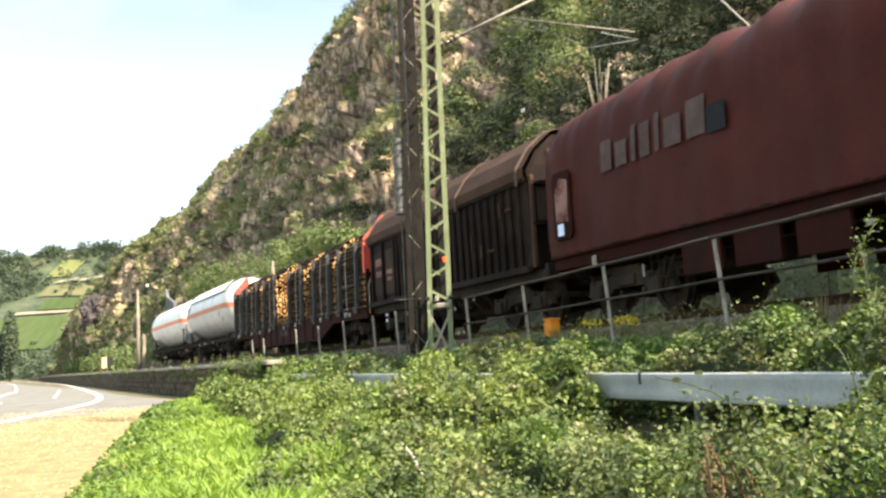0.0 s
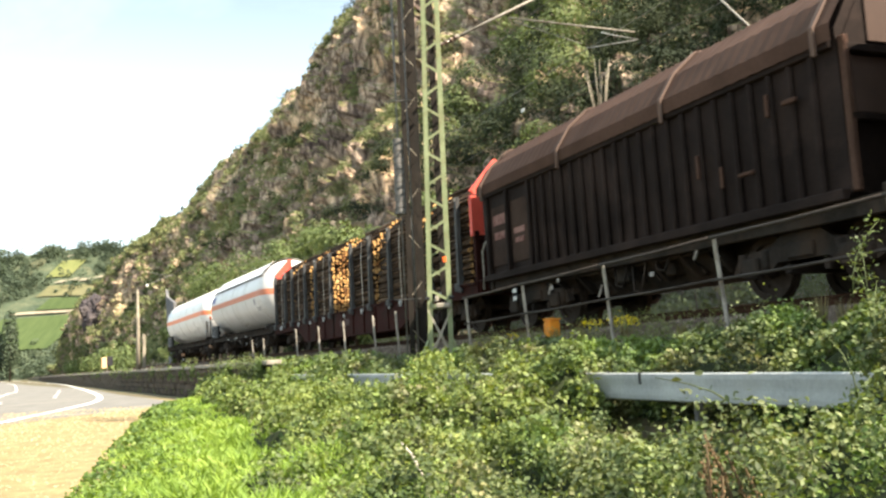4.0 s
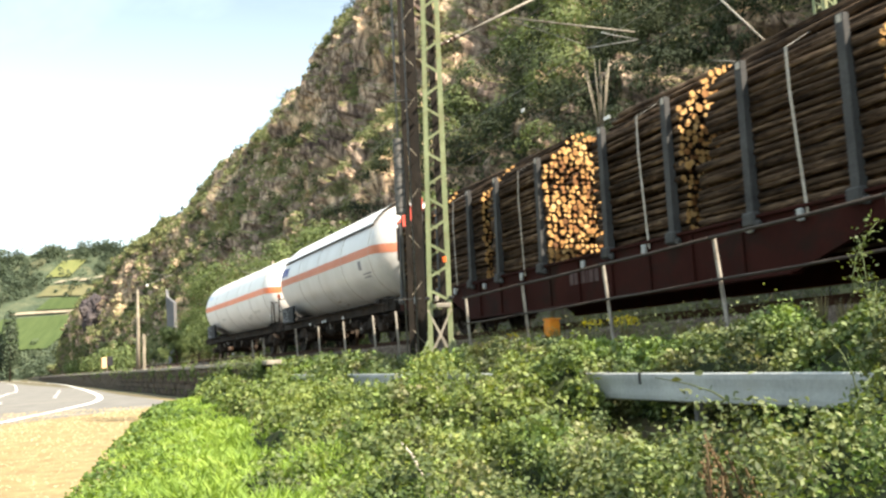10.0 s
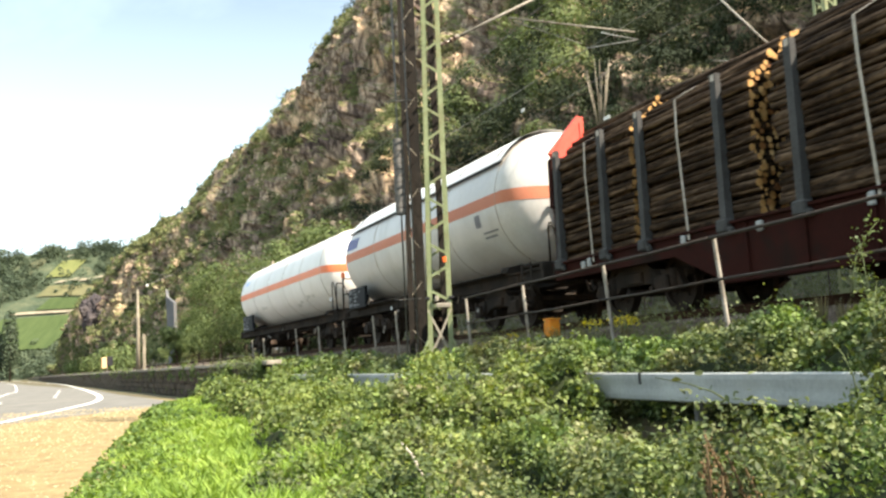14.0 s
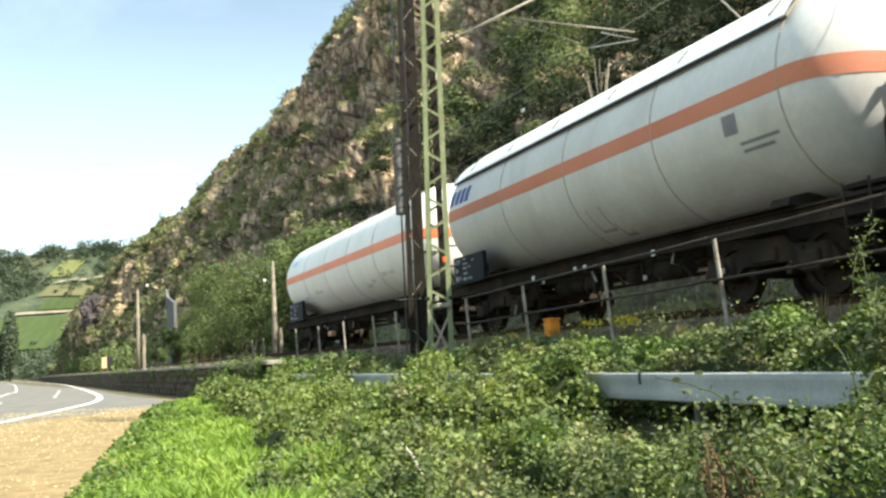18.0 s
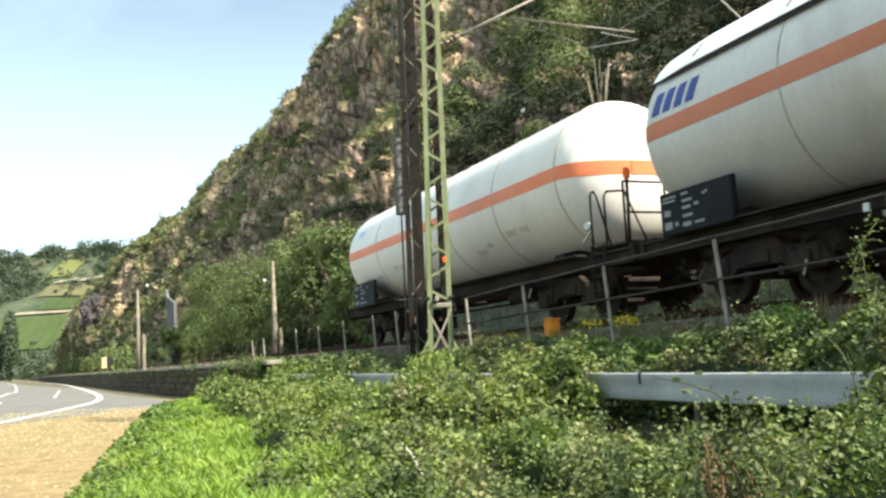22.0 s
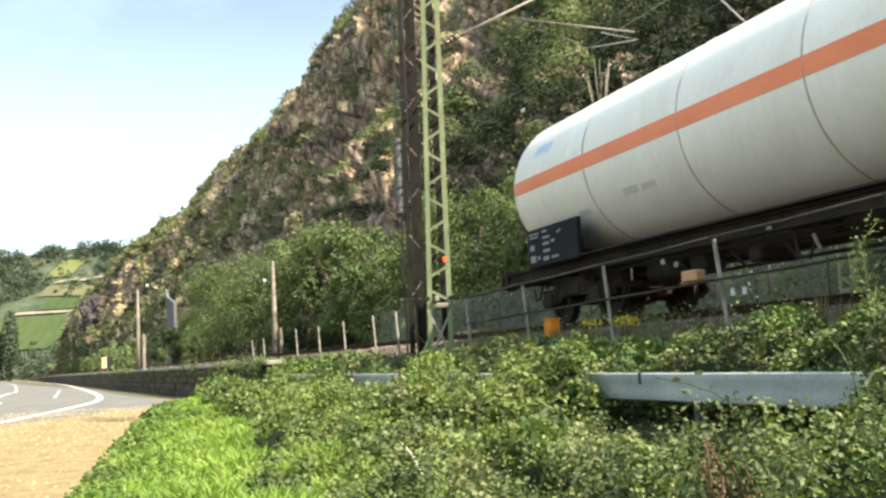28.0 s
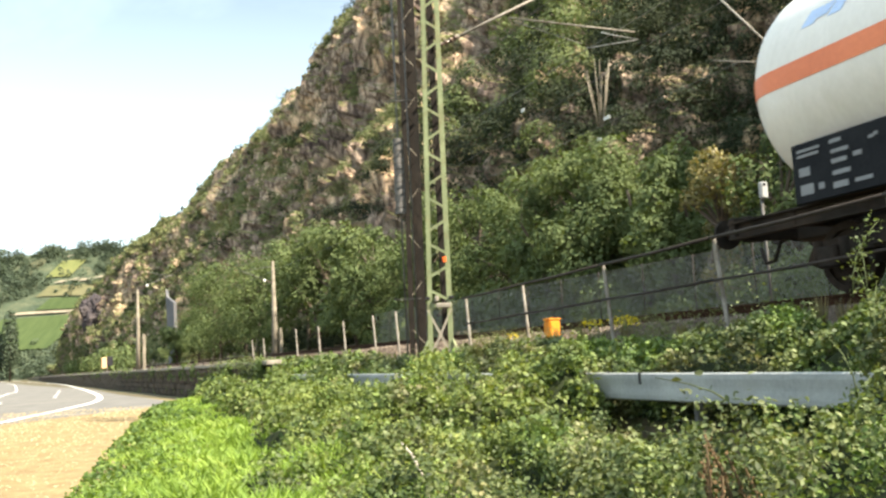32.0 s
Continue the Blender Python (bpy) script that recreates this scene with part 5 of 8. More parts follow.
# --- timber wagon
def timber_wagon():
    s0, s1 = -50.75, -30.35
    mid = (s0 + s1) / 2
    ob = wagon("timber_wagon", "dark red flat wagon with grey stakes, loaded with short logs", mid)

    def X(s):
        return s - mid
    h0, h1 = X(s0), X(s1)
    for y in (-1.36, 1.36):
        sole = Shape().plate([(h0, 1.12), (h1, 1.12), (h1, 0.80), (X(-33.9), 0.80), (X(-35.5), 0.30), (X(-45.7), 0.30), (X(-46.9), 0.80), (h0, 0.80)], y - 0.05, y + 0.05)
        for z, xa, xb in ((0.30, X(-45.7), X(-35.5)), (1.11, h0, h1)):
            sole.box(((xa + xb) / 2, y, z), (xb - xa, 0.22, 0.045), 0.008)
        part("solebar", sole, M_REDFRAME, ob, "dull red fish-bellied side frame")
        for s in np.arange(-45.2, -35.4, 1.1):
            part("solebar_rib", Shape().box((X(float(s)), y * 1.045, 0.7), (0.06, 0.05, 0.74), 0.008), M_REDFRAME, ob)
    deck = Shape().box((0, 0, 1.10), (h1 - h0, 2.6, 0.07), 0.01).box((0, 0, 0.85), (h1 - h0, 0.5, 0.4), 0.02)
    for s in np.arange(-50, -31, 1.6):
        deck.box((X(float(s)), 0, 0.98), (0.12, 2.6, 0.16))
    part("deck", deck, M_CHASSIS, ob)
    for x in (h0, h1):
        part("headstock", Shape().box((x, 0, 1.0), (0.14, 2.7, 0.36), 0.015), M_REDFRAME, ob)
    # pale bars where the operator's name stands on the frame
    xx = X(-41.15)
    for w in (0.13, 0.12, 0.05, 0.11, 0.05, 0.14, 0.13):
        part("name_block", Shape().box((xx + w / 2, -1.414, 0.76), (w, 0.006, 0.22)), M_LETTER, ob)
        xx += w + 0.045
    for s in (-49.6, -44.9, -40.6, -36.2, -32.0):
        part("lashing_ring", Shape().box((X(s), -1.44, 0.98), (0.12, 0.06, 0.14), 0.02), M_GALV, ob)
    # stakes
    for s in (-50.45, -48.8, -47.6, -45.6, -44.1, -42.15, -39.75, -37.9, -36.15, -34.35, -33.1, -31.3):
        for y in (-1.40, 1.40):
            st = Shape().prism([(y - 0.07, 1.0), (y + 0.07, 1.0), (y + 0.045, 3.28), (y - 0.045, 3.28)], X(s) - 0.065, X(s) + 0.065)
            stake = part("stake", st, M_STAKE, ob, "upright grey steel stake")
            e = -1 if y < 0 else 1
            part("stake_pocket", Shape().box((X(s), y + e * 0.05, 1.08), (0.24, 0.16, 0.20), 0.03).box((X(s) + 0.15, y + e * 0.07, 1.0), (0.10, 0.08, 0.10), 0.02), M_STAKE, stake)
            if e < 0:
                part("stake_tip", Shape().box((X(s), y, 3.22), (0.11, 0.10, 0.13), 0.02), M_STRAP, stake, "pale worn stake top")
    # lashing straps over the load
    for s in (-49.4, -46.6, -43.05, -38.7, -35.3, -32.4):
        path = [(X(s) + 0.16, -1.44, 1.0), (X(s) + 0.04, -1.42, 2.6), (X(s) - 0.02, -1.36, 3.2), (X(s) - 0.02, -0.95, 3.44), (X(s), 0, 3.52), (X(s), 0.95, 3.44), (X(s), 1.36, 3.2), (X(s), 1.42, 1.05)]
        sp = Shape()
        rows = [[(p[0] - 0.02, p[1], p[2]), (p[0] + 0.02, p[1], p[2])] for p in path]
        sp.sheet(rows, False)
        sp.sheet([[(a[0], a[1] * 1.006, a[2] + 0.006), (b[0], b[1] * 1.006, b[2] + 0.006)] for a, b in rows], False)
        part("strap", sp, M_STRAP, ob, "pale lashing strap over the logs")
        part("ratchet", Shape().box((X(s) + 0.06, -1.47, 1.0), (0.1, 0.06, 0.16), 0.015), M_GALV, ob)
    # logs
    rnd = random.Random(5)
    kinds = []
    for k in range(5):
        sh = Shape()
        pts, n = [], 7
        for i in range(3):
            pts.append(((i / 2 - 0.5) * 1.0, rnd.uniform(-0.012, 0.012), rnd.uniform(-0.012, 0.012)))
        rad = [0.056 * rnd.uniform(0.92, 1.08) for _ in pts]
        sh.tube(pts, rad, n)
        sh.slot = [1 if not q else 0 for q in sh.smooth]
        kinds.append(sh)
    meshes = {}
    stacks = [(-50.6, -47.95, 3.30), (-47.85, -44.95, 3.34), (-44.6, -41.95, 3.36), (-40.25, -37.62, 3.38), (-37.0, -33.80, 3.38), (-33.68, -30.75, 3.36)]
    for si, (a, b, top) in enumerate(stacks):
        stack = Shape()
        for row in range(30):
            z = 1.20 + row * 0.098
            # two stacks reach farther back low down, or stop short on top
            a0 = a - 0.40 if si == 4 and row < 10 else a + 0.28 if si == 5 and row > 18 else a
            ln = b - a0
            half = 1.30 - (max(0, z - 3.05) * 1.1)
            if z > top + 0.42 or half < 0.2:
                continue
            ny = int(2 * half / 0.116)
            for c in range(ny + 1):
                y = -half + 2 * half * c / max(ny, 1) + rnd.uniform(-0.02, 0.02)
                zz = z + rnd.uniform(-0.022, 0.022) + (0.02 if (c + row) % 2 else 0)
                if rnd.random() < 0.05 and 0 < c < ny:
                    continue
                k = rnd.randrange(5)
                x = X((a0 + b) / 2) + rnd.uniform(-0.05, 0.05)
                L2 = ln * rnd.uniform(0.955, 1.0)
                if si == 2 and (y - 0.1) ** 2 + (z - 2.3) ** 2 < 0.05 or si == 2 and abs(y + 0.35) < 0.2 and 1.5 < z < 1.62:
                    x -= 0.5        # pushed back, leaving a dark hole
                tilt = rnd.uniform(-1.6, 1.6)
                size = rnd.choice((0.55, 0.7, 0.8, 0.9, 1.0, 1.12)) * rnd.uniform(0.92, 1.08)
                if c == 0 or row >= 22 and c < 3:
                    if (si, k) not in meshes:
                        meshes[(si, k)] = kinds[k].mesh("log", M_BARK, M_LOGEND)
                    lo = part("log", meshes[(si, k)], M_BARK, ob)
                    lo.matrix_basis = pose(x, y, zz, rnd.uniform(0, 360), tilt * 0.7, tilt * 0.5) @ Matrix.Diagonal((L2, size, size, 1))
                else:
                    m = pose(x, y, zz, rnd.uniform(0, 360), 0, tilt * 0.4) @ Matrix.Diagonal((L2, size, size, 1))
                    src = kinds[k]
                    o = len(stack.v)
                    stack.v += [tuple(m @ Vector(p)) for p in src.v]
                    stack.f += [tuple(i + o for i in q) for q in src.f]
                    stack.smooth += src.smooth
                    stack.slot += src.slot
        st = part("log_load", stack, (M_BARK, M_LOGEND), ob, "short logs with fresh orange ends")
        st["kind"] = "stuff"
    # end boards
    for x, e in ((h0 + 0.05, -1), (X(-30.5), 1)):
        fr = Shape()
        for y in (-1.3, -0.45, 0.45, 1.3):
            fr.box((x, y, 1.72), (0.12, 0.12, 1.24), 0.01)
        fr.box((x, 0, 2.18), (0.13, 2.75, 0.12), 0.01)
        part("end_frame", fr, M_REDFRAME, ob, "dull red end frame")
        part("lower_board", Shape().box((x, 0, 1.68), (0.05, 2.5, 1.06), 0.01), M_REDFRAME, ob, "dull red lower end board")
        bd = Shape().prism([(-1.38, 2.24), (1.38, 2.24), (1.40, 3.18), (-1.40, 3.18)], x - 0.04, x + 0.04)
        # the rear board and its edges get a darker red to stand for shade
        part("end_board", bd, M_REDBOARD if e > 0 else M_REDFRAME, ob, "bright red end board" if e > 0 else "rear end board, its red darkened for shade")
        for e2 in (-1, 1):
            gb = Shape().prism([(e2 * 1.40, 3.22), (e2 * 0.66, 3.22), (e2 * 0.66, 4.06), (e2 * 0.72, 4.06)], x - 0.02, x + 0.02)
            gb.bar((x, e2 * 1.38, 3.26), (x, e2 * 0.70, 4.04), 0.12, 0.10, (1, 0, 0))
            gb.bar((x, e2 * 0.66, 3.24), (x, e2 * 0.66, 4.06), 0.08, 0.08)
            part("end_gable", gb, M_REDBOARD, ob, "bright red folding wing on top of the end board")
        part("hinge_gap", Shape().box((x, 0, 3.20), (0.10, 2.74, 0.03)), M_BLACK, ob)
        part("board_slot", Shape().box((x, -0.76, 2.70), (0.10, 0.05, 0.94)), M_BLACK, ob)
        for y in (-1.40, 1.40):
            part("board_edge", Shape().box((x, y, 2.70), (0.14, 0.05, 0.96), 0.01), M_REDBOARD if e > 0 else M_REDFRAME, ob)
    running_gear(ob, (h0 + 2.2, h1 - 2.2), h0, h1)
    brake_gear(ob, [X(-43.5), X(-42.0), X(-39.0)])


timber_wagon()


# --- wagon with the brown rolling roof
def roof_wagon():
    s0, s1 = -29.72, -18.85
    mid = (s0 + s1) / 2
    ob = wagon("roller_roof_wagon", "dark brown goods wagon with ribbed sides and brown roof", mid)

    def X(s):
        return s - mid
    a, b = X(-29.72), X(-19.37)
    body = Shape().prism([(-1.36, 1.12), (1.36, 1.12), (1.40, 3.15), (1.16, 3.56), (0.74, 3.93), (-0.74, 3.93), (-1.16, 3.56), (-1.40, 3.15)], a, b)
    part("body", body, M_DARKWAGON, ob, "dark brown steel body")
    for y in (-1.36, 1.36):
        e = -1 if y < 0 else 1
        for x in np.arange(a + 0.25, b - 0.1, 0.375):
            if a + 0.5 < x < a + 2.2 and e < 0:
                continue
            part("side_rib", Shape().box((float(x), y + e * 0.045, 2.05), (0.11, 0.09, 1.78), 0.03), M_DARKWAGON, ob)
        for z, h in ((1.13, 0.14), (2.97, 0.12)):
            part("side_rail", Shape().box(((a + b) / 2, y + e * 0.05, z), (b - a, 0.12, h), 0.015), M_DARKWAGON, ob)
    for x in (a + 0.3, a + 1.28, a + 2.3):
        part("door_post", Shape().box((x, -1.42, 2.05), (0.1, 0.1, 1.8), 0.02), M_DARKWAGON, ob)
    for x0, x1, z0, z1 in ((a + 0.4, a + 1.18, 1.35, 2.75), (a + 1.38, a + 2.2, 1.35, 2.75)):
        part("side_panel", Shape().box(((x0 + x1) / 2, -1.375, (z0 + z1) / 2), (x1 - x0, 0.03, z1 - z0), 0.01), M_PANEL, ob, "lighter brown worn side panel")
    for x0, w, z, h in ((a + 0.5, 0.6, 2.35, 0.22), (a + 0.55, 0.5, 2.0, 0.16), (a + 1.5, 0.5, 2.0, 0.12), (a + 1.55, 0.4, 1.8, 0.1)):
        part("chalk_mark", Shape().box((x0 + w / 2, -1.396, z), (w, 0.006, h)), M_GRAFFITI, ob, "faint pale marking")
    for x, z, w, h in ((b - 2.6, 2.0, 0.06, 0.35), (b - 2.1, 1.75, 0.05, 0.3), (b - 1.6, 1.7, 0.3, 0.05), (b - 1.1, 2.5, 0.06, 0.3), (b - 0.7, 2.45, 0.25, 0.06)):
        part("door_fitting", Shape().box((x, -1.48, z), (w, 0.05, h), 0.01), M_ROOF, ob)
    # roof: two slopes, ribbed, with a flat crown
    rows = []
    k = 84
    for i in range(k + 1):
        x = a - 0.08 + (b - a + 0.16) * i / k
        d = 0.012 if i % 2 else 0.0
        rows.append([(x, y, z + d) for y, z in ((-1.50, 2.98), (-1.50, 3.20), (-1.22, 3.62), (-0.78, 4.00), (-0.3, 4.10), (0.3, 4.10), (0.78, 4.00), (1.22, 3.62), (1.50, 3.20), (1.50, 2.98))])
    part("roof", Shape().sheet(rows, False), M_ROOF, ob, "brown ribbed sheet roof with sloping sides")
    for s in (-29.5, -26.0, -22.7, -19.55):
        path = [(-1.54, 2.86), (-1.54, 3.22), (-1.25, 3.66), (-0.80, 4.05), (-0.3, 4.15), (0.3, 4.15), (0.80, 4.05), (1.25, 3.66), (1.54, 3.22), (1.54, 2.86)]
        rows = []
        for y, z in path:
            k = math.hypot(y, z - 2.6)
            oy, oz = 0.035 * y / k, 0.035 * (z - 2.6) / k
            rows.append([(X(s) - 0.035, y - oy, z - oz), (X(s) + 0.035, y - oy, z - oz), (X(s) + 0.035, y, z), (X(s) - 0.035, y, z)])
        part("roof_hoop", Shape().sheet(rows, False, True), M_HOOP, ob, "worn brown hoop across the roof")
    # end wall; its panels are coloured lighter for the sun that falls there
    part("end_wall", Shape().prism([(-1.36, 1.15), (1.36, 1.15), (1.40, 3.15), (1.16, 3.56), (0.74, 3.93), (-0.74, 3.93), (-1.16, 3.56), (-1.40, 3.15)], b, b + 0.05), M_DARKWAGON, ob)
    for y0, y1, z0, z1 in ((-1.2, -0.15, 2.12, 2.82), (0.15, 1.2, 2.12, 2.82), (-0.9, 0.9, 3.02, 3.62)):
        part("end_panel", Shape().box((b + 0.065, (y0 + y1) / 2, (z0 + z1) / 2), (0.03, y1 - y0, z1 - z0), 0.008), M_ENDBOARD, ob, "end panel coloured lighter for the sun on this wall")
    for y in (-1.33, -0.05, 1.33):
        part("end_post", Shape().box((b + 0.1, y, 2.1), (0.1, 0.09, 1.9), 0.015), M_ROOF, ob)
    part("end_beam", Shape().box((b + 0.1, 0, 2.9), (0.1, 2.72, 0.1), 0.01).box((b + 0.1, 0, 2.05), (0.1, 2.72, 0.09), 0.01), M_DARKWAGON, ob)
    fr = Shape()
    for y in (-1.2, 1.2):
        fr.box(((a + X(s1)) / 2, y, 0.98), (X(s1) - a, 0.12, 0.24), 0.01)
    fr.box(((a + X(s1)) / 2, 0, 0.95), (X(s1) - a, 0.5, 0.3), 0.02)
    for x in (a + 0.06, X(s1) - 0.06):
        fr.box((x, 0, 1.03), (0.12, 2.6, 0.32), 0.015)
    for x in np.arange(a + 2.6, b - 2.2, 0.8):
        fr.prism([(-1.3, 1.05), (-1.2, 1.05), (-0.6, 0.55), (-0.75, 0.5)], float(x) - 0.04, float(x) + 0.04)
    part("underframe", fr, M_CHASSIS, ob, "grimy black underframe")
    hop = Shape().prism([(-1.0, 1.1), (1.0, 1.1), (0.5, 0.45), (-0.5, 0.45)], a + 3.4, b - 3.4)
    part("hopper", hop, M_CHASSIS, ob)
    part("lever", Shape().tube([(X(-29.55), -1.45, 1.95), (X(-29.73), -1.46, 1.76), (X(-29.71), -1.46, 1.2), (X(-29.75), -1.46, 0.9)], 0.022, 8), M_POST, ob, "pale bent hand lever")
    lp = part("data_plate", Shape().box((X(-28.4), -1.36, 0.68), (0.2, 0.03, 0.3), 0.01), M_BOXBLACK, ob)
    for z in (0.76, 0.6):
        part("data_bar", Shape().box((X(-28.4), -1.38, z), (0.16, 0.008, 0.08)), M_WHITE, lp, "white bar on a small plate")
    running_gear(ob, (a + 1.7, X(s1) - 1.7), a, X(s1))
    brake_gear(ob, [a + 3.6, a + 4.8, a + 6.0])


roof_wagon()


# --- wagon under the red tarpaulin
def tarp_wagon():
    s0, s1 = -18.45, -7.2
    mid = (s0 + s1) / 2
    ob = wagon("tarpaulin_wagon", "steel coil wagon under a dark red tarpaulin hood", mid)
    a, b = s0 - mid, s1 - mid
    rows = []
    base = [(-1.46, 1.22), (-1.47, 1.6), (-1.475, 2.0), (-1.47, 2.5), (-1.46, 3.00), (-1.42, 3.38), (-1.22, 3.74), (-0.94, 3.98), (-0.55, 4.12), (0, 4.18), (0.55, 4.12), (0.94, 3.98), (1.22, 3.74), (1.42, 3.38), (1.46, 3.00), (1.47, 2.5), (1.46, 1.22)]
    k = 110
    for i in range(k + 1):
        u = i / k
        x = a + (b - a) * u
        end = min(x - a, b - x)
        cut = 1 - 0.05 * max(0.0, 1 - end / 0.8) ** 2
        row = []
        for y, z in base:
            sag = 0.035 * math.sin(x * 2 * math.pi / 1.12) * max(0, min(1, (z - 2.7)))
            wr = noise.noise((x * 2.6, y * 1.5, z * 1.1)) * 0.06 + noise.noise((x * 0.8, y * 0.7, z * 3)) * 0.035 + noise.noise((x * 6.0, y * 2.0, z * 1.6)) * 0.022
            zz = 1.22 + (z - 1.22) * cut + (sag + wr * 1.3) * (1 if z > 2.9 else 0.25)
            row.append((x, y * (1 + (1 - cut) * -0.1) + (wr * 0.5 if abs(y) > 0.9 else 0) * (-1 if y < 0 else 1), zz))
        rows.append(row)
    part("tarpaulin", Shape().sheet(rows, True), M_TARP, ob, "dark red wrinkled tarpaulin hood")
    for x, r in ((a, rows[0]), (b, rows[-1])):
        ends = Shape().add(r, [tuple(range(len(r)))])
        part("end_panel", ends, M_TARP, ob)
    # locking panel at the rear corner
    x0, x1, z0, z1 = a + 0.36, a + 1.03, 1.5, 2.78
    pn = Shape().plate([(x0 + 0.08, z0), (x1 - 0.1, z0), (x1, z0 + 0.1), (x1, z1 - 0.1), (x1 - 0.1, z1), (x0 + 0.08, z1), (x0, z1 - 0.1), (x0, z0 + 0.1)], -1.53, -1.47)
    panel = part("corner_panel", pn, M_REDFRAME, ob, "dark rounded corner panel with pale spray paint")
    part("spray_patch", Shape().plate([(x0 + 0.12, z0 + 0.3), (x1 - 0.12, z0 + 0.32), (x1 - 0.08, z1 - 0.2), (x0 + 0.3, z1 - 0.12), (x0 + 0.1, z1 - 0.4)], -1.536, -1.53), M_GRAFFITI, panel)
    plate_x = a + 0.68
    pl = part("white_plate", Shape().box((plate_x, -1.545, 1.68), (0.32, 0.02, 0.30), 0.01), M_BOXBLACK, panel)
    pl["label"] = "dark sign with a white sheet"
    part("sheet", Shape().box((plate_x, -1.562, 1.68), (0.22, 0.008, 0.22)), M_SHEET, panel, "white paper sheet")
    # pale blocks where the operator's name stands
    xx = -16.33 - mid
    for w, h in ((0.40, 0.54), (0.40, 0.42), (0.15, 0.60), (0.32, 0.56), (0.15, 0.62), (0.50, 0.46), (0.52, 0.58)):
        z, n, rr = 2.46, 5, []
        for j in range(n + 1):
            zz = z + h * j / n
            y = np.interp(zz, [1.22, 2.0, 2.5, 2.95, 3.28], [-1.46, -1.475, -1.47, -1.45, -1.38])
            rr.append([(xx, float(y) - 0.045, zz), (xx + w * 0.85, float(y) - 0.045, zz)])
        part("name_block", Shape().sheet(rr), M_LETTER, ob, "faded pale block of lettering")
        xx += w * 0.85 + 0.13
    part("mark_square", Shape().box((xx + 0.12, -1.515, 2.62), (0.40, 0.01, 0.40)), M_BOXBLACK, ob, "dark square mark")
    fr = Shape()
    for y in (-1.3, 1.3):
        fr.box(((a + b) / 2, y, 1.1), (b - a, 0.14, 0.26), 0.015)
        fr.box(((a + b) / 2, y * 1.08, 1.22), (b - a, 0.1, 0.07), 0.01)
        for x in (a + 4.4, a + 5.6, a + 6.8):
            fr.plate([(x - 0.45, 1.0), (x + 0.45, 1.0), (x + 0.45, 0.5), (x - 0.45, 0.5)], y - 0.03, y + 0.03)
    fr.box(((a + b) / 2, 0, 0.98), (b - a, 0.5, 0.34), 0.02)
    for x in (a + 0.06, b - 0.06):
        fr.box((x, 0, 1.05), (0.12, 2.6, 0.34), 0.015)
    part("underframe", fr, M_REDFRAME, ob, "grimy dark red underframe")
    part("orange_tag", Shape().box((a + 1.55, -1.42, 1.0), (0.14, 0.03, 0.2), 0.01), M_POST, ob)
    running_gear(ob, (a + 2.0, b - 2.0), a, b)
    brake_gear(ob, [a + 4.2, a + 5.4, a + 6.6])


tarp_wagon()

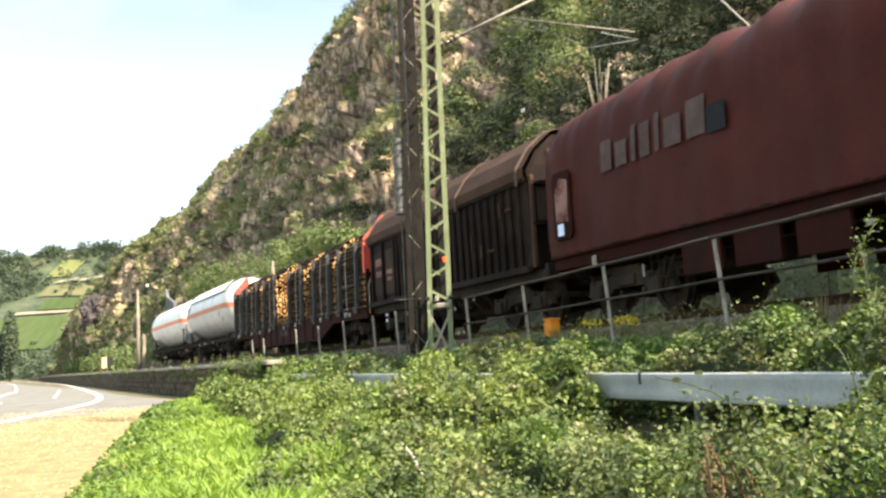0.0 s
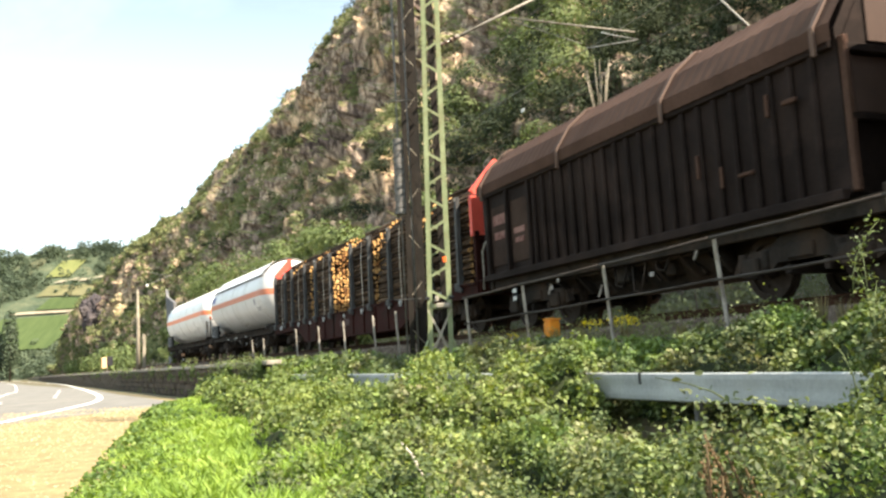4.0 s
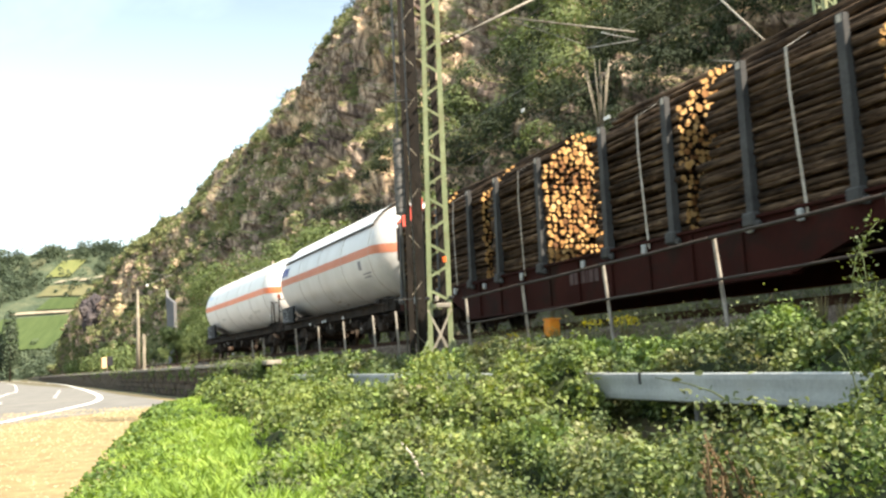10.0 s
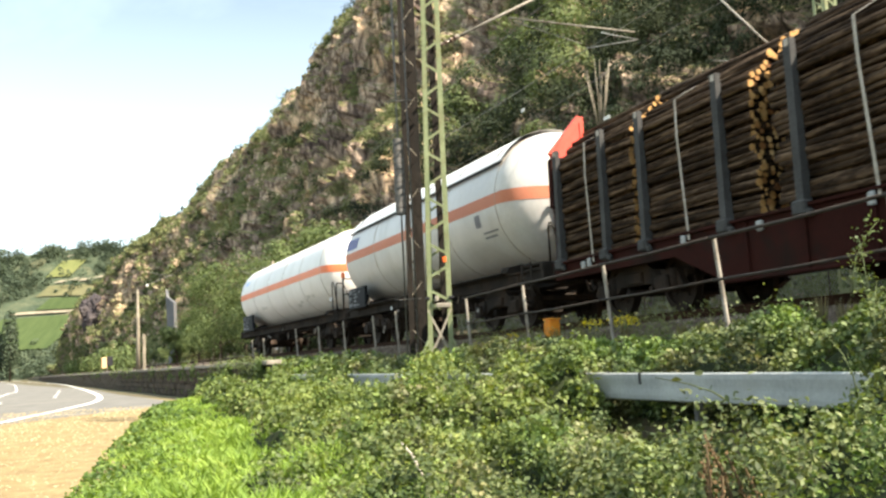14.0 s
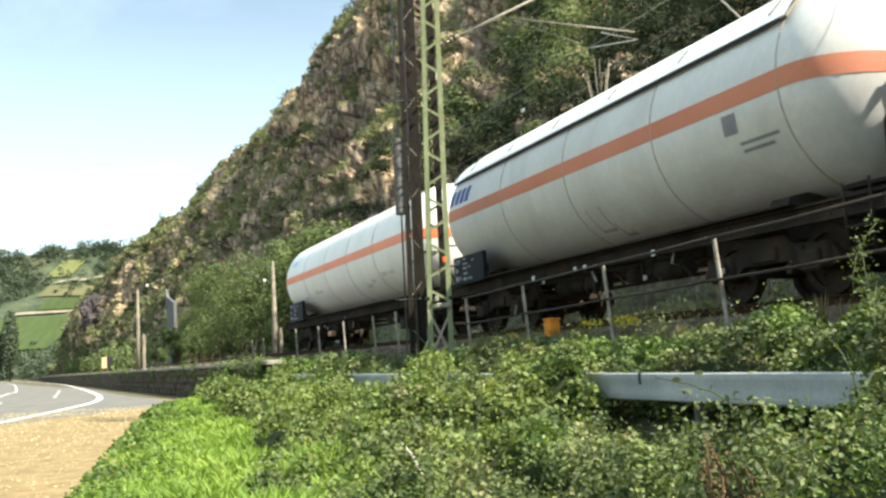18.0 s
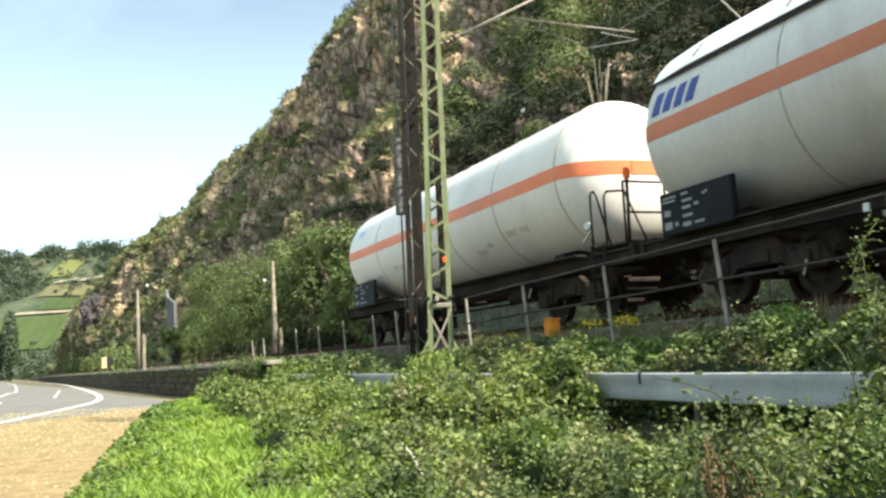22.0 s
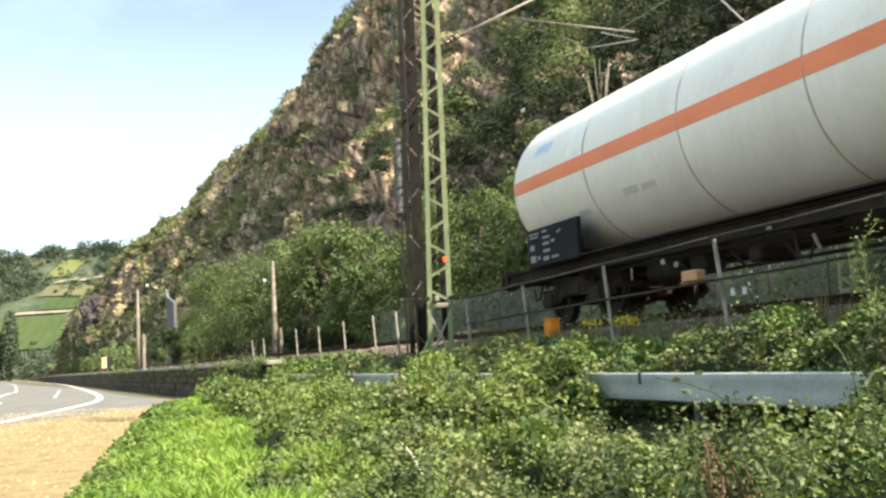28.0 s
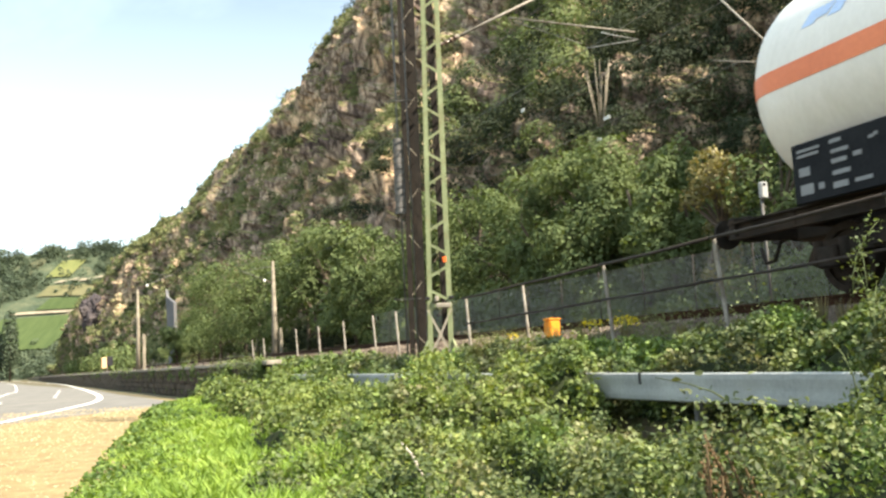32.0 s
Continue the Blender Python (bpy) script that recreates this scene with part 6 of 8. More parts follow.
# ---- masts, fences and lineside things --------------------------------
def lattice_mast(s, lat, height, w0=0.60, w1=0.40, lean=0.0, label="tall pale green lattice mast beside the railway", detail=True, where=None):
    """A square lattice mast with angle-iron legs and zigzag bracing."""
    base = 1.0
    ob = thing("catenary_mast", label, "mast", where or rail_pose(s, lat, base), "overhead line masts")

    def corner(ix, iy, z):
        h = (w0 + (w1 - w0) * z / height) / 2
        return Vector((ix * h, iy * h + lean * z, z))
    part("foundation", Shape().box((0, 0, -0.22), (0.9, 0.9, 0.5), 0.03), M_MORTAR, ob, "concrete mast footing")
    for ix in (-1, 1):
        for iy in (-1, 1):
            lg = Shape()
            a, b = corner(ix, iy, 0.0), corner(ix, iy, height)
            lg.bar(a - Vector((ix * 0.04, 0, 0)), b - Vector((ix * 0.04, 0, 0)), 0.08, 0.014, (0, 1, 0))
            lg.bar(a - Vector((0, iy * 0.045, 0)), b - Vector((0, iy * 0.045, 0)), 0.014, 0.09, (0, 1, 0))
            part("leg", lg, M_MAST, ob)
    step = 0.47
    n = int((height - 1.3) / step)
    faces = [((1, -1), (1, 1)), ((-1, -1), (-1, 1)), ((-1, -1), (1, -1)), ((-1, 1), (1, 1))]
    for f, (p, q) in enumerate(faces):
        for k in range(n):
            z = 1.28 + k * step
            a, b = (p, q) if (k + f) % 2 else (q, p)
            br = Shape().bar(corner(*a, z), corner(*b, z + 0.27), 0.05, 0.012, (1, 0, 0) if f < 2 else (0, 1, 0))
            part("brace", br, M_MAST, ob)
    # short splayed feet, crossed ties and a collar above them
    for ix in (-1, 1):
        for iy in (-1, 1):
            part("foot_brace", Shape().bar(corner(ix, iy, 0.52), Vector((ix * 0.40, iy * 0.38, 0.2)), 0.05, 0.02), M_MAST, ob)
    for f, (p, q) in enumerate(faces):
        part("foot_brace", Shape().bar(corner(*p, 0.12), corner(*q, 1.12), 0.04, 0.014, (1, 0, 0) if f < 2 else (0, 1, 0)), M_RUSTPALE, ob, "rust-stained cross brace")
        part("foot_brace", Shape().bar(corner(*q, 0.12), corner(*p, 1.12), 0.04, 0.014, (1, 0, 0) if f < 2 else (0, 1, 0)), M_RUSTPALE, ob, "rust-stained cross brace")
    tie = Shape()
    for p, q in faces:
        tie.bar(corner(*p, 1.2), corner(*q, 1.2), 0.012, 0.09)
    part("tie", tie, M_MAST, ob)
    if detail:
        part("number_plate", Shape().box((0.31, 0.17, 2.12), (0.012, 0.07, 0.11), 0.003), M_ORANGEDARK, ob, "small orange red plate")
        part("earth_clamp", Shape().box((0.30, 0.10, 1.2), (0.06, 0.30, 0.10), 0.02).box((0.30, -0.03, 1.34), (0.06, 0.08, 0.12), 0.02), M_COPING, ob, "pale clamp block")
        part("cable_duct", Shape().box((-0.10, 0.02 + lean * height * 0.5, height * 0.5 + 0.3), (0.05, 0.13, height - 0.6), 0.01), M_RUST, ob, "dark cable duct inside the mast")
        for z in (1.36, 0.22):
            for iy in (-1, 1):
                part("dark_band", Shape().box(corner(1, iy, z), (0.1, 0.1, 0.06), 0.01), M_BLACK, ob)
    return ob


lattice_mast(-20.4, -3.15, 10.6, 0.50, 0.315, 0.0180, where=pose(-0.145, 18.33, 1.0, 0, 0, -91))


def insulator(sh, a, b, n=5):
    a, b = Vector(a), Vector(b)
    sh.tube([a, b], 0.028, 8)
    for k in range(n):
        sh.disc(a.lerp(b, (k + 0.5) / n), b - a, 0.062, 0.03, 12)


def near_cantilever():
    ob = thing("cantilever", "pale steel tube cantilever holding the overhead wire", "cantilever", group="cantilevers")
    root = at(-20.3, -2.9, 7.62)
    tip = at(-20.4, -0.3, 9.05)
    k = root.lerp(tip, 0.22)
    ins = Shape()
    insulator(ins, root, k)
    part("insulator", ins, M_INSUL, ob, "dark ribbed ceramic insulator")
    part("strut", Shape().tube([k, tip + (tip - root) * 0.3], 0.032, 8), M_POST, ob, "weathered slanting tube")
    part("clamp", Shape().box(k, (0.09, 0.09, 0.09), 0.02), M_POST, ob)
    reg = Shape().tube([at(-20.25, -1.1, 8.45), at(-19.0, 1.25, 7.88)], 0.020, 8)
    part("registration_tube", reg, M_POST, ob, "thin steady tube")
    part("steady_arm", Shape().tube([at(-19.3, 0.6, 7.92), at(-19.0, 1.3, 7.72), at(-19.2, 0.15, 7.50)], 0.014, 6), M_GALV, ob)
    part("stay_wire", Shape().tube([at(-20.3, -1.0, 8.40), at(-19.6, 0.3, 7.75)], 0.009, 5), M_CABLE, ob)
    part("top_stay", Shape().tube([at(-20.4, -2.9, 9.6), at(-20.4, -0.3, 9.05)], 0.02, 6), M_GALV, ob)


near_cantilever()


def counterweight():
    ob = thing("counterweight", "grey stack of tensioning weights hanging beside the mast", "counterweight")
    c = at(-20.95, -3.56, 0)
    disc = Shape().disc((0, 0, 0), (0, 0, 1), 0.115, 0.125, 14).mesh("weight", M_WEIGHT)
    for k in range(12):
        w = part("weight", disc, M_WEIGHT, ob)
        w.location = (c.x, c.y, 4.25 + k * 0.135)
    part("rod", Shape().tube([(c.x, c.y, 4.05), (c.x, c.y, 10.8)], 0.012, 6), M_CABLE, ob)
    for d in (-0.06, 0.18):
        g = at(-20.95, -3.50 + d, 0)
        part("guide_rail", Shape().tube([(g.x, g.y, 1.1), (g.x, g.y, 9.6)], 0.02, 6), M_WEIGHT, ob)
    for z in (2.4, 6.6, 9.4):
        a, b = at(-20.95, -3.8, z), at(-20.7, -3.3, z)
        part("guide_bracket", Shape().bar(a, b, 0.05, 0.02), M_WEIGHT, ob)
    part("tension_wheel", Shape().disc((c.x, c.y, 10.4), tuple(at(0, 1, 0) - at(0, 0, 0)), 0.3, 0.06, 20, 0.22), M_WEIGHT, ob)


counterweight()


def anchor_mast():
    """A slim rusty lattice mast behind the green one."""
    ob = thing("anchor_mast", "slim dark rusty lattice mast behind the green one", "mast", Matrix.Translation((-0.62, 19.5, 1.1)), "overhead line masts")
    legs = ((-0.14, 0.0), (0.12, 0.0), (0.0, 0.3))
    for x, y in legs:
        part("leg", Shape().bar((x, y, 0), (x + 0.10, y, 10.5), 0.06, 0.115), M_RUST, ob)
    k = 0
    z = 0.4
    while z < 10.0:
        e = 1 if k % 2 else -1
        o = 0.10 * z / 10.5
        # every third brace is paler, its colour standing for sunlight on the diagonals
        part("brace", Shape().bar((-0.12 * e + o, 0, z), (0.12 * e + o, 0, z + 0.30), 0.075, 0.012), M_RUSTPALE if k % 3 == 0 else M_RUST, ob)
        z += 0.34
        k += 1


anchor_mast()

lattice_mast(-18.9, 6.6, 10.6, 0.46, 0.34, 0.0, "pale green lattice mast on the hill side of the tracks", False)


def far_cantilever():
    ob = thing("cantilever", "pale steel tube cantilever over the far track", "cantilever", group="cantilevers")
    root = at(-18.9, 6.2, 7.2)
    ins = Shape()
    insulator(ins, root, at(-18.9, 5.75, 7.28))
    part("insulator", ins, M_INSUL, ob, "dark ribbed ceramic insulator")
    part("steady_tube", Shape().tube([at(-18.6, 5.4, 7.35), at(-19.8, 3.95, 7.72)], 0.018, 8), M_POST, ob)
    part("strut", Shape().tube([at(-18.0, 4.1, 7.35), at(-19.5, 4.0, 9.15)], 0.024, 8), M_POST, ob, "weathered slanting tube")
    part("brace", Shape().tube([at(-18.0, 4.1, 7.35), at(-18.8, 6.2, 6.9)], 0.024, 8), M_POST, ob)


far_cantilever()


def wires():
    for lat, z0, tag in ((0.15, 7.5, "contact"), (0.0, 9.05, "carrier"), (4.0, 7.45, "contact"), (4.0, 9.1, "carrier")):
        pts = []
        for s in np.linspace(-300, 60, 121):
            span = ((s + 20.4) % 55) / 55
            sag = (0.10 if tag == "contact" else 1.0) * 4 * span * (1 - span)
            zig = 0.25 * math.sin(2 * math.pi * (s + 20.4) / 110)
            pts.append(at(float(s), lat + zig, z0 - sag))
        solid("overhead_wire", Shape().tube(pts, 0.008, 5), M_CABLE, "thin overhead %s wire above the track" % tag, "wire", group="overhead wires")


wires()


M_POLE = surface("brown_concrete", (0.11, 0.096, 0.074), (0.26, 0.225, 0.17), 2.0, 20.0, 0.9, 0.08)


def pole(s, lat, height, r, label, arm=True):
    """A plain concrete pole with a bracket."""
    ob = thing("line_pole", label, "pole", rail_pose(s, lat, 1.2), "line poles")
    part("shaft", Shape().tube([(0, 0, 0), (0, 0, height * 0.4), (0, 0, height)], [r * 1.35, r, r * 0.5], 10), M_POLE, ob, "weathered brownish shaft")
    part("stub", Shape().box((0.25, 0.38, 1.4), (0.22, 0.24, 2.8), 0.02), M_POLE, ob)
    if arm:
        e = -1 if lat > 0 else 1
        part("arm", Shape().tube([(0, 0, 6.3), (0, e * 2.6, 7.3)], 0.03, 6).tube([(0, 0, 7.6), (0, e * 2.4, 7.25)], 0.022, 6), M_WEIGHT, ob)
        ins = Shape()
        insulator(ins, (0, e * 0.1, 6.3), (0, e * 0.55, 6.48), 4)
        part("insulator", ins, M_INSUL, ob)
        part("fitting", Shape().box((0, e * 0.7, 6.5), (0.16, 0.2, 0.2), 0.03), M_WHITE, ob)


pole(-72.5, 6.5, 8.0, 0.21, "brownish concrete line pole on the hill side")
pole(-75.4, -3.2, 6.2, 0.15, "weathered line pole above the retaining wall")


def handrail_fence():
    """Posts with two rails along the edge of the embankment."""
    ob = thing("handrail_fence", "weathered fence of leaning posts with two rusty rails", "fence")
    ss = [-2.2, -4.6, -6.9, -9.21, -11.71, -14.16, -16.71, -19.11, -23.21, -24.91, -27.51, -30.11, -32.86, -37.7, -39.65]
    tops = [2.5, 2.5, 2.48, 2.46, 2.42, 2.38, 2.34, 2.30, 2.29, 2.29, 2.29, 2.29, 2.34, 2.21, 2.21]
    rnd = random.Random(2)
    for s, z in zip(ss, tops):
        lean = rnd.uniform(0.07, 0.13)
        sh = Shape().bar(at(s + lean, -3.0 + lean * 0.5, 0.75), at(s, -3.0, z), 0.052, 0.045, (0, 0, 1), 0.012)
        part("post", sh, M_POST, ob)
    for dz, r in ((-0.03, 0.021), (-0.52, 0.017)):
        for k in range(7):
            a, b = at(ss[k], -3.06, tops[k] + dz), at(ss[k + 1], -3.06, tops[k + 1] + dz)
            m = a.lerp(b, 0.5) - Vector((0, 0, 0.012))
            part("rail", Shape().tube([a, m, b], r, 8), M_PIPE, ob)
    short = [-41.5, -43.2, -45.0, -47.2, -49.5, -52.0, -54.5, -57.0, -60.0, -63.0, -66.0]
    for s in short:
        part("stump", Shape().bar(at(s, -3.6, 1.1), at(s, -3.6, 1.72 + rnd.uniform(-0.1, 0.06)), 0.055, 0.05, (0, 0, 1), 0.01), M_PIPE, ob, "short dark stump")


handrail_fence()


def rear_fence():
    """Wire mesh fence at the foot of the hill."""
    ob = thing("mesh_fence", "grey wire mesh fence between the tracks and the hill", "fence")
    lat, z0, z1 = 7.0, 1.75, 3.75
    ss = np.arange(-52.5, 14, 2.5)
    post = Shape().tube([(0, 0, 0), (0, 0, z1 - z0 + 0.05)], 0.018, 8).mesh("post", M_PIPE)
    for s in ss:
        part("post", post, M_WEIGHT, ob).location = at(float(s), lat, z0)
    for z in (z0 + 0.1, (z0 + z1) / 2, z1):
        part("line_wire", Shape().tube([at(float(s), lat - 0.03, z) for s in ss], 0.010 if z == z1 else 0.005, 5), M_WEIGHT, ob)
    v, f = [], []
    h = z1 - z0
    for d in (-1, 1):
        for s in np.arange(-54.5, 12, 0.11):
            a, b = (s, z0), (s + d * h * 0.8, z1)
            lo, hi = -52.5, 12.5
            if min(a[0], b[0]) < lo or max(a[0], b[0]) > hi:
                continue
            w = 0.0055
            o = len(v)
            for (q, z) in (a, b):
                v += [tuple(at(q - w, lat - 0.02 * d, z)), tuple(at(q + w, lat - 0.02 * d, z))]
            f.append((o, o + 1, o + 3, o + 2))
    me = array_mesh("wire_mesh", np.array(v), np.array(f), (M_MESHWIRE,), False)
    tagged(part("wire_mesh", me, M_MESHWIRE, ob, "fine grey diamond wire mesh"), kind="stuff")


rear_fence()


def guard_rail():
    ob = thing("guard_rail", "grey steel crash barrier half hidden in brambles", "crash barrier")
    prof = [(0.0, 0.315), (-0.06, 0.315), (-0.075, 0.30), (-0.078, 0.25), (-0.072, 0.17), (-0.072, 0.14), (-0.078, 0.06), (-0.075, 0.015), (-0.06, 0.0), (0.0, 0.0)]
    cuts = [6.0, 2.0, -2.0, -6.0, -8.2, -12.2, -16.2, -20.2, -24.2, -28.2, -32.2, -36.0]
    for a, b in zip(cuts, cuts[1:]):
        rows = [[at(s, -4.30 + p[0] * (1.0), z + p[1] * 0.89) for p in prof] for s, z in ((a + 0.12, 0.64), ((a + b) / 2, 0.635), (b, 0.635))]
        part("beam", Shape().sheet(rows, False, True), M_GALV, ob, "grey corrugated barrier beam")
        part("joint_bolts", Shape().disc(at(a - 0.1, -4.33, 0.79), tuple(at(0, -1, 0) - at(0, 0, 0)), 0.025, 0.02, 8), M_WEIGHT, ob)
    for s in np.arange(5.4, -36, -4.0):
        part("post", Shape().box((0, 0, 0), (0.06, 0.12, 1.0), 0.01), M_WEIGHT, ob).matrix_basis = rail_pose(float(s), -4.20, 0.42)
    sp = Shape().box((0, 0, 0), (0.05, 0.05, 0.12), 0.01)
    part("reflector", sp, M_BLACK, ob, "small dark reflector").matrix_basis = rail_pose(-11.35, -4.36, 0.86)


guard_rail()


def marker_box():
    z = 1.46
    ob = thing("track_marker_box", "small orange plastic box on a stub beside the track", "marker box", rail_pose(-17.15, -2.25, z - 0.05))
    part("box", Shape().box((0, 0, 0.16), (0.23, 0.22, 0.30), 0.03), M_ORANGE, ob)
    part("lid", Shape().box((0, 0, 0.322), (0.245, 0.235, 0.03), 0.012), M_ORANGE, ob)
    part("stub", Shape().box((0, 0, -0.06), (0.12, 0.12, 0.2), 0.01), M_BLACK, ob)


marker_box()


M_PEACH = simple("peach_board", (0.62, 0.38, 0.22), 0.6)


def lineside_sign():
    ob = thing("lineside_sign", "pale board with a dark plate beside the far track", "sign", rail_pose(-100.0, -3.3, 1.3))
    part("post", Shape().tube([(0, 0, 0), (0, 0, 1.2)], 0.05, 8), M_POST, ob)
    part("board", Shape().box((0.1, -0.28, 1.0), (0.06, 0.46, 1.05), 0.02), M_PEACH, ob, "pale pinkish board")
    part("dark_plate", Shape().box((0.12, 0.26, 1.12), (0.06, 0.56, 0.95), 0.02), M_BLACK, ob)


lineside_sign()


def telephone_box():
    ob = thing("lineside_box", "small white box on a thin dark pole", "box", rail_pose(-20.9, 6.0, 1.6))
    part("pole", Shape().tube([(0, 0, 0), (0, 0, 3.1)], 0.04, 8), M_WEIGHT, ob)
    part("box", Shape().box((0.08, 0, 3.28), (0.14, 0.22, 0.42), 0.03), M_GALV, ob)
    part("dark_window", Shape().box((0.152, -0.02, 3.42), (0.012, 0.09, 0.08), 0.004), M_BLACK, ob)


telephone_box()


def slope_plates():
    """Small white plates that mark anchors on the rock face."""
    for s, lat, z, w in ((-35.6, 12.0, 11.1, 0.5), (-36.3, 12.0, 10.3, 0.42), (-42.6, 12.0, 13.4, 0.35)):
        ob = thing("marker_plate", "small white plate on a pin in the slope", "marker", rail_pose(s, lat, z), "marker plates")
        part("plate", Shape().box((0.0, -0.2, 0.0), (w, 0.03, 0.16), 0.01), M_WHITE, ob)
        part("pin", Shape().tube([(0, -0.18, 0), (0, 3.5, -0.6)], 0.012, 6), M_BLACK, ob)


slope_plates()


def dark_bluff():
    """A dark slate crag standing out at the foot of the far end of the slope."""
    bm = bmesh.new()
    bmesh.ops.create_icosphere(bm, subdivisions=5, radius=1.0)
    for v in bm.verts:
        d = v.co.copy()
        q = d + noise.noise_vector(d * 1.5) * 0.3
        k = 1 + 0.28 * noise.fractal(d * 1.4, 0.9, 2.0, 4) + 0.10 * noise.cell(Vector((q.x * 3, q.y * 3, q.z * 2.2))) + 0.05 * noise.cell(q * 7)
        v.co = Vector((d.x * 6.0, d.y * 8.0, d.z * 8.5)) * k
    me = bpy.data.meshes.new("rock_bluff")
    bm.to_mesh(me)
    bm.free()
    me.materials.append(M_SLATE)
    ob = tagged(new("rock_bluff", me), "dark purplish slate crag at the foot of the slope", "rock", "", "structure")
    ob.location = (-132.5, 346.0, 22.0)


M_SLATE = surface("dark_slate", (0.022, 0.019, 0.022), (0.075, 0.064, 0.066), 0.25, 2.2, 0.95, 0.3, stain=(0.14, 0.12, 0.105), stain_amount=0.35, stain_scale=0.12)
dark_bluff()


def slope_slab():
    """Smooth grey concrete apron in front of the rock."""
    v = [at(-149.5, 9.6, 13.8), at(-147.0, 9.4, 12.4), at(-137, 8.9, 10.8), at(-136, 8.8, 2.0), at(-143.0, 9.0, 2.0)]
    b = [p + Vector((0.25, 0.6, 0)) for p in v]
    sh = Shape().add(v + b, [(0, 1, 2, 3, 4), (9, 8, 7, 6, 5)] + [(i, 5 + i, 5 + (i + 1) % 5, (i + 1) % 5) for i in range(5)])
    solid("concrete_apron", sh, M_GALV_STONE, "smooth grey concrete apron under the rock", "retaining wall", "structure")


M_GALV_STONE = surface("grey_concrete", (0.070, 0.070, 0.074), (0.135, 0.134, 0.138), 0.4, 6.0, 0.9, 0.05, stain=(0.16, 0.15, 0.14), stain_amount=0.5, stain_scale=0.3)
slope_slab()


def retaining_wall():
    ob = tagged(new("retaining_wall", Shape().sheet([[at(s, -4.62, -0.05), at(s, -4.50, 1.20), at(s, -4.2, 1.22)] for s in np.arange(-29, -330, -6.0)], False).mesh("retaining_wall", M_MORTAR)),
                "dark weathered stone retaining wall below the railway", "wall", "", "structure")
    rnd = random.Random(9)
    kinds = []
    for k in range(8):
        sh = Shape().box((0, 0, 0), (0.50, 0.12, 0.285), 0.03)
        sh.v = [(x + rnd.uniform(-0.018, 0.018), y + rnd.uniform(-0.03, 0.03), z + rnd.uniform(-0.026, 0.026)) for x, y, z in sh.v]
        kinds.append(sh.mesh("stone", M_STONE))
    rest = Shape()
    count = 0
    for r in range(4):
        z = 0.14 + r * 0.295
        s = -30.5 - 0.26 * (r % 2)
        while s > -300:
            w = rnd.uniform(0.6, 1.7) * (1.0 if s > -80 else 2.0)
            m = rail_pose(s - 0.26 * w, -4.62 + 0.028 * r + rnd.uniform(-0.035, 0.03), z + rnd.uniform(-0.02, 0.02)) @ Matrix.Diagonal((w, 1, rnd.uniform(0.86, 1.06), 1))
            if s > -74:
                st = part("stone", kinds[rnd.randrange(8)], M_STONE, ob)
                st.matrix_basis = m
                count += 1
            else:
                rest.box((0, 0, 0), (0.50, 0.12, 0.285), 0.0, m)
            s -= 0.52 * w
    tagged(part("far_stones", rest, M_STONE, ob), kind="stuff")
    cap = Shape().box((0, 0, 0), (1.18, 0.46, 0.14), 0.02).mesh("coping_stone", M_COPING)
    for k in range(123):
        part("coping_stone", cap, M_COPING, ob).matrix_basis = rail_pose(-30.5 - k * 1.2, -4.40 + rnd.uniform(-0.02, 0.02), 1.27 + rnd.uniform(-0.01, 0.01))
    far = Shape()
    for k in range(26):
        far.box((0, 0, 0), (5.9, 0.46, 0.14), 0.0, rail_pose(-181.0 - k * 6, -4.40, 1.27))
    part("far_coping", far, M_COPING, ob)


retaining_wall()

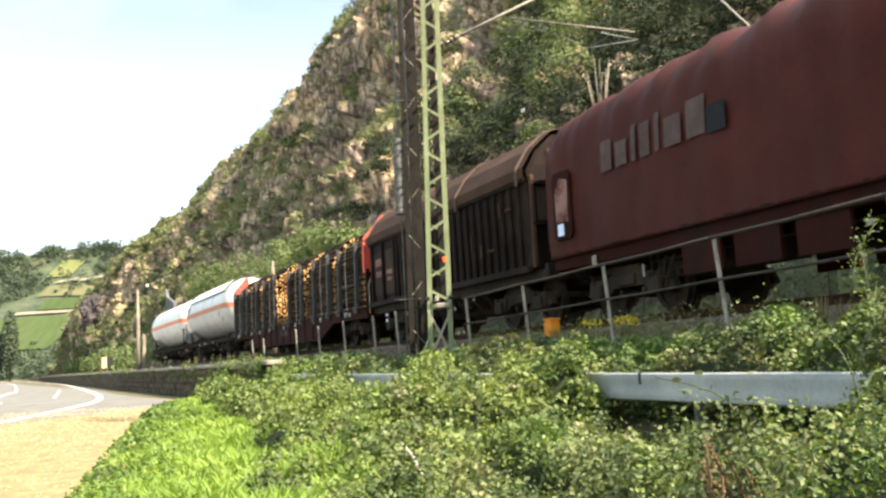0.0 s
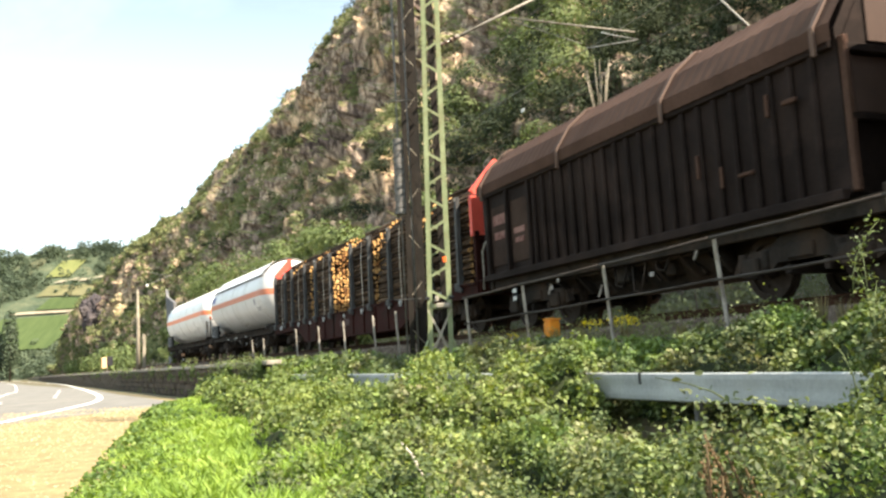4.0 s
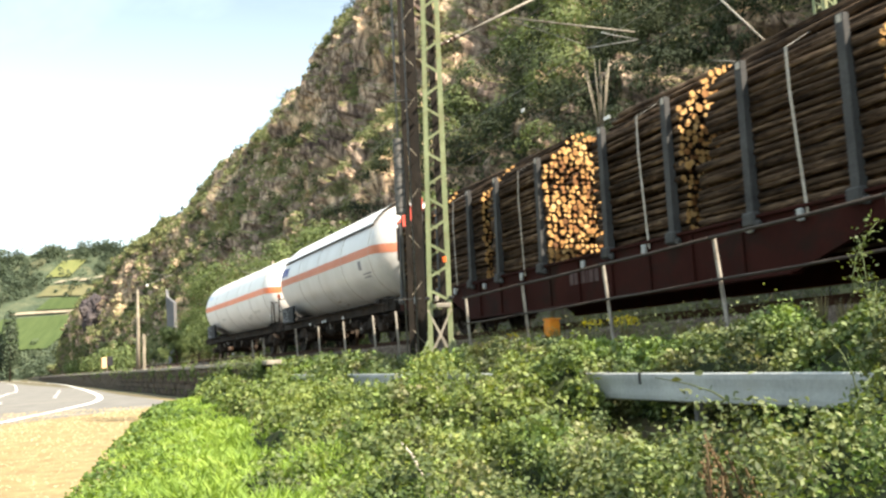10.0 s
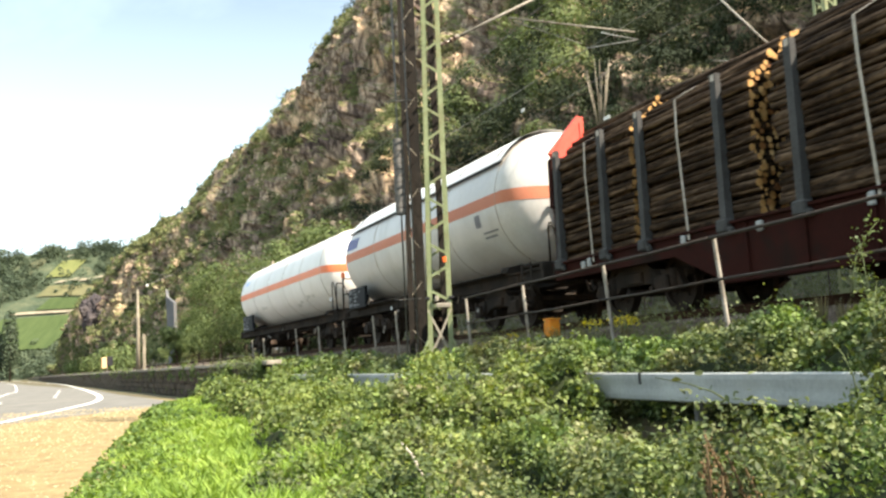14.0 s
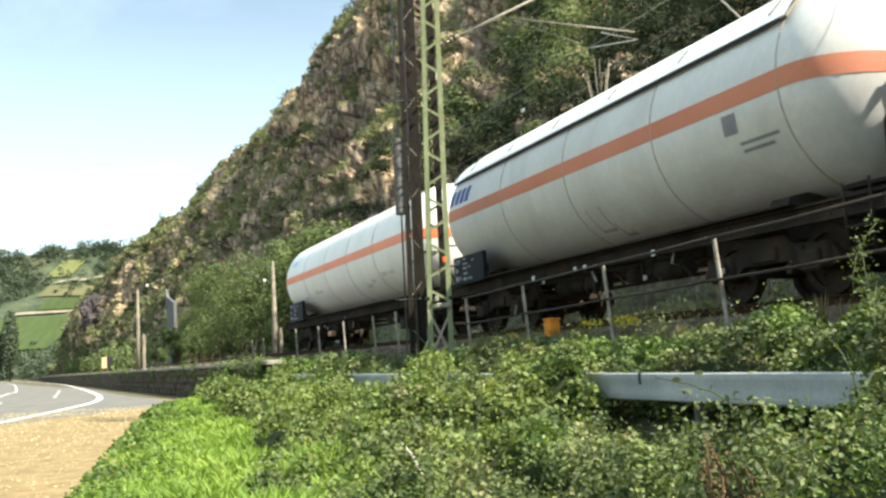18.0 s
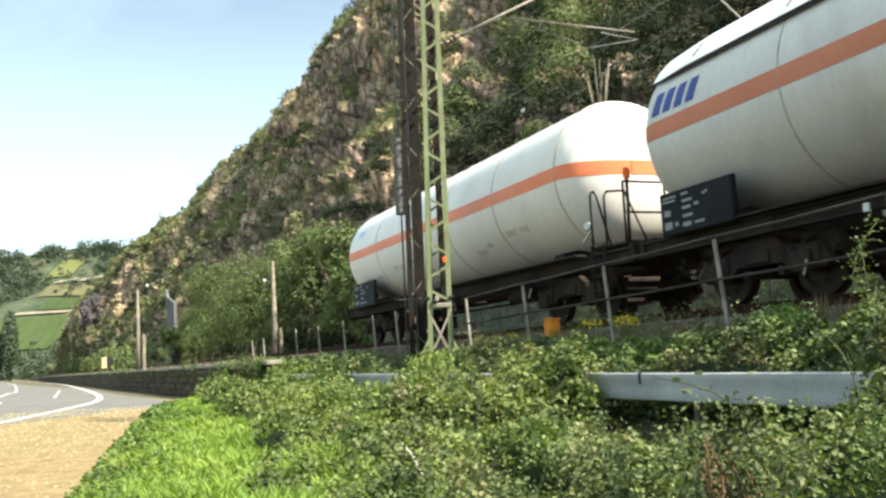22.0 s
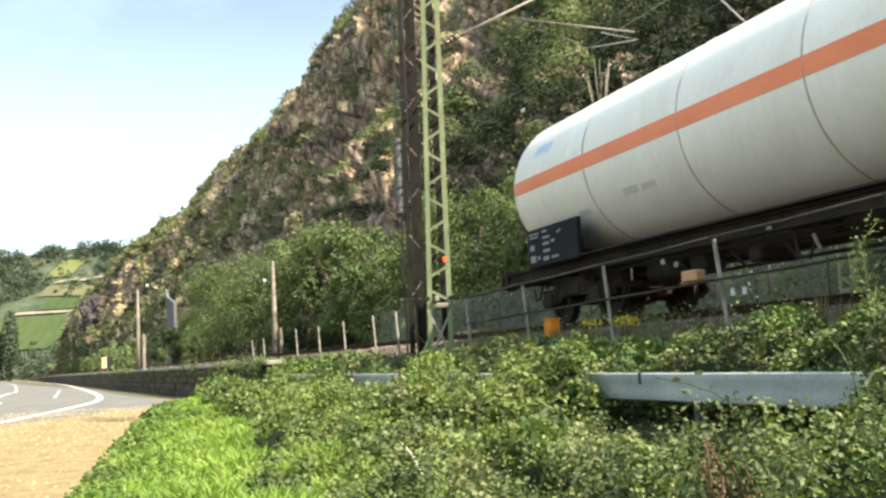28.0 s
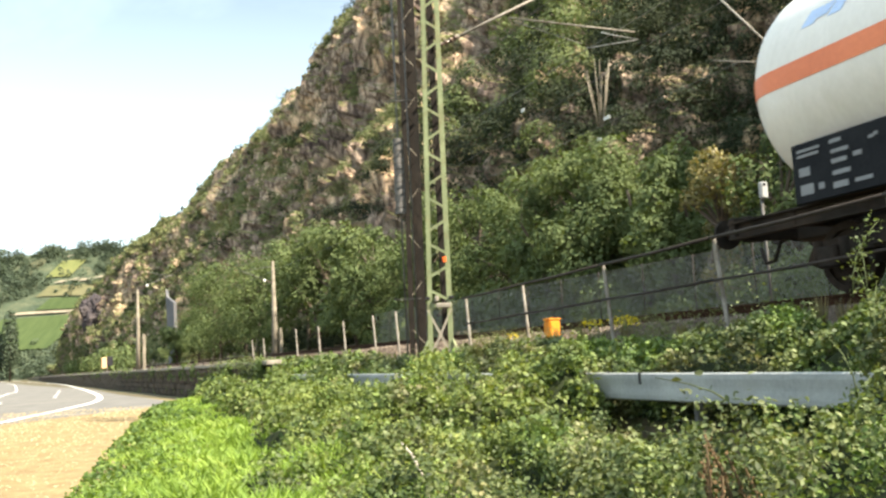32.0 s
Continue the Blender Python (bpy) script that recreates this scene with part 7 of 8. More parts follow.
# ---- plants -----------------------------------------------------------
def tree(s, lat, z0, height, width, mat, label, n=5200, seed=0, size=0.30):
    """A tapered trunk with limbs and a crown of clumps of small leaf sprays."""
    rnd = random.Random(seed)
    x, y = along(s, lat)
    ob = thing("tree", label, "tree", Matrix.Translation((float(x), float(y), z0)), "trees behind the tracks")
    tr = Shape()
    bend = [(rnd.uniform(-0.3, 0.3) * k, rnd.uniform(-0.3, 0.3) * k, height * 0.72 * k / 4) for k in range(5)]
    tr.tube(bend, [0.20, 0.17, 0.13, 0.09, 0.05], 8)
    lobes = []
    for k in range(16):
        a, h = rnd.uniform(0, 2 * math.pi), rnd.uniform(0.12, 0.95)
        spread = width * 0.5 * (1 - (h - 0.45) ** 2 * 1.5) * rnd.uniform(0.35, 0.9)
        c = Vector((math.cos(a) * spread, math.sin(a) * spread, height * h))
        root = Vector(bend[min(4, 1 + int(h * 3))])
        tr.tube([root, root.lerp(c, 0.5) + Vector((0, 0, 0.2)), c], [0.07, 0.045, 0.015], 6)
        lobes.append((c, width * rnd.uniform(0.15, 0.27)))
    part("trunk", tr, M_TRUNK, ob, "grey brown trunk with limbs")
    rng = np.random.default_rng(seed + 50)
    cs, outs = [], []
    for c, r in lobes:
        m = int(n / len(lobes) * (r / (width * 0.21)) ** 1.5)
        d = unit(rng.normal(0, 1, (m, 3)))
        bump = 1 + 0.3 * np.sin(d[:, :1] * 6 + c.x * 3) * np.cos(d[:, 2:3] * 5 + c.y * 2)
        cs.append(np.array(c) + d * r * bump * rng.uniform(0.5, 1.0, (m, 1)) ** 0.6 * np.array([1, 1, 0.85]))
        outs.append(d)
    cc, oo = np.concatenate(cs), np.concatenate(outs)
    keep = cc[:, 2] > 0.2
    if s < -44:
        # bare and shady under the outer boughs
        keep &= (cc[:, 2] > 1.9 + 0.5 * np.sin(cc[:, 0] * 2.1) + 0.4 * np.cos(cc[:, 1] * 1.7)) | (np.hypot(cc[:, 0], cc[:, 1]) < 0.16 * width)
    v, q = card_arrays(cc[keep], np.full(keep.sum(), size), oo[keep], 0.42, 0.7)
    part("crown", array_mesh("crown", v, q, (mat,)), mat, ob, "dense uneven green crown" if mat is M_LEAF_TREE else "thin yellowing crown")


TREES = [(-132, 11.5, 7.5, 7), (-127.5, 7.6, 6.0, 4.5), (-124, 12, 11.5, 9), (-115, 11, 11.5, 9), (-106, 12, 11.5, 9), (-97, 11, 11.0, 8.5), (-89, 11, 11.0, 8), (-82, 12, 10.5, 8), (-75, 11, 10.2, 7.5),
         (-69, 12, 9.6, 7), (-63, 11, 9.2, 7), (-57.5, 11.5, 9.0, 6.5), (-52, 11, 8.6, 6), (-47.5, 12, 8.8, 6), (-43, 11, 8.4, 6), (-39.5, 11.8, 8.6, 5.5), (-38.0, 9.9, 7.0, 5.0), (-36, 10.8, 8.0, 5.5), (-34.6, 9.8, 6.4, 4.6), (-33, 11.2, 7.8, 5.0), (-30.2, 10.6, 6.2, 4.2)]
for k, (s, lat, h, w) in enumerate(TREES):
    tree(s, lat, 1.7, h, w, M_LEAF_TREE, "leafy green tree behind the railway" if s > -80 else "leafy green tree far along the railway", 11500 if s > -80 else 6500, k, 0.165 if s > -60 else 0.25)
tree(-26.4, 9.4, 1.7, 5.6, 2.5, M_LEAF_YELLOW, "small yellowing tree beside the fence", 4200, 77, 0.12)
tree(-24.6, 11.0, 1.7, 6.0, 4.0, M_LEAF_TREE, "dark green shrub tree under the rock", 7000, 78, 0.15)
tree(-21.0, 10.5, 1.7, 5.2, 4.0, M_LEAF_TREE, "dark green shrub tree under the rock", 7000, 79, 0.14)


def undergrowth():
    """Bushes along the foot of the slope, behind the mesh fence."""
    cs, os_, zs = [], [], []
    for k in range(46):
        s = RNG.uniform(-56, -8)
        r = RNG.uniform(0.5, 1.15)
        c, o, z = bush_flecks(np.array(at(float(s), RNG.uniform(8.0, 9.4), 1.75 + r * RNG.uniform(0.4, 1.0))), r, 0.13, 0.95, 1100, 0.7)
        cs.append(c), os_.append(o), zs.append(z)
    v, q = card_arrays(np.concatenate(cs), np.concatenate(zs), np.concatenate(os_), 0.4, 0.7)
    tagged(new("undergrowth", array_mesh("undergrowth", v, q, (M_LEAF_TREE,))), "green bushes at the foot of the slope behind the fence", "bushes", "", "stuff")


undergrowth()


def wall_plants():
    """Ivy and weeds hanging over the stone wall and growing at its foot."""
    cs, os_, zs = [], [], []
    for k in range(120):
        s = -30.6 - 44 * RNG.uniform(0, 1) ** 2.2
        hang = RNG.uniform() < 0.7
        r = RNG.uniform(0.10, 0.30) if s > -44 else RNG.uniform(0.08, 0.20)
        c, o, z = bush_flecks(np.array(at(float(s), -4.66, RNG.uniform(0.75, 1.3) if hang else RNG.uniform(0.05, 0.3))), r, 0.055, 1.5, 260, 0.4)
        cs.append(c), os_.append(o), zs.append(z)
    v, q = card_arrays(np.concatenate(cs), np.concatenate(zs), np.concatenate(os_), 0.5, 0.7)
    tagged(new("wall_plants", array_mesh("wall_plants", v, q, (M_LEAF_BRAMBLE,))), "ivy and weeds hanging over the stone wall", "plants", "", "stuff")


wall_plants()


def bare_stems():
    """Pale upright stems above the trees."""
    rnd = random.Random(4)
    ob = thing("bare_shrub", "pale bare-stemmed shrub on the slope", "shrub", Matrix.Translation(at(-41.3, 15.5, 12.4)))
    for k in range(14):
        x = rnd.uniform(-0.55, 0.55)
        sh = Shape().tube([(x * 0.3, 0, 0), (x, rnd.uniform(-0.3, 0.3), 1.5), (x * 1.6, 0, 3.2 + rnd.uniform(-0.5, 0.5))], [0.035, 0.024, 0.010], 6)
        part("stem", sh, M_POLE, ob)


bare_stems()


def bramble_edge(s):
    """Where the thicket ends towards the grass."""
    base = np.interp(s, [-42, -39, -30, -20, -14, -9, -5, 2], [-4.7, -4.9, -5.9, -6.9, -7.6, -8.5, -8.7, -8.7])
    return base + (0.28 * np.sin(s * 1.25 + 0.6) + 0.16 * np.sin(s * 2.9)) * np.clip((-6.5 - s) / 2, 0, 1) * np.clip((s + 41) / 4, 0, 1)


def bramble_height(s, lat):
    """Height of the thicket over the ground; arrays."""
    e = bramble_edge(s)
    t = np.clip((lat - e) / (-4.0 - e), 0, 1)
    h = 0.22 + 0.86 * t ** 0.75
    # the stretch where the barrier shows is lower in front of it
    win = np.clip((s + 12.4) / 0.6, 0, 1) * np.clip((-8.2 - s) / 0.6, 0, 1)
    h = h * (1 - win) + np.minimum(h, 0.50 - 0.17 * (lat + 6.2)) * win
    h = h + 0.12 * np.clip((-12.4 - s) / 0.6, 0, 1) * np.clip((s + 18.8) / 0.8, 0, 1) * np.clip((lat + 6.0) / 0.8, 0, 1)
    # low lanes where the barrier shows farther off
    for s0, wide in ((-20.4, 2.1), (-26.4, 1.4), (-33.0, 2.2)):
        mid = s0 * (1 + (lat + 4.36) * 0.155)
        gap = np.exp(-((s - mid) / wide) ** 4) * np.clip((lat + 7.0) / 0.6, 0, 1)
        h = h - (h - 0.40) * 0.85 * gap
    return h + wobble(s, lat) * (1 - 0.5 * win)


def wobble(s, lat):
    """Uneven mounds at several sizes."""
    lump = np.sin(s * 1.9 + lat * 1.3) * np.cos(s * 0.8 - lat * 2.1) * 0.10 + np.sin(s * 4.3 + 1) * np.cos(lat * 4.7) * 0.07
    lump = lump + 0.06 * np.sin(s * 7.1 + 2.0 * np.sin(lat * 3.0)) * np.sin(lat * 8.3 + s) + 0.10 * np.sin(s * 0.9 + 2.0) * np.sin(lat * 1.6 + 0.5)
    lump = lump * 1.5 + 0.13 * np.sin(s * 2.6 + 1.1 * np.sin(lat * 1.9)) * np.sin(lat * 2.4 + 0.9 * np.sin(s * 1.4) + 1.0) + 0.11 * np.abs(np.sin(s * 2.7 + 1.5 * np.sin(lat * 2.2))) * np.abs(np.sin(lat * 3.1 + 0.8 * np.sin(s * 2.1))) - 0.04
    return lump + 0.045 * np.sin(s * 13.0 + lat * 5.0) * np.cos(lat * 15.0 - s * 3.0)


def back_height(s, lat):
    """Height of the growth between the barrier and the fence."""
    top = np.interp(s, [-42, -36, -25, -21.5, -19.5, -17, -13.8, -11.8, -10.9, -10.2, -9.6, -8.9, -8.2, -6, 4],
                    [1.32, 1.30, 1.30, 1.14, 1.14, 1.38, 1.24, 1.26, 1.36, 1.50, 1.24, 1.52, 1.66, 1.6, 1.6])
    return top - 0.30 * np.clip((-3.6 - lat) / 0.7, 0, 1) - 0.15 * np.clip((lat + 3.2) / 0.4, 0, 1) + 0.05 * np.sin(s * 5 + lat * 3)


def hollow(s, lat):
    """Where the thicket opens into dark gaps: 0 to 1."""
    a = np.sin(s * 2.3 + 1.7 * np.sin(lat * 2.0 + 0.4)) * np.sin(lat * 2.8 + 1.3 * np.sin(s * 1.6))
    b = np.sin(s * 5.3 + 2.1 * np.sin(lat * 3.4)) * np.sin(lat * 6.1 + 1.6 * np.sin(s * 3.9 + 1.0))
    c = np.sin(s * 1.3 + 0.7) * np.sin(lat * 1.7 + s * 0.6)
    deep = sum(np.exp(-((s - p) ** 2 + (lat - q) ** 2) / 0.22) for p, q in ((-8.9, -7.22), (-9.3, -6.9), (-8.35, -7.1), (-8.65, -6.55), (-8.26, -6.40), (-10.2, -4.9), (-9.6, -4.9), (-8.7, -4.9), (-7.6, -5.3), (-6.6, -6.2), (-10.9, -6.8), (-8.98, -7.85), (-9.7, -6.88), (-8.0, -5.2), (-7.2, -5.8), (-7.75, -8.1)))
    return np.clip((a + 0.7 * b + 0.5 * c - 0.16) / 0.4 + 2.2 * deep, 0, 1)


def scatter(n, smin, smax, power=1.0):
    u = RNG.uniform(0, 1, n) ** power
    return smax + (smin - smax) * u


def clusters(s, lat, z, r, per):
    """Leaves on small rounded clumps: near ones folded, far ones plain. Two lists of arrays."""
    x, y = along(s, lat)
    k = len(s)
    d = unit(RNG.normal(0, 1, (k * per, 3)) + np.array([0, 0, 0.35]))
    rad = np.repeat(r, per)[:, None] * RNG.uniform(0.55, 1.05, (k * per, 1))
    c = np.repeat(np.stack([x, y, z], 1), per, 0) + d * rad * np.array([1, 1, 0.9])
    far = np.hypot(c[:, 0], c[:, 1])
    keep = (far > 3.2) & (c[:, 1] > 1.0) & (c[:, 2] > 0.02)
    c, d, far = c[keep], d[keep], far[keep]
    size = np.clip(0.016 + 0.0031 * far, 0.027, 0.10) * RNG.uniform(0.7, 1.3, len(c))
    near = far < 6.5
    return leaf_arrays(c[near], size[near], 0.3, 0.66, 0.16, d[near], 0.8), card_arrays(c[~near], size[~near] * 1.1, d[~near], 0.8, 0.7)


def leafy(name, label, s, lat, z, r, per, mat=None):
    mat = mat or M_LEAF_BRAMBLE
    (v1, q1), (v2, q2) = clusters(s, lat, z, r, per)
    me = array_mesh(name, np.concatenate([v1, v2]), np.concatenate([q1, q2 + len(v1)]), (mat,))
    tagged(new(name, me), label, "brambles", "", "stuff")


def thicket():
    n = 5400
    s = scatter(n, -42, -4.0, 1.5)
    e = bramble_edge(s)
    lat = e + (-4.42 - e) * RNG.uniform(0, 1, n)
    grow = np.clip(np.hypot(*along(s, lat)) / 9.0, 0.8, 2.2)
    z = bramble_height(s, lat) - 0.10 + RNG.uniform(-0.12, 0.10, n)
    r = RNG.uniform(0.09, 0.19, n) * grow
    # a closer second layer where the thicket comes nearest
    n2 = 4600
    s2 = scatter(n2, -15, -4.4, 1.15)
    e = bramble_edge(s2)
    lat2 = e + (-4.42 - e) * RNG.uniform(0, 1, n2)
    z2 = bramble_height(s2, lat2) - 0.13 + RNG.uniform(-0.13, 0.10, n2)
    r2 = RNG.uniform(0.07, 0.15, n2)
    # sprays that climb over the barrier
    s3 = np.concatenate([RNG.uniform(-8.95, -8.5, 34), RNG.uniform(-8.4, -7.9, 60), RNG.uniform(-12.6, -11.9, 24)])
    lat3 = RNG.uniform(-4.75, -4.5, len(s3))
    z3 = RNG.uniform(0.40, 0.92, len(s3)) + np.where(s3 > -8.4, 0.08, 0.0)
    r3 = RNG.uniform(0.05, 0.09, len(s3))
    s, lat, z, r = (np.concatenate(k) for k in ((s, s2, s3), (lat, lat2, lat3), (z, z2, z3), (r, r2, r3)))
    keep = RNG.uniform(0, 1, len(s)) > 0.96 * hollow(s, lat)
    s, lat, z, r = s[keep], lat[keep], z[keep], r[keep]
    z = z - 0.22 * hollow(s, lat)
    # the barrier shows through where the growth is thin
    thin = ((np.abs(s + 20.4) < 1.9) | (np.abs(s + 26.4) < 1.2) | (np.abs(s + 33.0) < 1.9)) & (lat > -5.2) & (RNG.uniform(0, 1, len(s)) < 0.6) | (np.abs(s + 10.2) < 1.2) & (lat > -5.4) & (lat < -4.78) & (RNG.uniform(0, 1, len(s)) < 0.6)
    s, lat, z, r = s[~thin], lat[~thin], z[~thin], r[~thin]
    lime = RNG.uniform(0, 1, len(s)) < np.clip((-s - 8.5) / 8 + 0.25 * np.sin(s * 1.1 + lat * 1.7), 0.06, 0.78)
    leafy("bramble_thicket", "dense sunlit bramble thicket in front of the barrier", s[~lime], lat[~lime], z[~lime], r[~lime], 31)
    leafy("weed_growth", "bright lime green weeds growing among the brambles", s[lime], lat[lime], z[lime], r[lime], 30, M_LEAF_LIME)
    n = 2900
    s = np.concatenate([scatter(n - 900, -42, -3.0, 1.4), RNG.uniform(-16, -6.5, 900)])
    face = RNG.uniform(0, 1, n) < 0.34
    lat = np.where(face, -4.12, RNG.uniform(-4.0, -3.0, n))
    top = back_height(s, lat)
    grow = np.clip(np.hypot(*along(s, lat)) / 10.0, 0.8, 2.0)
    z = np.where(face, 0.35 + (top - 0.4) * RNG.uniform(0, 1, n), top - 0.09 + RNG.uniform(-0.08, 0.05, n))
    leafy("bank_growth", "leafy green growth on the embankment edge", s, lat, z, RNG.uniform(0.07, 0.14, n) * grow, 28)
    # a near-black sheet under the leaves; its colour stands for inner shade
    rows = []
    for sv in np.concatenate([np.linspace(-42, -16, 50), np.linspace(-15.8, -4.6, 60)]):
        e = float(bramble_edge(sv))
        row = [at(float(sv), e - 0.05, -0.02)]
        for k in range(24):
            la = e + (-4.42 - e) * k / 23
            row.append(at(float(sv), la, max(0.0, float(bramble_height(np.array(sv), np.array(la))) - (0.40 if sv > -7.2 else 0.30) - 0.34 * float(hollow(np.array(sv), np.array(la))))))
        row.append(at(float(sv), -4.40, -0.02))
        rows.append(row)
    solid("thicket_core", Shape().sheet(rows), M_CORE_SHADE, "near-black sheet inside the brambles, coloured for leaf shade", "brambles", "stuff")
    # a second sheet, coloured for shade, inside the bank growth
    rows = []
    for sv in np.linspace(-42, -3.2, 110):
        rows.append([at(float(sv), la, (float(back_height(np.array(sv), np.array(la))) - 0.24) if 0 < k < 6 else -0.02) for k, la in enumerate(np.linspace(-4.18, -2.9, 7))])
    solid("bank_core", Shape().sheet(rows), M_CORE_SHADE, "near-black sheet inside the bank growth, coloured for leaf shade", "brambles", "stuff")


M_CORE_SHADE = surface("thicket_shade", (0.008, 0.012, 0.004), (0.024, 0.034, 0.010), 6.0, 30.0, 0.9, 0.3)
thicket()


def shoots():
    """Long bramble shoots and tall weeds that stand out of the thicket."""
    rnd = random.Random(11)
    spec = [(-8.75, -4.0, 1.5, 0.75), (-8.5, -4.1, 1.5, 0.55), (-8.3, -4.3, 1.3, 0.6), (-10.3, -3.7, 1.3, 0.4), (-10.6, -3.6, 1.25, 0.35), (-8.0, -4.6, 1.0, 0.7), (-7.6, -5.2, 0.8, 0.6), (-9.2, -4.2, 1.1, 0.4)]
    for k in range(34):
        s = rnd.uniform(-24, -6)
        lat = float(bramble_edge(s)) + rnd.uniform(0.4, 3.2)
        if lat > -4.5:
            lat = -3.6
        if -12.6 < s < -7.4 and lat > -6.5:
            lat = -7.2
        z = float(back_height(np.array(s), np.array(lat))) if lat > -4.3 else float(bramble_height(np.array(s), np.array(lat)))
        spec.append((s, lat, z - 0.1, rnd.uniform(0.18, 0.36)))
    for s, lat, z, h in spec:
        ob = thing("bramble_shoot", "arching leafy bramble shoot above the thicket", "plant", Matrix.Translation(at(s, lat, z)), "bramble shoots")
        dx, dy = rnd.uniform(-0.3, 0.3), rnd.uniform(-0.2, 0.2)
        pts = [Vector((dx * u * u, dy * u * u, h * (u - 0.18 * u * u))) for u in (0, 0.25, 0.5, 0.75, 1.0)]
        part("stem", Shape().tube(pts, [0.005, 0.0045, 0.004, 0.003, 0.002], 5), M_LEAF_BRAMBLE, ob)
        n = int(34 * h / 0.4)
        u = RNG.uniform(0.1, 1.0, n)
        c = np.stack([dx * u * u, dy * u * u, h * (u - 0.18 * u * u)], 1) + RNG.normal(0, 0.055, (n, 3))
        v, q = leaf_arrays(c, np.full(n, 0.036), 0.5, 0.62, 0.15)
        part("leaf_spray", array_mesh("leaf_spray", v, q, (M_LEAF_BRAMBLE,)), M_LEAF_BRAMBLE, ob)["kind"] = "stuff"


shoots()


M_TUFT_DARK = surface("dry_brown_stem", (0.05, 0.034, 0.018), (0.11, 0.075, 0.04), 20.0, 90.0, 0.9, 0.0)


def weeds():
    """Dry dock stalks, feathery weeds and yellow flowers."""
    for s, lat, h, dx in ((-6.0, -7.53, 0.40, 0.0), (-6.02, -7.50, 0.33, -0.03), (-5.98, -7.52, 0.28, 0.03), (-6.0, -7.36, 0.43, -0.15), (-5.98, -7.33, 0.36, -0.11), (-5.97, -7.29, 0.30, -0.08)):
        ob = thing("dry_stalk", "reddish brown dry dock stalk among brambles", "plant", Matrix.Translation(at(s, lat, 0.42)), "dry stalks")
        part("stem", Shape().tube([(0, 0, 0), (dx * 0.35, 0.01, h * 0.35), (dx * 0.65, -0.01, h * 0.7), (dx, 0, h)], [0.009, 0.008, 0.006, 0.003], 6), M_TUFT_DARK, ob)
        n = 90
        u = RNG.uniform(0.3, 1, n)
        c = np.stack([dx * u, 0 * u, h * u], 1) + RNG.normal(0, 0.011, (n, 3))
        v, q = card_arrays(c, np.full(n, 0.014))
        part("seed_head", array_mesh("seed_head", v, q, (M_DRY,)), M_DRY, ob)["kind"] = "stuff"
    for s, lat, z, h, w in ((-14.0, -2.6, 1.25, 0.42, 0.18), (-13.5, -2.7, 1.25, 0.36, 0.2), (-14.6, -2.8, 1.2, 0.4, 0.2), (-16.2, -2.7, 1.2, 0.35, 0.25), (-18.2, -2.8, 1.2, 0.38, 0.2), (-15.3, -2.75, 1.2, 0.30, 0.26), (-17.2, -2.8, 1.2, 0.30, 0.26), (-12.6, -2.75, 1.2, 0.26, 0.24), (-11.8, -2.8, 1.2, 0.24, 0.22), (-19.4, -2.8, 1.2, 0.30, 0.26), (-16.7, -2.8, 1.25, 0.34, 0.2), (-15.0, -2.85, 1.25, 0.44, 0.22), (-13.2, -2.8, 1.25, 0.44, 0.2), (-12.2, -2.8, 1.25, 0.46, 0.16), (-18.8, -2.8, 1.25, 0.36, 0.2), (-17.7, -2.85, 1.25, 0.42, 0.2)):
        ob = thing("tall_weed", "feathery grey green weed beside the track", "plant", Matrix.Translation(at(s, lat, z)), "tall weeds")
        n = 240
        u = RNG.uniform(0, 1, n)
        c = np.stack([RNG.normal(0, w, n) * (0.4 + u), RNG.normal(0, w, n) * (0.4 + u), h * u], 1)
        v, q = leaf_arrays(c, np.full(n, 0.05), 0.2, 0.3, 0.1)
        part("leaf_spray", array_mesh("leaf_spray", v, q, (M_WEED,)), M_WEED, ob)["kind"] = "stuff"
    for s, lat, z in ((-15.5, -2.5, 1.58), (-15.25, -2.55, 1.55), (-14.7, -2.45, 1.58), (-14.5, -2.5, 1.6), (-14.3, -2.5, 1.54), (-17.9, -2.6, 1.5)):
        ob = thing("yellow_flower_plant", "small plant with bright yellow flower heads", "flower", Matrix.Translation(at(s, lat, z)), "yellow flowers")
        n = 40
        c = RNG.normal(0, 1, (n, 3)) * np.array([0.07, 0.07, 0.035])
        v, q = card_arrays(c, np.full(n, 0.045))
        part("flower_head", array_mesh("flower_head", v, q, (M_FLOWER,)), M_FLOWER, ob)["kind"] = "stuff"
        part("stem", Shape().tube([(0, 0, -0.4), (0, 0, 0)], 0.006, 5), M_WEED, ob)
    ob = thing("dry_twig", "pale bare twig lying in the brambles", "twig", Matrix.Translation(at(-9.0, -7.68, 0.47)))
    part("stem", Shape().tube([(-0.1, 0, 0.17), (-0.03, 0.02, 0.08), (0.02, 0, -0.03), (0.05, 0.03, -0.14), (0.08, 0, -0.24)], [0.005, 0.010, 0.012, 0.009, 0.005], 6), M_STRAP, ob)


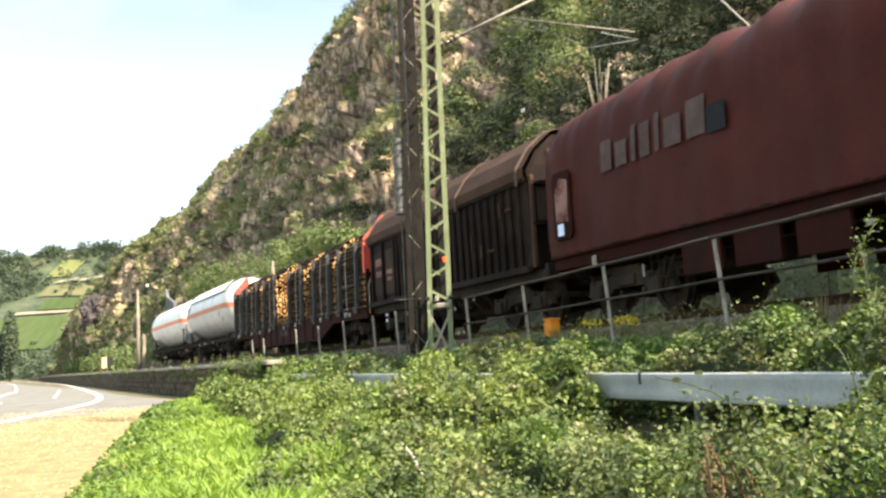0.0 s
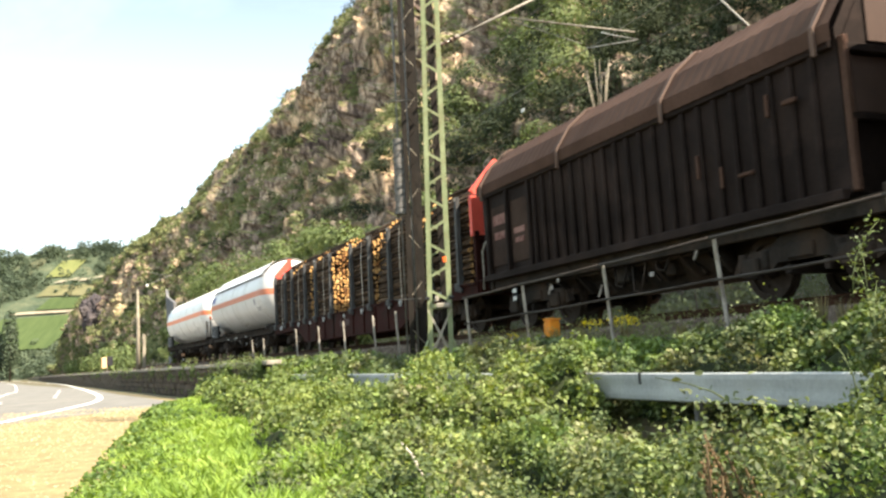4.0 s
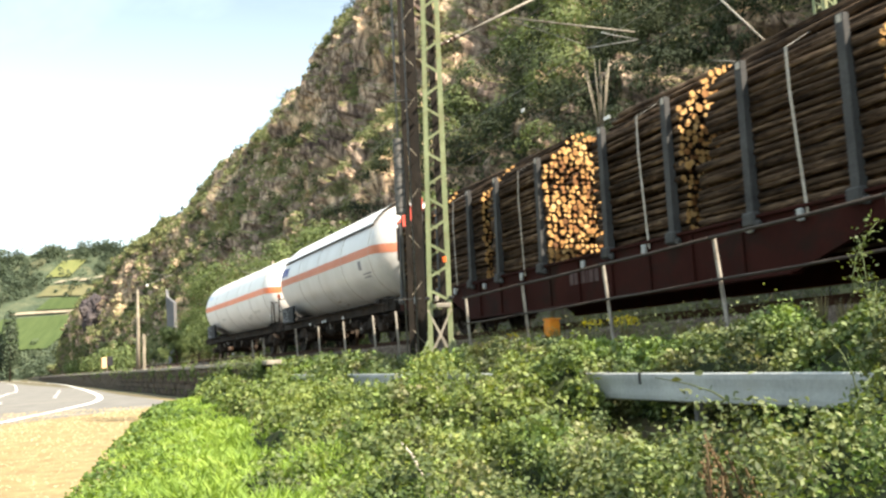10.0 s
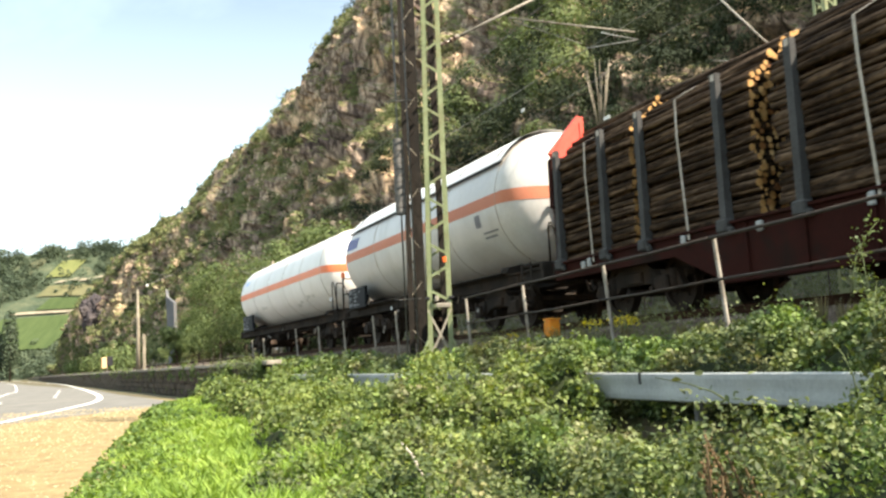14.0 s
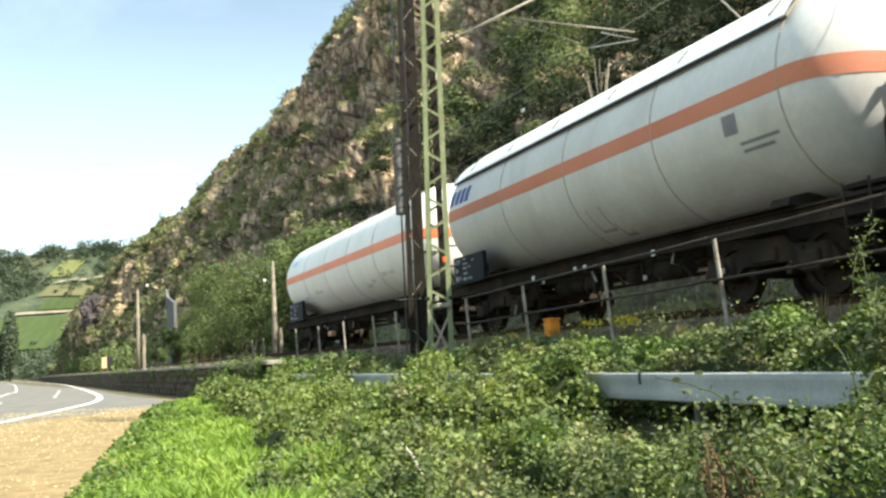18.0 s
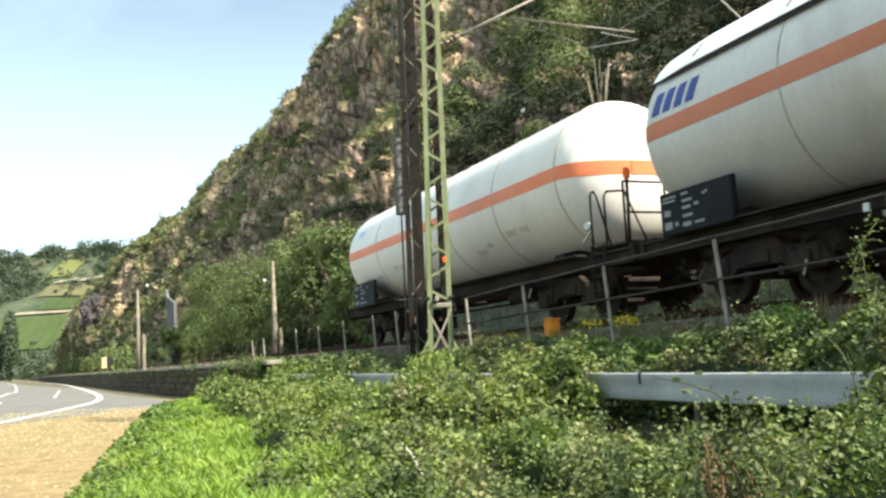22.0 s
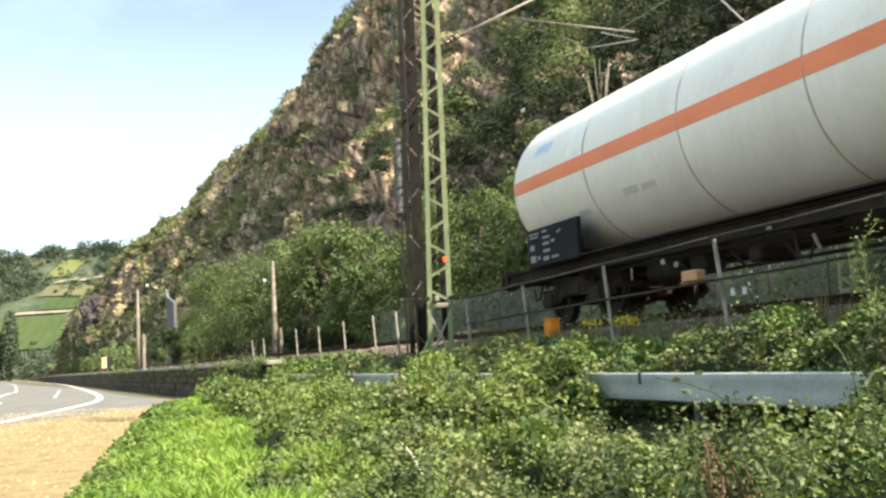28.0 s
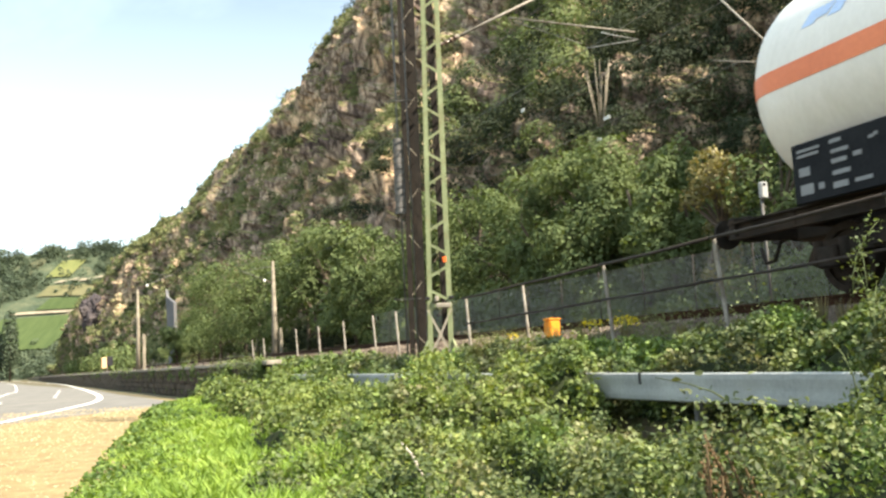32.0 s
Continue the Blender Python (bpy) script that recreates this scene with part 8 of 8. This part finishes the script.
def grass_tufts():
    """Tan tufts of tall dry grass at the edge of the ballast."""
    rnd = random.Random(8)
    for s, lat, h in ((-10.85, -2.6, 0.44), (-10.6, -2.6, 0.50), (-10.2, -2.65, 0.40), (-13.0, -2.6, 0.30), (-15.6, -2.6, 0.42), (-16.4, -2.6, 0.40), (-17.5, -2.6, 0.42), (-18.5, -2.6, 0.40), (-14.3, -2.6, 0.46)):
        ob = thing("grass_tuft", "tall tan dry grass beside the track", "grass", Matrix.Translation(at(s, lat, 1.18)), "grass tufts")
        sh = Shape()
        for k in range(34):
            a, r = rnd.uniform(0, 6.28), rnd.uniform(0.02, 0.13)
            p, q = Vector((math.cos(a) * r * 0.4, math.sin(a) * r * 0.4, 0)), Vector((math.cos(a) * r, math.sin(a) * r, h * rnd.uniform(0.6, 1.05)))
            d = Vector((-math.sin(a), math.cos(a), 0)) * 0.009
            m = p.lerp(q, 0.6) + Vector((0, 0, 0.03))
            sh.add([p - d, p + d, m + d, m - d, q], [(0, 1, 2, 3), (3, 2, 4)])
        part("blade_clump", sh, M_TUFT, ob)["kind"] = "stuff"


M_TUFT = foliage("dry_grass", [(0.0, (0.11, 0.10, 0.045)), (0.5, (0.19, 0.16, 0.08)), (1.0, (0.26, 0.21, 0.11))], 0.3, 0.7, 1.0)
grass_tufts()

M_WEED = foliage("grey_green_weed", [(0.0, (0.07, 0.09, 0.03)), (0.5, (0.14, 0.16, 0.06)), (1.0, (0.25, 0.22, 0.11))], 0.3, 0.6, 0.8)
weeds()


def lot_edge(s_y):
    """x of the border between gravel and grass at the depth y."""
    return np.interp(s_y, [-2, 7, 10, 13.2, 19.5, 30, 35], [-1.6, -3.2, -3.9, -4.9, -6.7, -9.6, -10.6])


def grass():
    """Bright lush grass between the lot and the thicket."""
    n = 84000
    y = 1.5 + (36 - 1.5) * RNG.uniform(0, 1, n) ** 1.5
    left = lot_edge(y) + RNG.normal(0, 0.12, n)
    # right border: the thicket's edge in world x
    ss = np.linspace(-44, 2, 200)
    ex, ey = along(ss, bramble_edge(ss) + 0.75)
    o = np.argsort(ey)
    right = np.interp(y, ey[o], ex[o])
    x = left + (right - left) * RNG.uniform(0, 1, n)
    t = (x - left) / np.maximum(right - left, 0.1)
    keep = (np.hypot(x, y) > 2.5) & (right > left)
    # thin grass round the standpoint and towards the thicket's end
    x2, y2 = RNG.uniform(-2.2, 6.0, 9000), RNG.uniform(-7.0, 3.4, 9000)
    k2 = np.hypot(x2, y2) > 0.7
    x, y, t = (np.concatenate([u[keep], w[k2]]) for u, w in ((x, x2), (y, y2), (t, np.full(9000, 0.3))))
    n = len(x)
    h = (0.05 + 0.13 * np.clip(t * 1.6, 0, 1) + 0.12 * np.clip((t - 0.72) * 4, 0, 1)) * RNG.uniform(0.5, 1.4, n) * (1 + 0.5 * np.sin(x * 3.3) * np.cos(y * 2.7))
    a = RNG.uniform(0, 2 * np.pi, n)
    w = 0.0045 + 0.0014 * np.hypot(x, y)
    lean = RNG.uniform(0.2, 1.1, n) * h
    la = RNG.uniform(0, 2 * np.pi, n)
    p = np.stack([x, y, np.full(n, -0.03)], 1)
    side = np.stack([np.cos(a) * w, np.sin(a) * w, np.zeros(n)], 1)
    bend = np.stack([np.cos(la) * lean, np.sin(la) * lean, h], 1)
    v = np.stack([p - side, p + side, p + side * 0.7 + bend * np.array([0.4, 0.4, 0.62]), p + bend, p - side * 0.7 + bend * np.array([0.4, 0.4, 0.62])], 1).reshape(-1, 3)
    o = np.arange(n)[:, None] * 5
    q = np.concatenate([o + np.array([[0, 1, 2, 4]])])
    q3 = o + np.array([[4, 2, 3, 3]])
    me = bpy.data.meshes.new("grass")
    me.from_pydata(v.tolist(), [], q.tolist() + q3[:, :3].tolist())
    me.materials.append(M_GRASS)
    tagged(new("grass", me), "lush bright green grass at the edge of the lot", "grass", "", "stuff")


grass()


def edge_weeds():
    """Low broad-leaved weeds and clover between the grass and the lot."""
    n = 15000
    y = 3.0 + 30 * RNG.uniform(0, 1, n) ** 1.5
    off = np.abs(RNG.normal(0, 1, n)) * (0.25 + 0.05 * y) - 0.12
    x = lot_edge(y) + off
    lump = np.sin(x * 5.1 + 1.3 * np.sin(y * 3.0)) * np.sin(y * 2.9 + np.sin(x * 4.0))
    z = 0.02 + RNG.uniform(0, 1, n) * (0.05 + 0.09 * np.clip(lump + 0.3, 0, 1))
    keep = (np.hypot(x, y) > 2.6) & (lump > -0.55)
    c = np.stack([x, y, z], 1)[keep]
    v, q = card_arrays(c, (0.018 + 0.0032 * np.hypot(c[:, 0], c[:, 1])) * RNG.uniform(0.6, 1.3, len(c)), None, 0.6, 0.75)
    tagged(new("edge_weeds", array_mesh("edge_weeds", v, q, (M_CLOVER,))), "low green broad-leaved weeds at the lot's edge", "weeds", "", "stuff")


M_CLOVER = foliage("low_weed_leaves", [(0.0, (0.030, 0.060, 0.014)), (0.4, (0.070, 0.125, 0.026)), (0.75, (0.15, 0.225, 0.048)), (1.0, (0.25, 0.29, 0.085))], 0.35, 0.55, 0.9)
edge_weeds()


def far_verge():
    """Scrub and poplars where the road meets the foot of the hill, and growth along the wall."""
    cs, os_ = [], []
    for k in range(90):
        s = RNG.uniform(-420, -190)
        lat = RNG.uniform(8, 16)
        x, y = along(s, lat)
        r = RNG.uniform(1.5, 3.6)
        d = unit(RNG.normal(0, 1, (70, 3)))
        cs.append(np.array([float(x), float(y), 2.0]) + d * r * RNG.uniform(0.6, 1, (70, 1)) + np.array([0, 0, r * 0.8]))
        os_.append(d)
    for k in range(46):
        s = RNG.uniform(-160, -38)
        x, y = along(s, -4.5)
        r = RNG.uniform(0.12, 0.3)
        d = unit(RNG.normal(0, 1, (26, 3)))
        cs.append(np.array([float(x), float(y), RNG.uniform(0.9, 1.4)]) + d * r)
        os_.append(d)
    c, o = np.concatenate(cs), np.concatenate(os_)
    v, q = card_arrays(c, np.full(len(c), 0.8) * np.where(c[:, 1] > 170, 1.0, 0.2), o, 0.5, 0.85)
    tagged(new("verge_scrub", array_mesh("verge_scrub", v, q, (M_LEAF_TREE,))), "green scrub along the foot of the hill", "scrub", "", "stuff")
    for x, y, h, w in ((-205.0, 425.0, 34.0, 8.0), (-214.0, 430.0, 26.0, 7.0), (-222.0, 436.0, 20.0, 9.0)):
        rng = np.random.default_rng(int(-x))
        ob = thing("tree", "tall dark poplar beside the far road", "tree", Matrix.Translation((x, y, 0)), "poplars")
        part("trunk", Shape().tube([(0, 0, 0), (0, 0, h * 0.9)], [0.5, 0.1], 6), M_TRUNK, ob)
        n = 1400
        d = unit(rng.normal(0, 1, (n, 3)))
        c = d * np.array([w / 2, w / 2, h * 0.48]) * rng.uniform(0.6, 1, (n, 1)) + np.array([0, 0, h * 0.52])
        v, q = card_arrays(c, np.full(n, 1.2), d, 0.5, 0.8)
        part("crown", array_mesh("crown", v, q, (M_FARWOOD,)), M_FARWOOD, ob)


far_verge()


def motions():
    """The train rolls past; every wheel turns with the way that it has gone."""
    for ob, s_mid in TRAIN:
        walk(ob, [(float(t), rail_pose(s_mid + run_at(t))) for t in range(0, 33)])
    for ob, x in WHEELS:
        rows = []
        for k in range(129):
            t = k * 0.25
            rows.append((t, pose(x, 0, R_WHEEL, 0, math.degrees(run_at(t) / R_WHEEL), 0)))
        walk(ob, rows)


motions()
